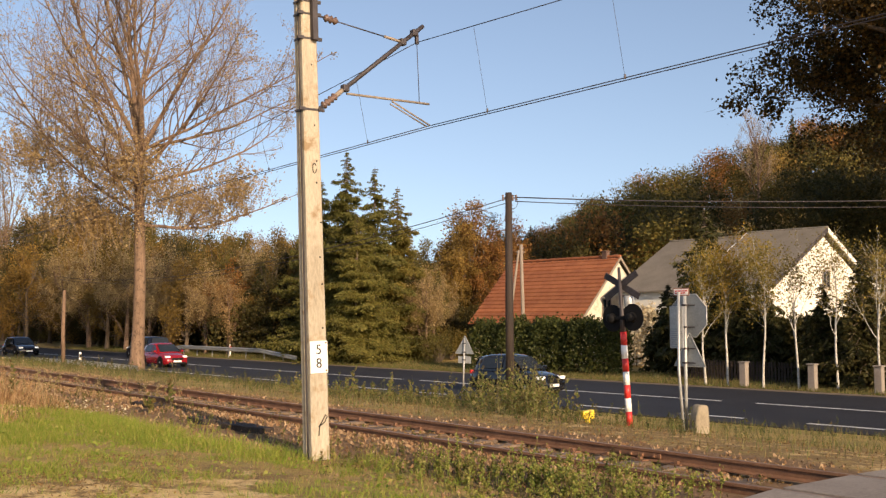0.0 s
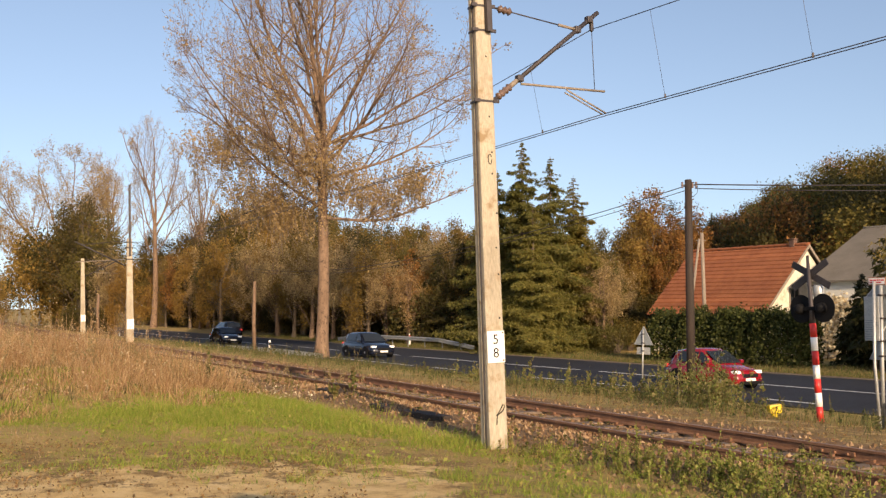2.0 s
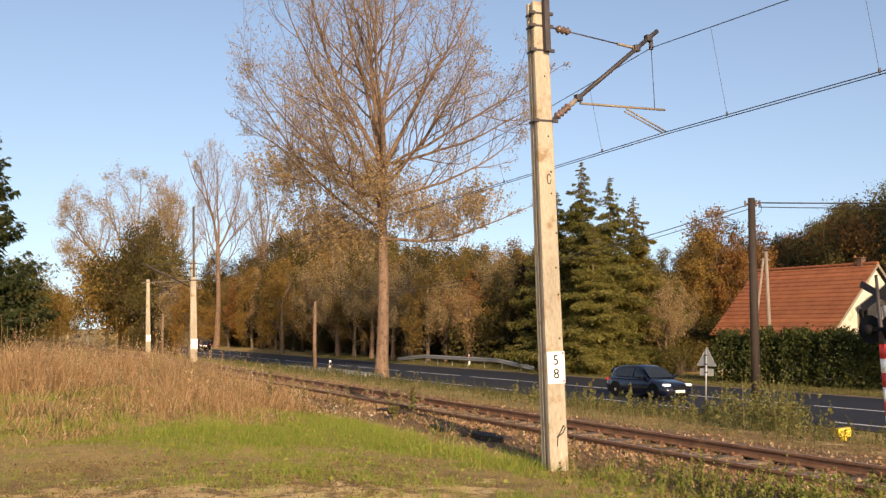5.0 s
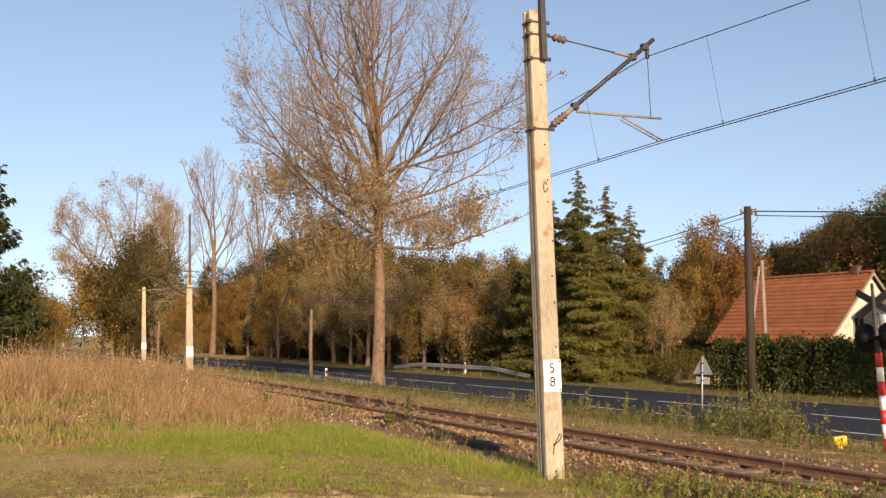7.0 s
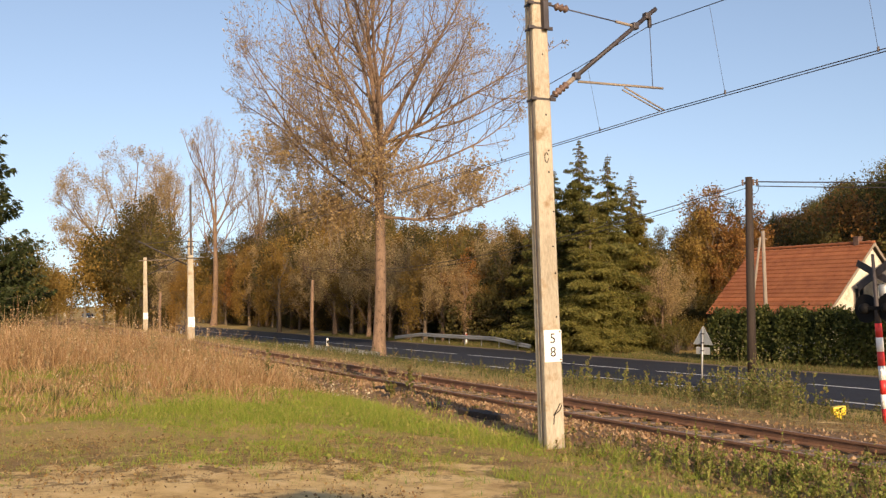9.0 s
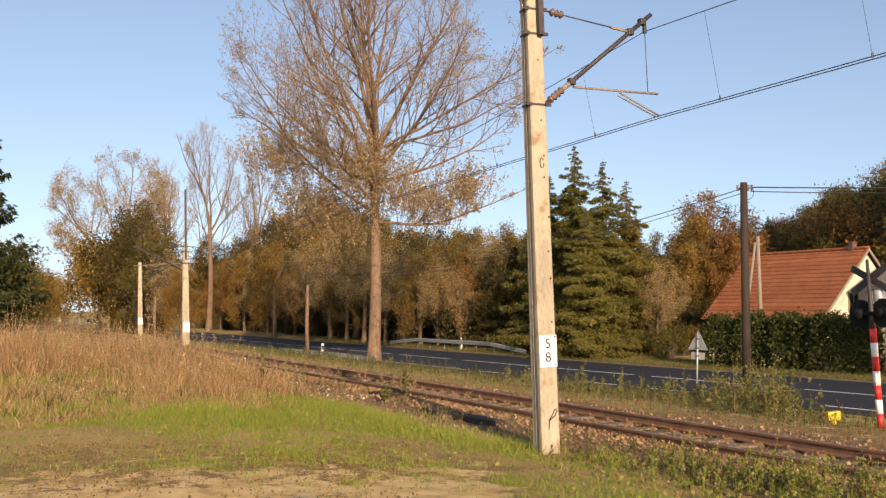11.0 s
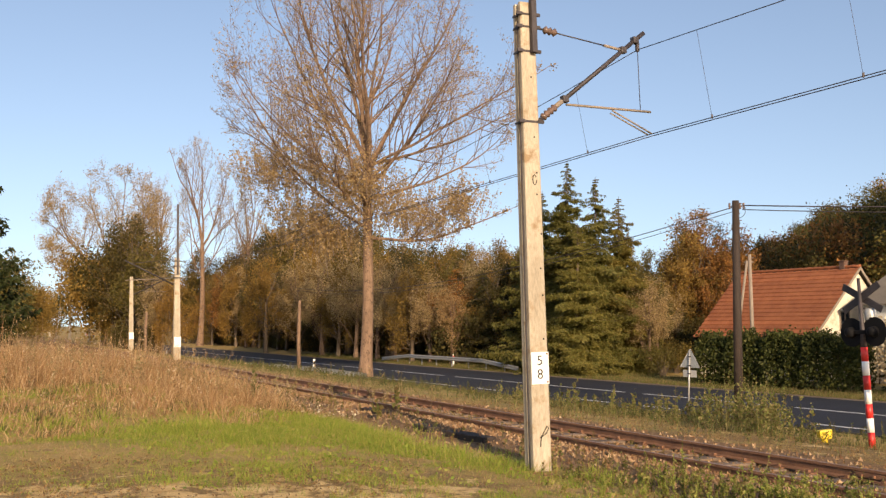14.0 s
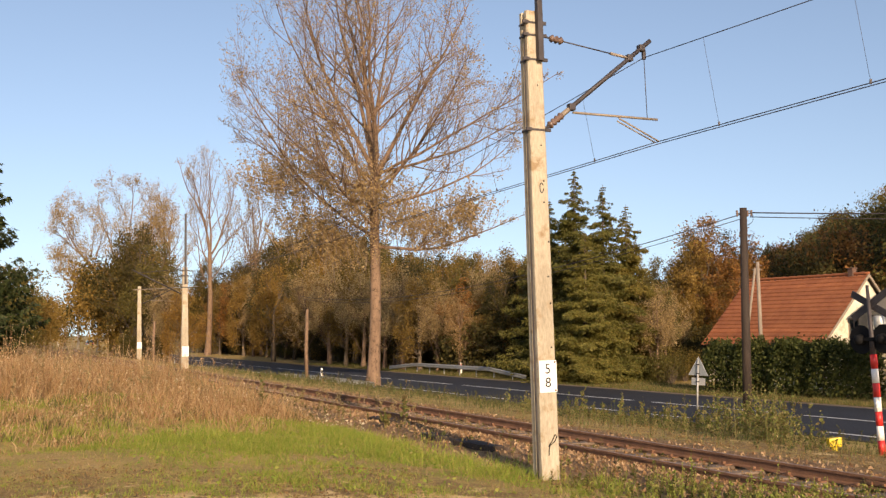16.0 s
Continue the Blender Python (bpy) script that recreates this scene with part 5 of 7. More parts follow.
def white_house():
    zg = -1.0
    root = house_local("house", 23.0, 61.0, zg, "white house with a grey sheet roof behind birches")
    L0, hw, eave, ridge = 10.6, 6.2, 4.6, 7.95
    bm = gable_walls(bmesh.new(), L0, hw, eave, ridge - 0.05)
    part("wall", bm, M["whiteplaster"], root, "bright white gable wall")
    b = bmesh.new()
    box(b, (4.6, -hw - 0.03, -0.5), (L0 + 0.02, -hw - 0.003, eave - 0.15))
    part("side_wall", b, M["blueplaster"], root, "blue-grey plastered side wall")
    for side in (-1, 1):
        roof_slope(root, -0.4, 5.0, hw, eave + 0.22, ridge + 0.22, side, M["slate"], thick=0.12)
        roof_slope(root, 5.0, L0 + 0.4, hw, eave, ridge, side, M["slate"], thick=0.10)
        for x0, lift in ((-0.46, 0.24), (4.98, 0.26)):
            b = bmesh.new()
            vs = []
            k = (ridge - eave) / hw
            for x in (x0, x0 + 0.09):
                for y, z in ((side * (hw + 0.35), eave - 0.35 * k), (0, ridge)):
                    vs += [b.verts.new((x, y, z + lift - 0.16)), b.verts.new((x, y, z + lift + 0.12))]
            bmesh.ops.convex_hull(b, input=vs)
            part("bargeboard", b, M["white"] if x0 > 0 or side < 0 else M["steel_dark"], root)
    tube("ridge_cap", [(x, 0, ridge + 0.36) for x in np.linspace(-0.45, 5.0, 20)], 0.09, M["slate"], root, 6)
    tube("ridge_cap", [(x, 0, ridge + 0.14) for x in np.linspace(5.05, L0 + 0.4, 20)], 0.09, M["slate"], root, 6)
    for y in (-2.2, 1.6):
        window(root, -0.03, y, 2.2, 1.2, 1.4, -90)
    window(root, -0.03, -0.4, 5.2, 0.9, 1.1, -90)
    for x in (1.5, 6.5, 9.0):
        window(root, x, -hw - 0.045, 2.1, 1.1, 1.3, 0)


red_house()
white_house()


def leafy_block(name, x0, y0, x1, y1, thick, h, key, label, seed, n=9000, size=0.16, category="hedge"):
    """A clipped hedge: leaves over and inside a long rounded block, with an uneven top."""
    rs = np.random.RandomState(seed)
    a, b = np.array([x0, y0]), np.array([x1, y1])
    ln = np.linalg.norm(b - a)
    d = (b - a) / ln
    nrm = np.array([-d[1], d[0]])
    t = rs.uniform(0, 1, n)
    zz = rs.uniform(0, 1, n) ** 0.75
    side = rs.choice([-1, 1], n) * rs.uniform(0.55, 1.0, n)
    top = rs.rand(n) < 0.3
    side = np.where(top, rs.uniform(-1, 1, n), side)
    zz = np.where(top, rs.uniform(0.9, 1.0, n), zz)
    wob = 0.20 * np.abs(np.sin(t * ln * 1.25 + seed)) - 0.16 + 0.07 * np.sin(t * ln * 5.3) + 0.05 * rs.normal(0, 1, n)
    endr = np.clip(np.minimum(t, 1 - t) * ln / 0.9, 0, 1)
    hh = h * (1 + wob) * (0.72 + 0.28 * np.sqrt(endr))
    w = thick / 2 * (1 + 1.2 * wob) * np.sqrt(np.clip(1.02 - (zz - 0.35) ** 2 * 1.2, 0.2, 1)) * (0.6 + 0.4 * endr)
    xy = a + d * (t * ln)[:, None] + nrm * (side * w)[:, None]
    z = land(xy[:, 0], xy[:, 1]) + zz * hh
    P = np.concatenate([xy, z[:, None]], 1)
    root = put(name, None, label=label, category=category)
    put("foliage", soup("foliage", leaf_cards(rs, P, size, 2, 0.09), L[key]), root)
    v, f = [], []
    for i in range(int(ln / 0.7) + 1):
        q = a + d * min(i * 0.7 + 0.2, ln)
        zb = z_at(q[0], q[1])
        vv, ff = tube_data([(q[0], q[1], zb - 0.2), (q[0] + 0.05, q[1], zb + h * 0.45), (q[0], q[1] + 0.05, zb + h * 0.85)], [0.05, 0.035, 0.012], 5, False)
        k = len(v)
        v += vv
        f += [tuple(j + k for j in g) for g in ff]
    put("stems", mesh_of("stems", v, f, M["darkbark"]), root)
    return root


leafy_block("hedge", 9.6, 53.2, 1.9, 60.2, 2.2, 2.65, "hedge", "dense dark green clipped hedge along the roadside", 5, 16000, 0.17)
leafy_block("flowering_shrub", 11.2, 62.5, 14.0, 59.6, 2.0, 3.3, "flower", "pale-leaved shrub against the cream gable wall", 9, 2600, 0.20, "shrub")
leafy_block("hedge", 11.5, 55.5, 15.5, 52.0, 2.4, 2.6, "dark", "dark overgrown garden hedge beside the white house", 6, 7000, 0.18)
leafy_block("hedge", 15.5, 50.5, 27.0, 39.5, 3.2, 2.7, "dark", "dark shaded garden thicket behind the picket fence", 7, 26000, 0.26)

leafy_block("shrub_row", -36.5, 50.5, -42.5, 46.5, 1.6, 1.25, "dark", "low dark shrubs at the edge of the meadow", 11, 3000, 0.2, "shrub")


def build_fence():
    d = Vector((0.67, -0.74, 0))
    start = Vector((11.6, 50.0, 0))
    fence = put("picket_fence", None, label="dark weathered picket fence between pale concrete posts", category="fence")
    pk = bmesh.new()
    prism(pk, [(-0.045, -0.012), (0.045, -0.012), (0.045, 0.012), (-0.045, 0.012)], 0.05, 1.0)
    for v in pk.verts:
        if v.co.z > 0.9 and abs(v.co.x) > 0.01:
            v.co.z -= 0.05
    me = bpy.data.meshes.new("picket")
    pk.to_mesh(me), pk.free()
    me.materials.append(M["wood_dark"])
    ang = math.degrees(math.atan2(d.y, d.x))
    n = 88
    rng = random.Random(5)
    for i in range(n):
        p = start + d * (i * 0.16)
        put("picket", me, fence, pose(p.x, p.y, z_at(p.x, p.y) + rng.uniform(-0.02, 0.02), rng.uniform(-2, 2), rng.uniform(-1, 1), ang))
    for z in (0.3, 0.75):
        a, b = start, start + d * (n * 0.16)
        tube("fence_rail", [(a.x, a.y + 0.04, z_at(a.x, a.y) + z), (b.x, b.y + 0.04, z_at(b.x, b.y) + z)], 0.03, M["wood_dark"], fence, 4)
    bm = bmesh.new()
    box(bm, (-0.15, -0.15, -0.3), (0.15, 0.15, 1.08), 0.02)
    post = put("fence_post", None, label="pale square concrete fence post with a flat cap", category="fence post", group="posts of the picket fence")
    part("shaft", bm, M["slab"], post)
    bm = bmesh.new()
    box(bm, (-0.19, -0.19, 1.08), (0.19, 0.19, 1.14), 0.015)
    part("cap", bm, M["slab"], post)
    spots = [(-16.55, 46.6), (-20.05, 45.2), (-23.3, 44.2)]
    for i, (az, dd) in enumerate(spots):
        x, y = az_point(az, dd)
        m = pose(x, y, z_at(x, y), 0, 0, ang)
        if i == 0:
            post.matrix_basis = m
        else:
            copy_thing(post, m)


build_fence()


def build_birches():
    rng = random.Random(8)
    for i, (az, d, h, key) in enumerate(((-14.55, 47.5, 6.0, "birchleaf"), (-15.7, 47.2, 6.6, "birchleaf"), (-17.55, 46.6, 6.4, "birchleaf"), (-19.35, 45.8, 5.8, "olive"), (-21.3, 45.2, 6.6, "birchleaf"), (-23.35, 44.5, 6.2, "birchleaf"))):
        rs = np.random.RandomState(70 + i)
        V, F, tips = grow_tree(80 + i, h, 0.062, 0.66, 0.42, 3, 8, 0.85, rng.uniform(-0.06, 0.06), 0.9, (4, 4), 0.17, 0.55)
        tp = np.array([tuple(p) for p, dd in tips])
        t = tree_thing("birch_tree", (V, F), leaf_cards(rs, tp, 0.10, 5 if i < 3 else 2, 0.18, 0.0, 3), "slender white-barked birch with thin yellowing leaves", M["birch"], L[key], "tree", "birches along the fence")
        stand(t, az, d, 0.92, rng.uniform(0, 360))


build_birches()


# ---- poles, signs and roadside things ----
def build_utility_pole():
    x, y = 2.44, 36.8
    root = put("utility_pole", None, m=pose(x, y, -1.1, 0, -0.3, 0), label="dark tarred wooden utility pole in the roadside weeds", category="utility pole")
    tube("shaft", [(0, 0, -0.3), (0, 0, 3.5), (0.01, 0, 7.5)], [0.165, 0.15, 0.125], M["wood_dark"], root, 12)
    b = bmesh.new()
    box(b, (-0.22, -0.03, 7.28), (0.30, 0.03, 7.33), 0.006)
    part("crossbar", b, M["steel_dark"], root)
    for px in (-0.2, 0.16, 0.28):
        pts, rad = insulator(((px, 0, 7.2), (px, 0, 7.42)), 0.05, 3)
        tube("insulator", pts, rad, M["porcelain"], root, 8)
    tube("jumper", [(0.12 + 0.22 * math.sin(w), -0.05, 7.15 + 0.26 * math.cos(w)) for w in np.linspace(-0.5, 3.4, 14)], 0.010, M["steel_dark"], root, 4)
    top = Vector((x, y, 6.18))
    w = put("overhead_cable", None, label="sagging dark cables between roadside poles", category="cable")
    for a, b2, sag, r in ((top + Vector((0.2, 0, 0.05)), Vector((34, 31.5, 6.6)), 0.55, 0.022), (top + Vector((0.2, 0, -0.1)), Vector((34, 31.5, 6.4)), 0.60, 0.016),
                          (top + Vector((-0.1, 0, 0)), Vector((-33, 86, 5.4)), 1.3, 0.016), (top + Vector((-0.1, 0, -0.16)), Vector((-33, 86, 5.2)), 1.35, 0.012)):
        tube("cable", [a.lerp(b2, i / 24) - Vector((0, 0, 4 * sag * (i / 24) * (1 - i / 24))) for i in range(25)], r, M["steel_dark"], w, 4)
    # double-legged pole by the house
    r2 = put("utility_pole", None, m=pose(4.72, 60.5, -1.2), label="grey timber pole with a leaning brace beside the hedge", category="utility pole")
    tube("shaft", [(0.16, 0, -0.3), (-0.02, 0, 7.45)], [0.13, 0.10], M["wood_grey"], r2, 10)
    tube("brace", [(-1.1, 0.4, -0.3), (-0.16, 0, 7.1)], [0.09, 0.07], M["wood_grey"], r2, 8)
    tube("crosspiece", [(-0.35, 0, 7.0), (0.2, 0, 7.0)], 0.04, M["wood_grey"], r2, 6)
    # short roadside posts
    for az, d, top_z in ((20.62, 66.5, 3.55), (28.9, 84, 2.9)):
        px, py = az_point(az, d)
        zb = z_at(px, py)
        r3 = put("roadside_post", None, m=pose(px, py, zb), label="weathered brown wooden post beside the road", category="post")
        tube("shaft", [(0.1, 0, -0.3), (0, 0, (top_z - zb) * 0.5), (0.04, 0, top_z - zb)], [0.13, 0.12, 0.10], M["bark"], r3, 9)


build_utility_pole()


def ngon_plate(n, r, thick, turn=0.0):
    bm = bmesh.new()
    pts = [(r * math.cos(turn + 2 * math.pi * i / n), r * math.sin(turn + 2 * math.pi * i / n)) for i in range(n)]
    prism(bm, pts, -thick / 2, thick / 2)
    for v in bm.verts:
        v.co = Vector((v.co.x, v.co.z, v.co.y))
    bmesh.ops.recalc_face_normals(bm, faces=bm.faces)
    return bm


def rim(n, r, turn, w=0.02, depth=0.035):
    pts = [Vector((r * math.cos(turn + 2 * math.pi * i / n), 0, r * math.sin(turn + 2 * math.pi * i / n))) for i in range(n + 1)]
    return pts


FACE = math.degrees(math.atan2(N.y, N.x)) - 90   # signs turn their faces to the main road


def build_stop_sign():
    root = put("stop_sign", None, m=pose(5.10, 21.3, -0.62, 0, 0.2, FACE), label="octagonal traffic sign seen from its grey metal back", category="traffic sign")
    tube("post", [(0, 0, -0.2), (0, 0, 2.90)], 0.038, M["galv"], root, 10)
    z8, z3 = 2.45, 1.62
    o8 = part("octagon", ngon_plate(8, 0.485, 0.012, math.pi / 8), M["signback"], root, "grey back of an octagonal sign", m=pose(0.05, 0.07, z8))
    tube("edge_fold", rim(8, 0.485, math.pi / 8), 0.014, M["galv"], o8, 5)
    fr = part("sign_face", ngon_plate(8, 0.47, 0.004, math.pi / 8), M["red"], o8, "red sign face", m=pose(0, 0.012, 0))
    o3 = part("triangle", ngon_plate(3, 0.47, 0.012, math.pi / 2), M["signback"], root, "grey back of a triangular sign", m=pose(0.06, 0.07, z3))
    tube("edge_fold", rim(3, 0.47, math.pi / 2), 0.014, M["galv"], o3, 5)
    part("sign_face", ngon_plate(3, 0.45, 0.004, math.pi / 2), M["yellow"], o3, "yellow sign face", m=pose(0, 0.012, 0))
    for z in (z8 + 0.22, z8 - 0.24, z3 - 0.16, z3 + 0.14):
        b = bmesh.new()
        box(b, (-0.05, -0.05, z - 0.018), (0.05, 0.055, z + 0.018), 0.006)
        box(b, (0.05, 0.03, z - 0.012), (0.22, 0.055, z + 0.012), 0.004)
        part("clamp", b, M["steel_dark"], root)
    # second post with notices
    r2 = put("notice_post", None, m=pose(4.95, 20.9, -0.6, 0, 0, FACE), label="thin grey post with a small red-edged notice and a pale board", category="sign post")
    tube("post", [(0.02, 0, -0.2), (-0.10, 0, 1.3), (-0.08, 0, 2.92)], 0.03, M["galv"], r2, 8)
    b = bmesh.new()
    box(b, (-0.24, 0.03, 2.84), (0.16, 0.045, 3.00), 0.004)
    pl = part("notice", b, M["brick"], r2, "small red-edged notice")
    b = bmesh.new()
    box(b, (-0.22, 0.024, 2.86), (0.14, 0.03, 2.98))
    part("notice_field", b, M["white"], pl)
    rng = random.Random(2)
    for z in (2.94, 2.895):
        x = -0.19
        while x < 0.08:
            w = rng.uniform(0.03, 0.07)
            b = bmesh.new()
            box(b, (x, 0.018, z - 0.012), (x + w, 0.023, z + 0.012))
            part("writing_bar", b, M["red"], pl)
            x += w + 0.015
    b = bmesh.new()
    box(b, (-0.36, 0.05, 1.75), (-0.02, 0.075, 2.62), 0.008)
    part("pale_board", b, M["galv"], r2, "pale board with worn paper notices")
    for z in np.arange(1.78, 2.15, 0.045):
        b = bmesh.new()
        w = rng.uniform(0.1, 0.3)
        box(b, (-0.34, 0.044, z), (-0.34 + w, 0.049, z + 0.018))
        part("writing_bar", b, M["signback"], r2)


build_stop_sign()


def build_crossing_signal():
    root = put("crossing_signal", None, m=pose(4.17, 22.7, -0.62, 0, -3.3, 0) @ pose(0, 0, 0, 0, 0, FACE), label="level crossing signal on a red and white striped post", category="crossing signal")
    z = -0.1
    tube("post_foot", [(0, 0, -0.3), (0, 0, 0.02)], 0.075, M["red"], root, 12)
    z = 0.02
    for i in range(7):
        tube("stripe", [(0, 0, z), (0, 0, z + 0.296)], 0.072, M["red"] if i % 2 == 0 else M["white"], root, 14, "red painted stripe" if i % 2 == 0 else "white painted stripe")
        z += 0.296
    tube("upper_post", [(0, 0, z), (0, 0, z + 0.3), (0, 0, 3.55)], [0.068, 0.055, 0.032], M["steel_dark"], root, 10, "dark upper post")
    zl = 2.41
    b = bmesh.new()
    box(b, (-0.28, -0.06, zl - 0.04), (0.28, 0.06, zl + 0.04), 0.01)
    part("lamp_bar", b, M["black"], root)
    for x in (-0.29, 0.29):
        lamp = part("signal_lamp", ngon_plate(28, 0.305, 0.02), M["black"], root, "round black lamp board", m=pose(x, 0.02, zl))
        tube("lamp_housing", [(0, -0.16, 0), (0, -0.13, 0), (0, 0, 0)], [0.05, 0.10, 0.12], M["black"], lamp, 18)
        tube("hood", [(0.15 * math.cos(w), 0.14, 0.15 * math.sin(w)) for w in np.linspace(0, math.pi, 12)], 0.03, M["black"], lamp, 6)
        tube("lens", [(0, 0.012, 0), (0, 0.05, 0)], [0.11, 0.09], M["red"], lamp, 18)
    for s in (-1, 1):
        b = bmesh.new()
        box(b, (-0.55, -0.012, -0.075), (0.55, 0.012, 0.075), 0.004)
        arm = part("cross_arm", b, M["steel_dark"], root, "dark back of a crossing saltire arm", m=pose(0, 0.05 + 0.014 * s, 3.13, 0, s * 29, 0))
        b = bmesh.new()
        box(b, (-0.53, 0.0, -0.06), (0.53, 0.004, 0.06))
        part("arm_face", b, M["white"], arm, m=pose(0, 0.0125, 0))
    tube("bell", [(0.13, 0.12, 2.64), (0.13, 0.12, 2.68), (0.13, 0.12, 2.84), (0.13, 0.12, 2.90)], [0.105, 0.12, 0.12, 0.10], M["galv"], root, 14, "pale grey warning bell")
    tube("bell_arm", [(0, 0, 2.90), (0.13, 0.12, 2.90)], 0.02, M["steel_dark"], root, 6)


build_crossing_signal()


def guard_rail(g0, g1, off, flare, side, lift, label):
    """A waved steel beam on posts, its ends led down to the ground."""
    gr = put("guard_rail", None, label=label, category="guard rail")
    prof = [(-0.04, 0.0), (0.03, 0.05), (0.03, 0.11), (-0.02, 0.155), (0.03, 0.20), (0.03, 0.26), (-0.04, 0.31)]
    ss = np.linspace(g0, g1, 44)
    v, f = [], []
    for s in ss:
        e = min((s - g0) / 5.0, (g1 - s) / 6.0, 1.0)
        for back in (0.0, 0.012):
            for o, z in prof:
                v.append(road(s, off + flare * (1 - min((g1 - s) / 9.0, 1)) - side * (o - back), -1.15 + (0.05 + lift * e) + z))
    for i in range(len(ss) - 1):
        for j in range(13):
            f.append((i * 14 + j, i * 14 + j + 1, i * 14 + 15 + j, i * 14 + 14 + j))
    put("beam", mesh_of("beam", v, f, M["galv"]), gr)
    for s in np.arange(g0 + 2, g1 - 1, 2.6):
        p = road(s, off + side * 0.2 + flare * (1 - min((g1 - s) / 9.0, 1)), -1.2)
        b = bmesh.new()
        box(b, (-0.05, -0.03, 0), (0.05, 0.03, lift + 0.28), 0.006)
        part("rail_post", b, M["galv"], gr, m=pose(p.x, p.y, p.z, 0, 0, road_turn(s)))


def build_small_things():
    # triangular sign by the road
    root = put("warning_sign", None, m=pose(0.76, 38.2, -1.1, 0, 1.5, FACE + 24), label="triangular roadside sign seen from its grey back", category="traffic sign")
    tube("post", [(0, 0, -0.2), (0, 0, 2.15)], 0.032, M["galv"], root, 8)
    tri = part("triangle", ngon_plate(3, 0.45, 0.012, math.pi / 2), M["signback"], root, m=pose(0, 0.05, 1.78))
    tube("edge_fold", rim(3, 0.45, math.pi / 2), 0.012, M["galv"], tri, 5)
    b = bmesh.new()
    box(b, (-0.27, 0.045, 1.2), (0.27, 0.06, 1.46), 0.006)
    part("plate", b, M["galv"], root, "pale plate below the triangle")
    for z in (1.62, 1.95, 1.33):
        b = bmesh.new()
        box(b, (-0.05, -0.045, z - 0.02), (0.05, 0.05, z + 0.02), 0.005)
        part("clamp", b, M["steel_dark"], root)
    # boundary stone
    bm = bmesh.new()
    prism(bm, [(-0.17, -0.12), (0.17, -0.12), (0.17, 0.12), (-0.17, 0.12)], -0.2, 0.50)
    bmesh.ops.subdivide_edges(bm, edges=bm.edges[:], cuts=4, use_grid_fill=True)
    for v in bm.verts:
        t = max(0, v.co.z) / 0.5
        v.co.x *= 1 - 0.35 * t ** 3
        v.co.z += 0.10 * t * (1 - (v.co.x / 0.17) ** 2)
        v.co += Vector((noise.noise(v.co * 9), noise.noise(v.co * 9 + Vector((5, 1, 2))), noise.noise(v.co * 7 + Vector((1, 8, 3))))) * 0.018
    st = put("marker_stone", None, m=pose(5.28, 20.95, -0.6, 0, 3, 20), label="weathered sandstone marker beside the sign posts", category="stone")
    part("block", bm, M["stone"], st, smooth=True)
    # yellow cable marker
    ym = put("yellow_marker", None, m=pose(3.23, 22.7, -0.62, 0, 0, 15), label="yellow cable marker on a short stake in the grass", category="marker")
    tube("stake", [(0, 0, -0.1), (0, 0, 0.22)], [0.07, 0.06], M["yellow"], ym, 8)
    bm = bmesh.new()
    box(bm, (-0.14, -0.09, 0.16), (0.14, 0.09, 0.36), 0.03)
    for v in bm.verts:
        if v.co.z > 0.28 and v.co.x < 0:
            v.co.z -= 0.03
    part("cap", bm, M["yellow"], ym)
    guard_rail(23.5, 47.0, 7.3, 0.5, 1, 0.42, "galvanised steel guard rail along the far roadside")
    guard_rail(17.0, 33.0, -7.3, 0.0, -1, 0.06, "low galvanised guard rail along the near roadside")
    # delineator posts
    for i, (s, o, red) in enumerate(((25.3, -7.2, False), (36.5, 9.4, True), (66, -7.2, False))):
        p = road(s, o, -1.2)
        r = put("delineator_post", None, m=pose(p.x, p.y, p.z, 0, 0, road_turn(s)), label="white plastic roadside delineator post" + (" with a red reflector" if red else ""), category="marker post")
        b = bmesh.new()
        prism(b, [(-0.06, -0.05), (0.06, -0.05), (0.03, 0.06), (-0.03, 0.06)], 0, 0.95)
        part("body", b, M["white"], r)
        b = bmesh.new()
        box(b, (-0.065, -0.055, 0.62), (0.065, 0.055, 0.82), 0.004)
        part("reflector", b, M["red"] if red else M["black"], r)
    # hut behind the viewpoint, whose shade falls over the bare ground
    hut = put("brick_hut", None, m=pose(3.1, -2.1, 0.05, 0, 0, -14), label="tall narrow rendered hut standing behind the viewpoint", category="hut")
    b = bmesh.new()
    box(b, (-1.0, -2.6, -0.2), (1.0, 0.0, 4.05), 0.02)
    part("wall", b, M["plaster"], hut)
    b = bmesh.new()
    box(b, (-1.08, -2.7, 4.05), (1.08, 0.08, 4.2), 0.02)
    part("roof", b, M["slate"], hut)
    b = bmesh.new()
    box(b, (-0.45, 0.005, 0.0), (0.45, 0.05, 2.0), 0.01)
    part("door", b, M["wood_grey"], hut)


build_small_things()


# ---- cars ----
def loft(stations, mat, name, parent, label="", m=None, close=True):
    """Joins rings of equal length into a smooth shell."""
    k = len(stations[0])
    v = [p for r in stations for p in r]
    f = []
    for i in range(len(stations) - 1):
        for j in range(k - 1):
            f.append((i * k + j, i * k + j + 1, (i + 1) * k + j + 1, (i + 1) * k + j))
    f.append(tuple(range(k))[::-1])
    f.append(tuple((len(stations) - 1) * k + j for j in range(k)))
    return put(name, mesh_of(name, v, f, mat, True), parent, m, label)


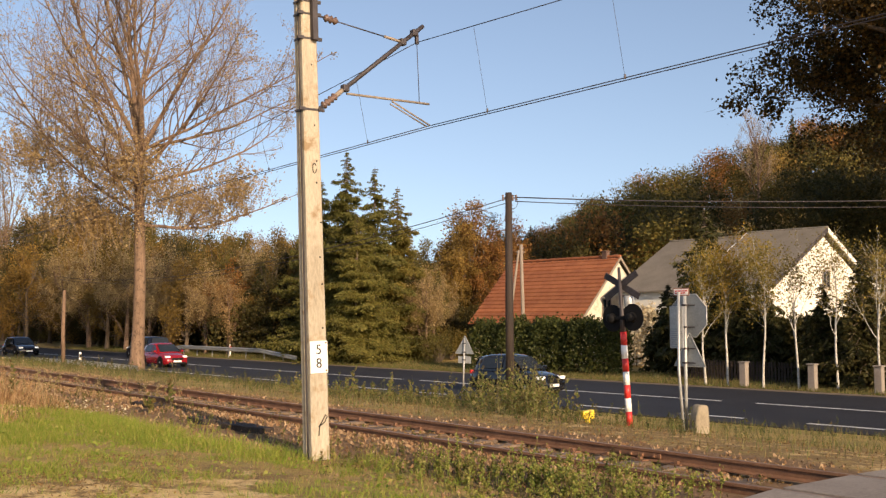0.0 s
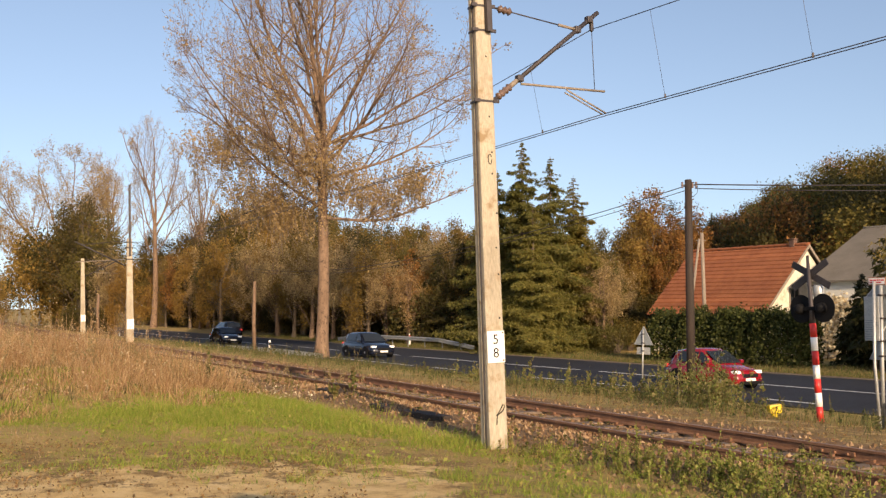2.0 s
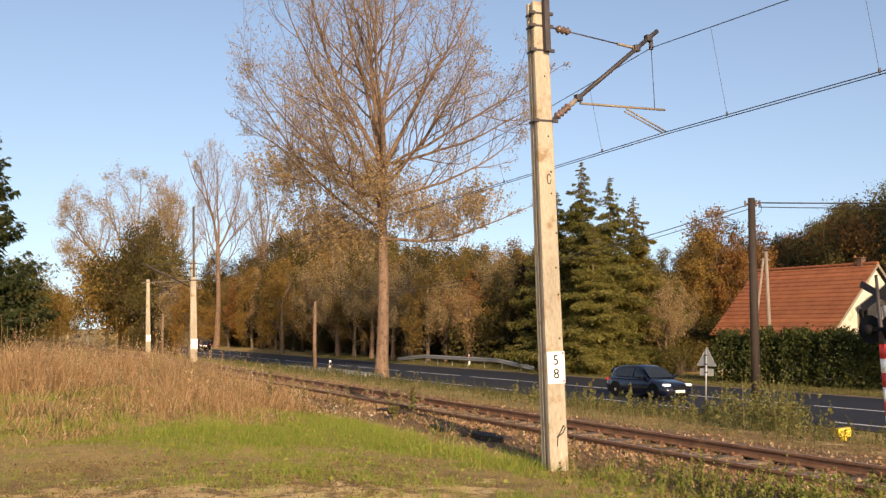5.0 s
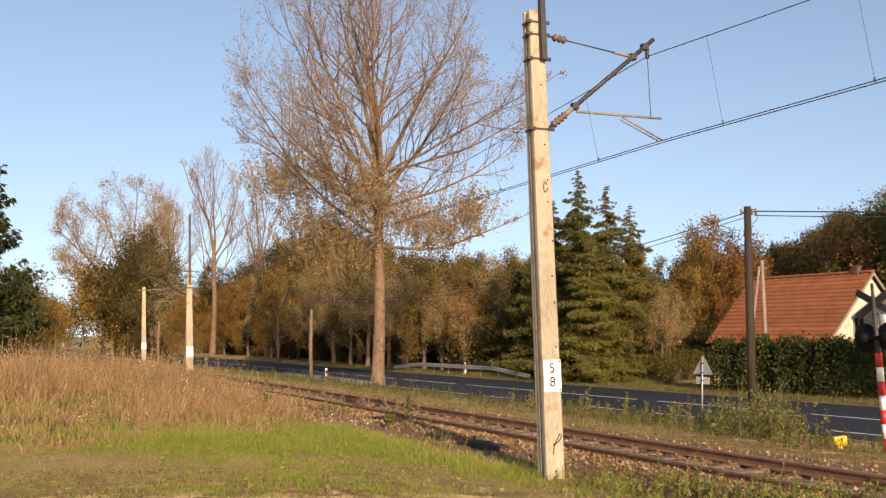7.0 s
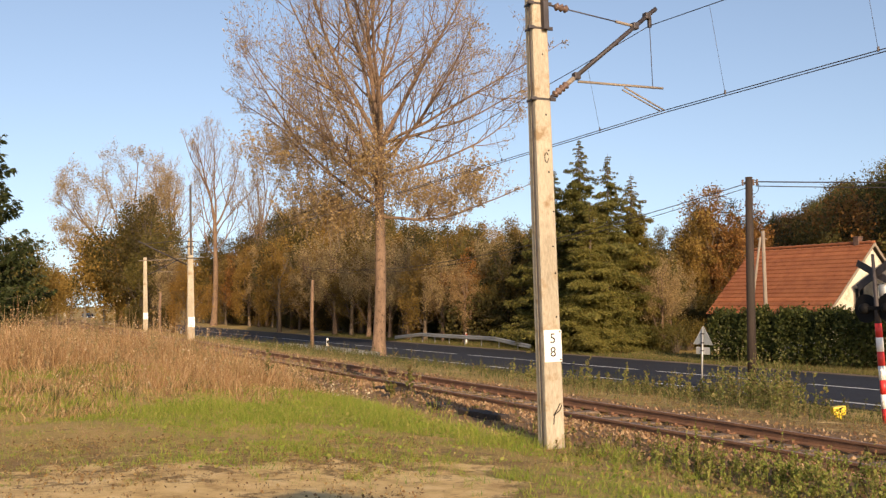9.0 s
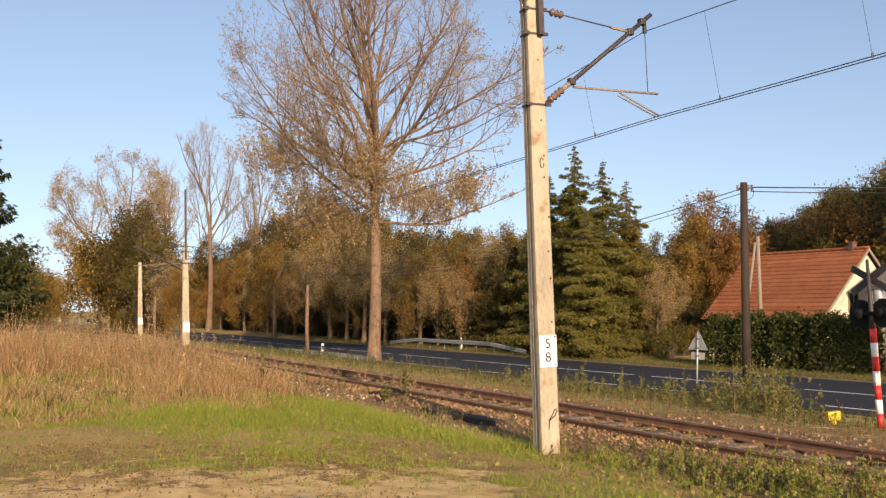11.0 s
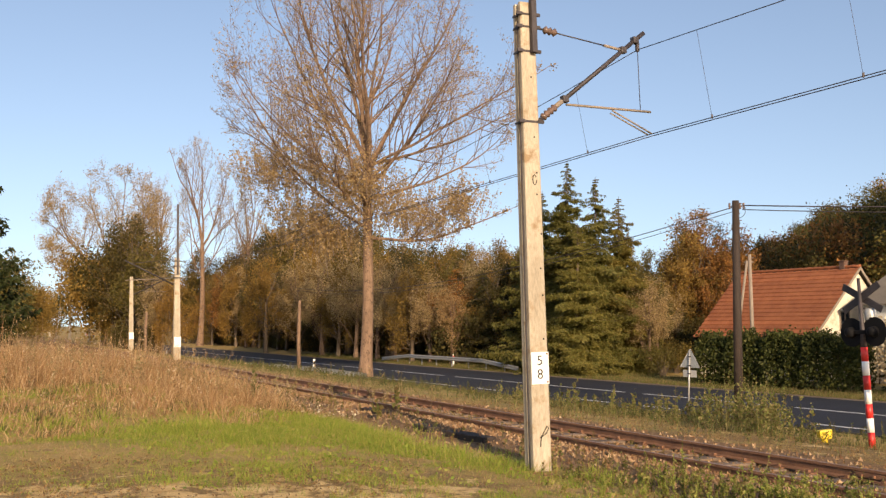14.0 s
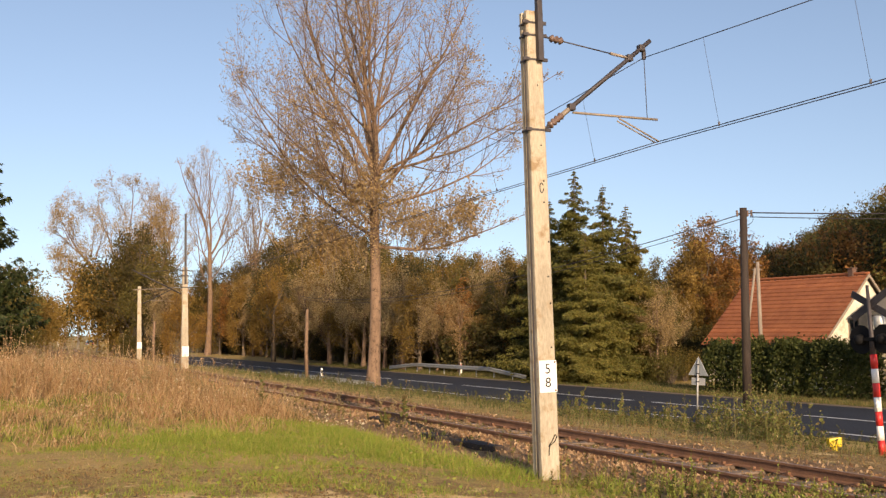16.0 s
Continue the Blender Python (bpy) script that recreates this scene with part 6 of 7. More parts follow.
def build_car(name, paint, L0, W, H, label, suv=False):
    """Front towards local +x. Hull, cabin, glass, lamps, wheels."""
    root = put(name, None, label=label, category="car")
    h = W / 2
    belt = H * 0.60
    gc = 0.20 if suv else 0.16
    nose = 0.66 if suv else 0.60

    def ring(x, zb, zt, w):
        return [(x, -w * 0.90, zb), (x, -w, zb + 0.12), (x, -w, (zb + zt) * 0.52), (x, -w * 0.97, zt - 0.10), (x, -w * 0.86, zt - 0.01), (x, -w * 0.4, zt + 0.025), (x, 0, zt + 0.035), (x, w * 0.4, zt + 0.025), (x, w * 0.86, zt - 0.01), (x, w * 0.97, zt - 0.10), (x, w, (zb + zt) * 0.52), (x, w, zb + 0.12), (x, w * 0.90, zb)]
    x0, x1 = -L0 / 2, L0 / 2
    hull = loft([ring(x0, gc + 0.14, belt * 0.80, h * 0.86), ring(x0 + 0.08, gc + 0.02, belt * 0.96, h * 0.93), ring(x0 + 0.5, gc, belt, h * 0.985), ring(-0.3, gc, belt, h), ring(L0 * 0.18, gc, belt * 0.99, h),
                 ring(L0 * 0.33, gc, belt * 0.93, h * 0.985), ring(x1 - 0.35, gc, belt * 0.84, h * 0.94), ring(x1 - 0.10, gc + 0.02, belt * 0.74, h * 0.86), ring(x1, gc + 0.10, belt * 0.58, h * 0.76)], paint, "hull", root)

    def cab(x, zt, w0, w1):
        return [(x, -w0, belt - 0.05), (x, -(w0 * 0.45 + w1 * 0.55), (belt + zt) / 2), (x, -w1, zt - 0.07), (x, -w1 * 0.8, zt - 0.01), (x, 0, zt + 0.015), (x, w1 * 0.8, zt - 0.01), (x, w1, zt - 0.07), (x, (w0 * 0.45 + w1 * 0.55), (belt + zt) / 2), (x, w0, belt - 0.05)]
    rear = x0 + (0.10 if suv else 0.18)
    fr = L0 * 0.22
    loft([cab(rear, belt + 0.05, h * 0.86, h * 0.80), cab(rear + 0.28, H * 0.93, h * 0.92, h * 0.72), cab(rear + 0.8, H * 0.99, h * 0.95, h * 0.73), cab(-0.1, H, h * 0.96, h * 0.74), cab(fr - 0.75, H * 0.965, h * 0.95, h * 0.72), cab(fr, belt + 0.02, h * 0.90, h * 0.80)], paint, "cabin", root)
    # glass, a little proud of the shell
    def pane(nm, pts):
        b = bmesh.new()
        vs = [b.verts.new(p) for p in pts]
        b.faces.new(vs)
        r = bmesh.ops.extrude_face_region(b, geom=b.faces[:])
        for v in r["geom"]:
            if isinstance(v, bmesh.types.BMVert):
                v.co += Vector((0, 0, 0.004))
        bmesh.ops.recalc_face_normals(b, faces=b.faces)
        part(nm, b, M["glass"], root, "dark window glass")
    zt, zb = H * 0.93, belt + 0.06
    pane("windscreen", [(fr + 0.02, -h * 0.80, zb), (fr + 0.02, h * 0.80, zb), (fr - 0.62, h * 0.66, zt + 0.02), (fr - 0.62, -h * 0.66, zt + 0.02)])
    pane("rear_window", [(rear - 0.03, -h * 0.76, zb + 0.10), (rear - 0.03, h * 0.76, zb + 0.10), (rear + 0.20, h * 0.64, zt), (rear + 0.20, -h * 0.64, zt)])
    for s in (-1, 1):
        yb, yt = s * h * 0.975, s * h * 0.775
        for a, b2, c, d in ((fr - 0.12, -0.02, -0.02, fr - 0.72), (-0.10, rear + 0.55, rear + 0.62, -0.10)):
            pane("side_window", [(a, yb, zb), (b2, yb, zb), (c, yt, zt - 0.02), (d, yt, zt - 0.02)])
        b = bmesh.new()
        box(b, (fr - 0.30, s * (h + 0.08) - 0.09, belt + 0.02), (fr - 0.16, s * (h + 0.08) + 0.09, belt + 0.16), 0.03)
        part("mirror", b, paint, root)
        b = bmesh.new()
        box(b, (x1 - 0.30, s * h * 0.68 - 0.16, belt * 0.66), (x1 - 0.055, s * h * 0.68 + 0.14, belt * 0.80), 0.04)
        part("headlight", b, M["lamp"], root, "lit pale headlight")
        b = bmesh.new()
        box(b, (x0 + 0.02, s * h * 0.80 - 0.10, belt * 0.78), (x0 + 0.14, s * h * 0.80 + 0.08, belt * 0.95), 0.03)
        part("tail_lamp", b, M["red"], root, "red tail lamp")
        for wx in (x1 - L0 * 0.19, x0 + L0 * 0.19):
            r = 0.34 if suv else 0.30
            b = bmesh.new()
            bmesh.ops.create_cone(b, cap_ends=True, segments=24, radius1=r + 0.06, radius2=r + 0.06, depth=0.02, matrix=Matrix.Translation((wx, s * (h - 0.003), r + 0.02)) @ pose(0, 0, 0, 90))
            part("wheel_arch", b, M["black"], root)
            wh = put("wheel", None, root, pose(wx, s * (h - 0.10), r))
            prof = [(-0.10, r * 0.62), (-0.10, r * 0.93), (-0.075, r), (0.075, r), (0.10, r * 0.93), (0.10, r * 0.62)]
            v, f = [], []
            n = 24
            for i in range(n):
                w = 2 * math.pi * i / n
                v += [(math.cos(w) * q, yy, math.sin(w) * q) for yy, q in prof]
            for i in range(n):
                for j in range(5):
                    f.append((i * 6 + j, i * 6 + j + 1, ((i + 1) % n) * 6 + j + 1, ((i + 1) % n) * 6 + j))
            put("tyre", mesh_of("tyre", v, f, M["rubber"], True), wh)
            b = bmesh.new()
            bmesh.ops.create_cone(b, cap_ends=True, segments=20, radius1=r * 0.30, radius2=r * 0.22, depth=0.06, matrix=Matrix.Translation((0, s * 0.08, 0)) @ pose(0, 0, 0, 90 if s < 0 else -90))
            for i in range(5):
                w = 2 * math.pi * i / 5
                box(b, (-0.03, s * 0.085 - 0.015, 0), (0.03, s * 0.085 + 0.015, r * 0.64), 0.0, pose(0, 0, 0, 0, math.degrees(w), 0))
            part("rim", b, M["rim"], wh, "alloy rim")
    b = bmesh.new()
    box(b, (x1 - 0.12, -h * 0.48, belt * 0.50), (x1 + 0.015, h * 0.48, belt * 0.66), 0.03)
    part("grille", b, M["black"], root, "black grille")
    b = bmesh.new()
    box(b, (x1 - 0.20, -h * 0.70, gc + 0.03), (x1 + 0.01, h * 0.70, gc + 0.16), 0.03)
    part("lower_bumper", b, M["black"], root)
    for x in (x1 + 0.012, x0 - 0.01):
        b = bmesh.new()
        z = belt * 0.42 if x > 0 else belt * 0.66
        box(b, (x - 0.008, -0.26, z - 0.055), (x + 0.012, 0.26, z + 0.055), 0.004)
        part("number_plate", b, M["white"], root, "plain white number plate")
    return root


M["lamp"] = plain("headlight_glass", (0.95, 0.93, 0.85), 0.15, 0.0, 0.3)


def car_paint(name, col, metal=0.2):
    m, nt, b = node_mat(name)
    b.inputs["Base Color"].default_value = (*col, 1)
    b.inputs["Metallic"].default_value, b.inputs["Roughness"].default_value = metal, 0.30
    b.inputs["Coat Weight"].default_value = 0.7
    b.inputs["Coat Roughness"].default_value = 0.03
    f = noise_of(nt, 3, 5)
    nt.links.new(ramp_of(nt, f, [(0.3, (0.16,) * 3), (0.7, (0.26,) * 3)]), b.inputs["Roughness"])
    return m


P_BLACK = car_paint("black_car_paint", (0.006, 0.0065, 0.009), 0.0)
P_BLUE = car_paint("dark_blue_car_paint", (0.006, 0.009, 0.020), 0.0)
P_RED = car_paint("red_car_paint", (0.24, 0.008, 0.014), 0.0)
P_GREY = car_paint("dark_grey_car_paint", (0.03, 0.032, 0.035), 0.5)
compact_car = build_car("black_hatchback", P_BLACK, 3.95, 1.70, 1.54, "black compact hatchback driving along the main road")
red_car = build_car("red_hatchback", P_RED, 3.62, 1.66, 1.46, "small red hatchback with lit headlights on the road")
blue_car = build_car("dark_blue_car", P_BLUE, 4.2, 1.80, 1.50, "dark blue hatchback with lit headlights on the road")
next_car = build_car("dark_blue_saloon", P_BLUE, 4.05, 1.70, 1.40, "dark blue saloon following along the road")
away_car = build_car("black_people_carrier", P_BLACK, 4.5, 1.84, 1.68, "black people carrier driving away along the road", True)
late_car = build_car("dark_saloon", P_GREY, 4.4, 1.78, 1.46, "dark saloon approaching far along the road")
last_car = build_car("dark_hatchback", P_BLACK, 4.2, 1.76, 1.50, "dark hatchback far along the road")


# ---- grass and weeds ----
def blades(rs, xy, h, w, lean=0.35, curl=0.0):
    """One slim leaning blade for each place."""
    n = len(xy)
    z = land(xy[:, 0], xy[:, 1]) - 0.02
    a = rs.uniform(0, 6.283, n)
    d = np.stack([np.cos(a), np.sin(a), 0 * a], -1)
    hh = np.broadcast_to(np.asarray(h, float), (n,))
    ww = np.broadcast_to(np.asarray(w, float), (n,))
    base = np.concatenate([xy, z[:, None]], 1)
    b = rs.uniform(0, 6.283, n)
    l = np.abs(rs.normal(0, lean, n))
    tip = base + np.stack([np.cos(b) * l * hh, np.sin(b) * l * hh, hh * np.sqrt(np.clip(1 - 0.4 * l * l, 0.2, 1))], -1)
    return np.stack([base - d * ww[:, None] / 2, base + d * ww[:, None] / 2, tip], 1)


def polar(rs, n, a0, a1, d0, d1, power=0.5):
    az = np.radians(rs.uniform(a0, a1, n))
    d = d0 + (d1 - d0) * rs.uniform(0, 1, n) ** power
    return np.stack([-np.sin(az) * d, np.cos(az) * d], -1)


def rail_coords(xy):
    return 0.780 * xy[:, 0] + 0.626 * xy[:, 1] - TRACK, -0.626 * xy[:, 0] + 0.780 * xy[:, 1]


def weed_plants(rs, xy, h, leaf, n_leaf):
    """Branching weeds: a stalk, side shoots off it, and small leaves thickest about the middle."""
    n = len(xy)
    z = land(xy[:, 0], xy[:, 1])
    hh = np.broadcast_to(np.asarray(h, float), (n,)) * rs.uniform(0.6, 1.2, n)
    lean = rs.normal(0, 0.14, (n, 2))
    base = np.concatenate([xy, z[:, None] - 0.02], 1)
    top = base + np.concatenate([lean * hh[:, None], hh[:, None]], 1)

    def sticks(p, q, w):
        a = rs.uniform(0, 6.283, len(p))
        d = np.stack([np.cos(a), np.sin(a), 0 * a], -1) * w
        return np.stack([p - d, p + d, q + d * 0.3, q - d * 0.3], 1)
    out = [sticks(base, top, 0.006)]
    shoots = 5
    for k in range(shoots):
        t = rs.uniform(0.2, 0.85, n)[:, None]
        p = base + (top - base) * t
        a = rs.uniform(0, 6.283, n)
        r = (hh * rs.uniform(0.10, 0.28, n))[:, None] * (1.15 - t)
        q = p + np.stack([np.cos(a), np.sin(a), rs.uniform(0.5, 1.3, n)], -1) * r
        out.append(sticks(p, q, 0.003))
        for j in range(max(1, n_leaf // (shoots + 2))):
            u = rs.uniform(0.15, 1.05, n)[:, None]
            out.append(leaf_cards(rs, p + (q - p) * u, leaf, 1, 0.012))
    for k in range(max(1, 2 * n_leaf // (shoots + 2))):
        t = rs.uniform(0.08, 1.0, n)[:, None]
        out.append(leaf_cards(rs, base + (top - base) * t, leaf, 1, 0.02))
    return np.concatenate(out)


def tufts(rs, c, h, per, spread, w, lean):
    """Tufts: several blades about each centre, of like height, leaning outwards."""
    n = len(c)
    off = rs.normal(0, 1, (n, per, 2)) * np.broadcast_to(spread, (n,))[:, None, None]
    xy = (c[:, None] + off).reshape(-1, 2)
    z = np.repeat(land(c[:, 0], c[:, 1]), per) - 0.02
    hh = np.repeat(np.broadcast_to(h, (n,)), per) * rs.uniform(0.45, 1.1, n * per)
    sway = np.repeat(rs.normal(0, lean * 0.6, (n, 2)), per, 0) + rs.normal(0, lean, (n * per, 2)) + off.reshape(-1, 2) * 1.5
    base = np.concatenate([xy, z[:, None]], 1)
    tip = base + np.concatenate([sway * hh[:, None], hh[:, None] * np.clip(1 - 0.35 * (sway ** 2).sum(1), 0.35, 1)[:, None]], 1)
    a = rs.uniform(0, 6.283, n * per)
    d = np.stack([np.cos(a), np.sin(a), 0 * a], -1) * w / 2
    return np.stack([base - d, base + d, tip], 1)


def build_grass():
    rs = np.random.RandomState(12)
    # green lawn in tufts between the viewpoint and the track
    xy = polar(rs, 74000, -26, 41, 8.4, 25, 0.62)
    o, s = rail_coords(xy)
    dist = np.hypot(xy[:, 0], xy[:, 1])
    bare = step(13.6, 10.4, dist + 2.4 * (patches(xy, 2.3, 9.0) - 0.5)) * step(0.08, 0.22, -xy[:, 0] / xy[:, 1])
    p = patches(xy, 0.75)
    edge = np.where(s < 11.5, step(-1.7 - 0.6 * patches(xy, 1.1, 4.0), -2.7, o), step(-2.4 - 0.6 * patches(xy, 1.1, 4.0), -3.4, o)) * (1 - 0.6 * step(17, 24, s) * step(-6.0, -3.0, o))
    keep = (rs.rand(len(xy)) < edge * (1 - 0.95 * bare) * (0.05 + 0.95 * (0.6 * p + 0.55 * patches(xy, 2.6, 3.0)) ** 2)) & ~((s > -1) & (s < 6.1) & (o > -2.8))
    xy, p, o = xy[keep], p[keep], o[keep]
    h = (0.05 + 0.11 * p * rs.uniform(0.3, 1.2, len(xy))) * (1 + 0.7 * step(-5.0, -3.2, o))
    put("lawn", soup("lawn", tufts(rs, xy, h, 15, 0.045, 0.011, 0.5), L["grass"]), label="tufty green grass with worn patches", category="grass", kind="stuff")
    # dry thatch
    xy = polar(rs, 52000, -26, 41, 8.4, 26, 0.6)
    o, s = rail_coords(xy)
    dist = np.hypot(xy[:, 0], xy[:, 1])
    worn = step(8.8, 10.5, dist) * step(14.5, 12.5, dist) * patches(xy, 1.8, 9.0)
    keep = (rs.rand(len(xy)) < step(-1.8, -3.0, o) * np.maximum(worn, (0.10 + 0.9 * (1 - patches(xy, 0.75)) ** 1.3) * step(9.3, 11.5, dist))) & ~((s > -1) & (s < 6.3) & (o > -2.8))
    xy = xy[keep]
    put("dry_thatch", soup("dry_thatch", tufts(rs, xy, rs.uniform(0.02, 0.10, len(xy)), 9, 0.06, 0.010, 1.1), L["straw"]), label="dry straw-coloured thatch in the lawn", category="grass", kind="stuff")
    # broad-leaved herbs in the lawn
    xy = polar(rs, 320, -24, 30, 8.8, 17, 0.6)
    o, s = rail_coords(xy)
    bare = step(12.6, 9.8, np.hypot(xy[:, 0], xy[:, 1])) * step(0.08, 0.22, -xy[:, 0] / xy[:, 1])
    xy = xy[(o < -2.8) & (rs.rand(len(xy)) > bare) & ~((s > -1) & (s < 6.3) & (o > -2.8))]
    P = np.concatenate([xy, (land(xy[:, 0], xy[:, 1]) + 0.05)[:, None]], 1)
    put("lawn_herbs", soup("lawn_herbs", leaf_cards(rs, P, 0.05, 8, 0.06, 0.5), L["grass"]), label="low broad-leaved green herbs in the lawn", category="herbs", kind="stuff")
    # tall dry grass on the bank, in ragged tufts
    xy = polar(rs, 21000, 16, 43, 14.6, 48, 0.75)
    o, s = rail_coords(xy)
    az = np.degrees(np.arctan2(-xy[:, 0], xy[:, 1]))
    dist = np.hypot(xy[:, 0], xy[:, 1])
    front = 15.6 + 3.0 * patches(xy, 0.4, 2.0) + 5.0 * step(25, 18, az)
    m = step(-1.5, 6.0, dist - front) * step(-2.6, -4.4, o)
    keep = rs.rand(len(xy)) < np.sqrt(m) * (0.10 + 1.0 * patches(xy, 1.0, 5.0) ** 1.6)
    xy, m = xy[keep], m[keep]
    h = (0.16 + 0.78 * m * rs.uniform(0.35, 1.15, len(xy))) * (0.30 + 1.0 * patches(xy, 1.1, 1.0))
    put("tall_dry_grass", soup("tall_dry_grass", tufts(rs, xy, h, 15, 0.11, 0.015, 0.40), L["straw"]), label="tall dry brown grass and weeds on the bank", category="grass", kind="stuff")
    crest = rs.normal(0, 1, (420, 2)) * (4.0, 2.6) + (-14.2, 22.5)
    put("crest_weeds", soup("crest_weeds", weed_plants(rs, crest, rs.uniform(0.45, 1.0, len(crest)), 0.045, 42), L["drybush"]), label="bushy grey-brown weeds along the top of the bank", category="weeds", kind="stuff")
    some = rs.rand(len(xy)) < 0.24
    put("bank_weeds", soup("bank_weeds", weed_plants(rs, xy[some], h[some] * 1.3, 0.045, 14), L["straw"]), label="withered brown weeds standing in the dry grass", category="weeds", kind="stuff")
    pick = rs.rand(len(xy)) < 0.22
    heads, hz = xy[pick], h[pick]
    P = np.concatenate([heads, (land(heads[:, 0], heads[:, 1]) + hz * rs.uniform(0.8, 1.15, len(heads)))[:, None]], 1)
    put("seed_heads", soup("seed_heads", leaf_cards(rs, P, 0.035, 4, 0.06), L["flower"]), label="pale seed heads above the dry grass", category="weeds", kind="stuff")
    g = xy[rs.rand(len(xy)) < 0.22]
    put("green_undergrowth", soup("green_undergrowth", tufts(rs, g + rs.normal(0, 0.3, g.shape), rs.uniform(0.15, 0.40, len(g)), 9, 0.09, 0.018, 0.4), L["weed"]), label="greenish undergrowth among the dry grass", category="grass", kind="stuff")
    # rough verge between the track and the road
    n = 120000
    s = rs.uniform(-14, 75, n) ** 1.0
    o = rs.uniform(1.9, 27, n)
    xy = np.stack([U.x * s + N.x * (TRACK + o), U.y * s + N.y * (TRACK + o)], -1)
    d = (xy[:, 1] - road_y(xy[:, 0])) / 1.49
    lane = (s > -3.4 - 3.2 * step(8, 20, o)) & (s < 6.4 + 3.4 * step(8, 20, o))
    keep = (d < -6.9) & ~lane & (rs.rand(n) < step(1.9, 3.2, o) * (0.25 + 0.75 * patches(xy, 0.7, 3.0)) * (1 - 0.75 * step(24, 12, s) * step(7.0, 4.0, o)))
    xy = xy[keep]
    p = patches(xy, 0.5, 7.0)
    h = 0.10 + 0.30 * p * rs.rand(len(xy))
    kind = rs.rand(len(xy)) < 0.16 + 0.3 * p
    put("verge_grass", soup("verge_grass", blades(rs, xy[kind], h[kind], 0.016, 0.4), L["freshweed"]), label="rough green grass between the track and the road", category="grass", kind="stuff")
    put("verge_dry_grass", soup("verge_dry_grass", blades(rs, xy[~kind], h[~kind] * 1.15, 0.016, 0.4), L["weed"]), label="yellowing rough grass between the track and the road", category="grass", kind="stuff")
    # weeds in the verge, thickest near the dark pole
    n = 2400
    s = rs.uniform(-2, 62, n)
    o = 3.4 + np.abs(rs.normal(0, 5, n))
    xy = np.stack([U.x * s + N.x * (TRACK + o), U.y * s + N.y * (TRACK + o)], -1)
    d = (xy[:, 1] - road_y(xy[:, 0])) / 1.49
    keep = (d < -7.3) & ~((s < 11) & (o > 2)) & (rs.rand(n) < 0.15 + 1.1 * patches(xy, 1.3, 2.0) ** 2)
    xy = xy[keep]
    put("verge_weeds", soup("verge_weeds", weed_plants(rs, xy, rs.uniform(0.2, 0.6, len(xy)), 0.045, 26), L["weed"]), label="tall straggly weeds along the roadside verge", category="weeds", kind="stuff")
    c = np.concatenate([rs.normal(0, 1, (95, 2)) * (0.55, 1.2) + (1.8, 23.8), rs.normal(0, 1, (60, 2)) * (1.3, 1.6) + (0.4, 27.0), rs.normal(0, 1, (45, 2)) * (1.0, 1.0) + (-2.4, 27.5)])
    tall = np.concatenate([rs.uniform(0.45, 1.45, 95), rs.uniform(0.4, 0.9, 60), rs.uniform(0.4, 0.8, 45)])
    put("weed_clump", soup("weed_clump", weed_plants(rs, c, tall, 0.055, 90), L["freshweed"]), label="dense clump of tall green weeds near the dark pole", category="weeds", kind="stuff")
    # weeds on the near side of the track and one tall seedling
    n = 520
    s = rs.uniform(6.5, 26, n)
    o = -1.75 - np.abs(rs.normal(0, 0.55, n))
    xy = np.stack([U.x * s + N.x * (TRACK + o), U.y * s + N.y * (TRACK + o)], -1)
    xy = xy[rs.rand(n) < 0.25 + 0.75 * step(14, 9, s)]
    put("track_weeds", soup("track_weeds", weed_plants(rs, xy, rs.uniform(0.12, 0.36, len(xy)), 0.04, 18), L["weed"]), label="low weeds at the edge of the ballast", category="weeds", kind="stuff")
    # thick weeds on the near bank of the track by the crossing
    n = 300
    s = rs.uniform(6.2, 10.0, n)
    o = rs.normal(-2.3, 0.5, n)
    xy = np.stack([U.x * s + N.x * (TRACK + o), U.y * s + N.y * (TRACK + o)], -1)
    xy = xy[(o < -1.3) & (rs.rand(n) < 0.25 + patches(xy, 1.6, 4.0) ** 2)]
    put("bank_weeds", soup("bank_weeds", weed_plants(rs, xy, rs.uniform(0.14, 0.55, len(xy)), 0.034, 60), L["bankweed"]), label="thick green weeds on the near bank of the track", category="weeds", kind="stuff")
    n = 330
    s = rs.uniform(6.8, 40, n)
    o = rs.uniform(-1.1, 1.3, n)
    xy = np.stack([U.x * s + N.x * (TRACK + o), U.y * s + N.y * (TRACK + o)], -1)
    put("sleeper_weeds", soup("sleeper_weeds", weed_plants(rs, xy, rs.uniform(0.06, 0.20, n), 0.035, 10), L["weed"]), label="small yellow-green weeds between the rails", category="weeds", kind="stuff")
    one = np.array([az_point(23.2, 21.5), az_point(16.2, 20.5), az_point(15.3, 21.0)])
    put("tall_seedling", soup("tall_seedling", weed_plants(rs, np.repeat(one, 2, 0) + rs.normal(0, 0.03, (6, 2)), np.array([0.95, 0.9, 0.65, 0.6, 0.7, 0.65]), 0.10, 30), L["weed"]), label="lone tall yellow-green weeds beside the track", category="weeds", kind="stuff")
    fl = np.array([az_point(a, d) for a, d in ((19.6, 20.6), (19.0, 20.2), (19.9, 20.0), (17.5, 20.5), (26.5, 22), (25.0, 24), (23.9, 25.5), (22.5, 24))])
    fl = np.repeat(fl, 9, 0) + rs.normal(0, 0.14, (72, 2))
    P = np.concatenate([fl, (land(fl[:, 0], fl[:, 1]) + rs.uniform(0.06, 0.3, 72))[:, None]], 1)
    put("white_flowers", soup("white_flowers", leaf_cards(rs, P, 0.055, 3, 0.03, 0.6), L["flower"]), label="scattered pale flower heads beside the track", category="flowers", kind="stuff")
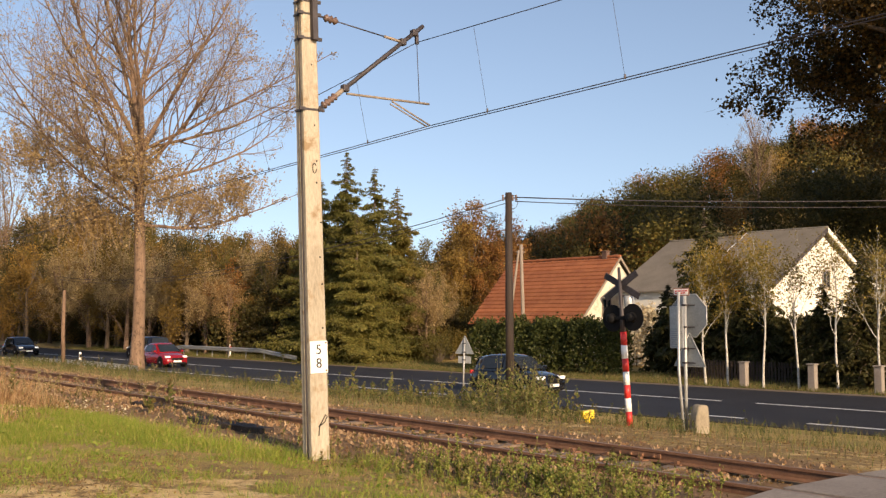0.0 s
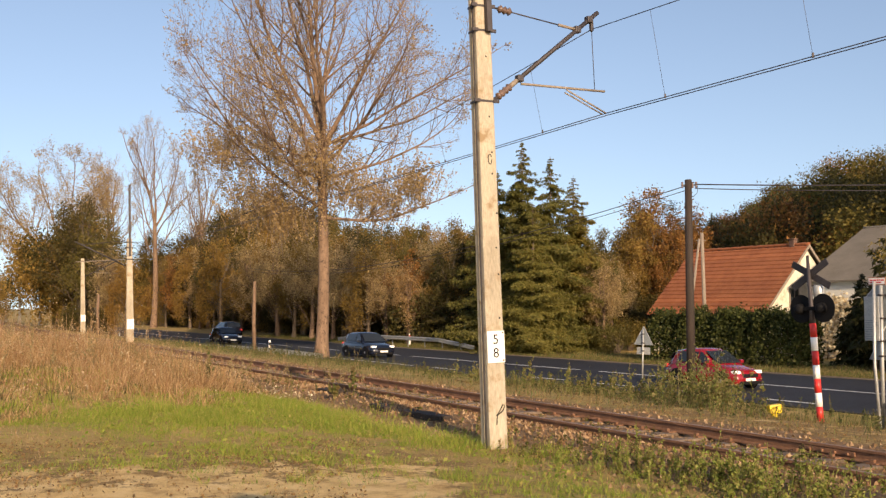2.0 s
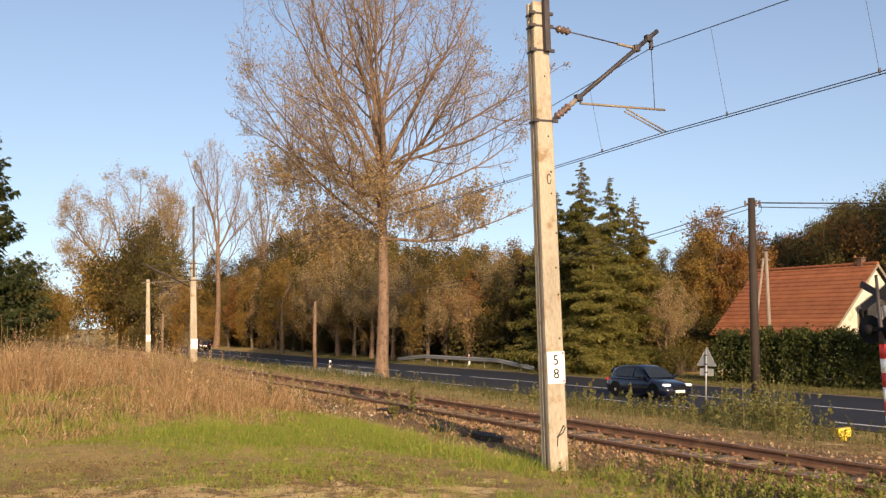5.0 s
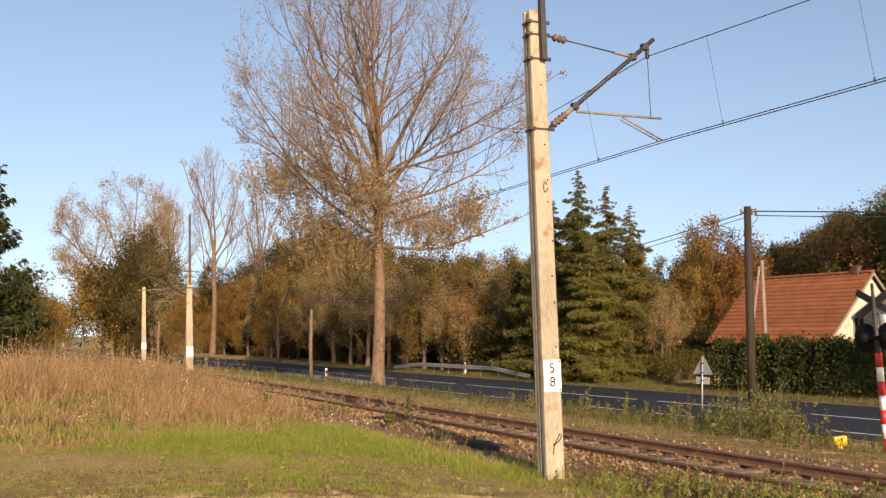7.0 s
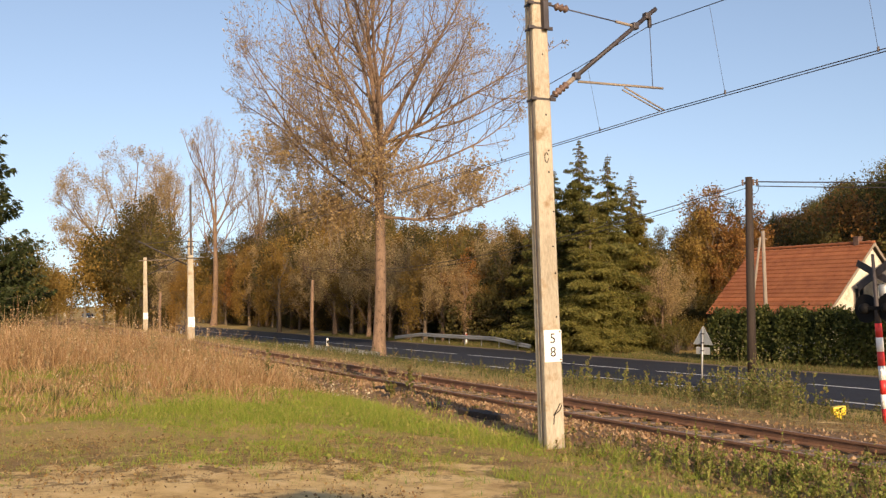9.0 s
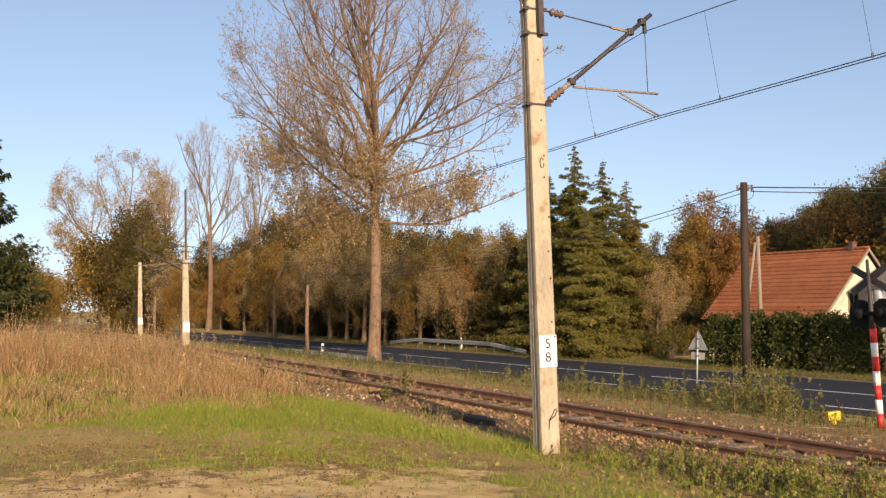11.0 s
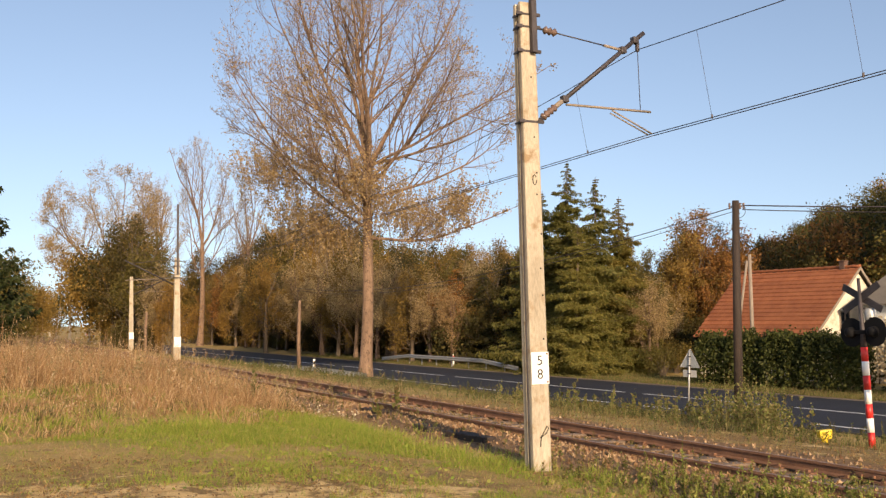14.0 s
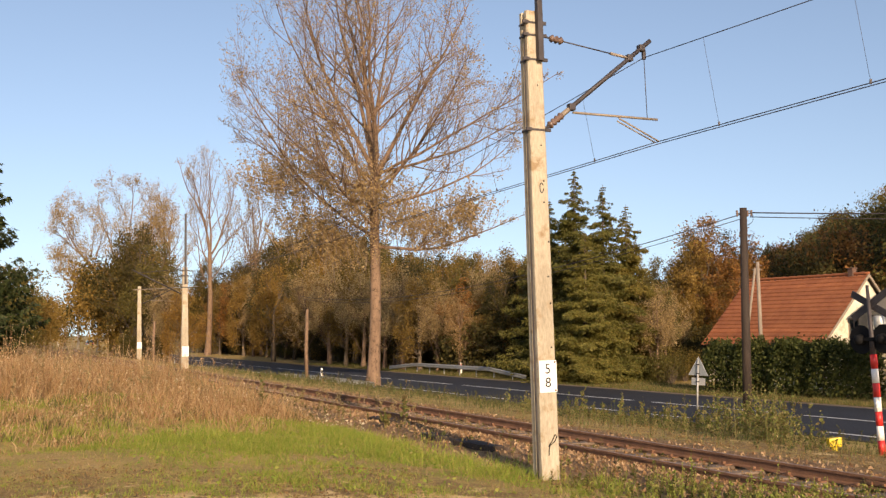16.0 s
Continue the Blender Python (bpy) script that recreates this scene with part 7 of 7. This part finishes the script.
    # bright long tufts at the foot of the dry grass
    c = np.concatenate([np.array(az_point(a, d)) + rs.normal(0, 1, (k, 2)) * r for a, d, k, r in ((26.6, 16.6, 60, 0.35), (22.5, 17.5, 40, 0.5), (17.0, 17.6, 70, 0.6), (13.0, 15.4, 80, 0.6), (9.5, 14.0, 60, 0.4), (31.5, 17.0, 40, 0.6))])
    put("long_green_grass", soup("long_green_grass", tufts(rs, c, rs.uniform(0.12, 0.30, len(c)), 16, 0.07, 0.012, 0.45), L["grass"]), label="bright green longer tufts of grass", category="grass", kind="stuff")
    # leaf litter on the bank beyond the track and in the meadow's foreground
    n = 16000
    s = rs.uniform(6.5, 26, n)
    o = rs.uniform(1.2, 8.5, n)
    xy = np.concatenate([np.stack([U.x * s + N.x * (TRACK + o), U.y * s + N.y * (TRACK + o)], -1), polar(rs, 5000, 14, 41, 8.4, 13.5, 0.7)])
    xy = xy[rs.rand(len(xy)) < 0.15 + patches(xy, 1.5, 6.0) ** 2]
    P = np.concatenate([xy, (land(xy[:, 0], xy[:, 1]) + 0.03)[:, None]], 1)
    put("leaf_litter", soup("leaf_litter", leaf_cards(rs, P, 0.034, 1, 0.012, 0.3, 4), L["fallen"]), label="brown leaf litter scattered over the ground", category="leaves", kind="stuff")
    # fallen leaves and pale stones
    n = 7000
    s = rs.uniform(5, 42, n)
    o = rs.normal(0.3, 1.7, n)
    xy = np.stack([U.x * s + N.x * (TRACK + o), U.y * s + N.y * (TRACK + o)], -1)
    P = np.concatenate([xy, (land(xy[:, 0], xy[:, 1]) + 0.035)[:, None]], 1)
    put("fallen_leaves", soup("fallen_leaves", leaf_cards(rs, P, 0.038, 1, 0.01, 0.0, 3), L["fallen"]), label="brown and yellow fallen leaves about the track", category="leaves", kind="stuff")
    # grass beyond the road
    n = 60000
    x = rs.uniform(-45, 24, n)
    d = 6.7 + 5.5 * rs.rand(n) ** 1.4
    xy = np.stack([x + d * 0.74, road_y(x) + d * 0.67], -1)
    put("far_verge_grass", soup("far_verge_grass", blades(rs, xy, rs.uniform(0.10, 0.28, n), 0.03, 0.4), L["weed"]), label="sunlit grass strip beyond the road", category="grass", kind="stuff")


build_grass()


def motions():
    def drive(car, s_of, o, back=False):
        rows = []
        for i in range(33):
            t = i * 0.5
            s = s_of(t)
            p = road(s, o, ROAD_Z + 0.012)
            rows.append((t, pose(p.x, p.y, p.z, 0, 0, road_turn(s) + (0 if back else 180))))
        walk(car, rows)

    def run(s0, v, a, t1=3.5):
        # gathers speed until t1, then holds it
        def s_of(t):
            u = min(t, t1)
            return s0 - v * u - a * u * u - (v + 2 * a * t1) * max(0.0, t - t1)
        return s_of
    drive(compact_car, lambda t: -7.3 - 18.2 * t, -2.6)
    drive(red_car, run(23.4, 12.4, 1.66, 2.5), -2.6)
    drive(blue_car, run(49.8, 13.3, 0.69, 4.0), -2.6)
    drive(next_car, run(71.2, 10.4, 0.8, 4.5), -2.6)
    drive(away_car, lambda t: 36.9 + 12.8 * t, 2.6, True)
    drive(late_car, lambda t: 100.0 + 13.0 * (16.0 - t), -2.6)
    drive(last_car, lambda t: 112.0 + 12.5 * (16.0 - t), -2.6)


motions()
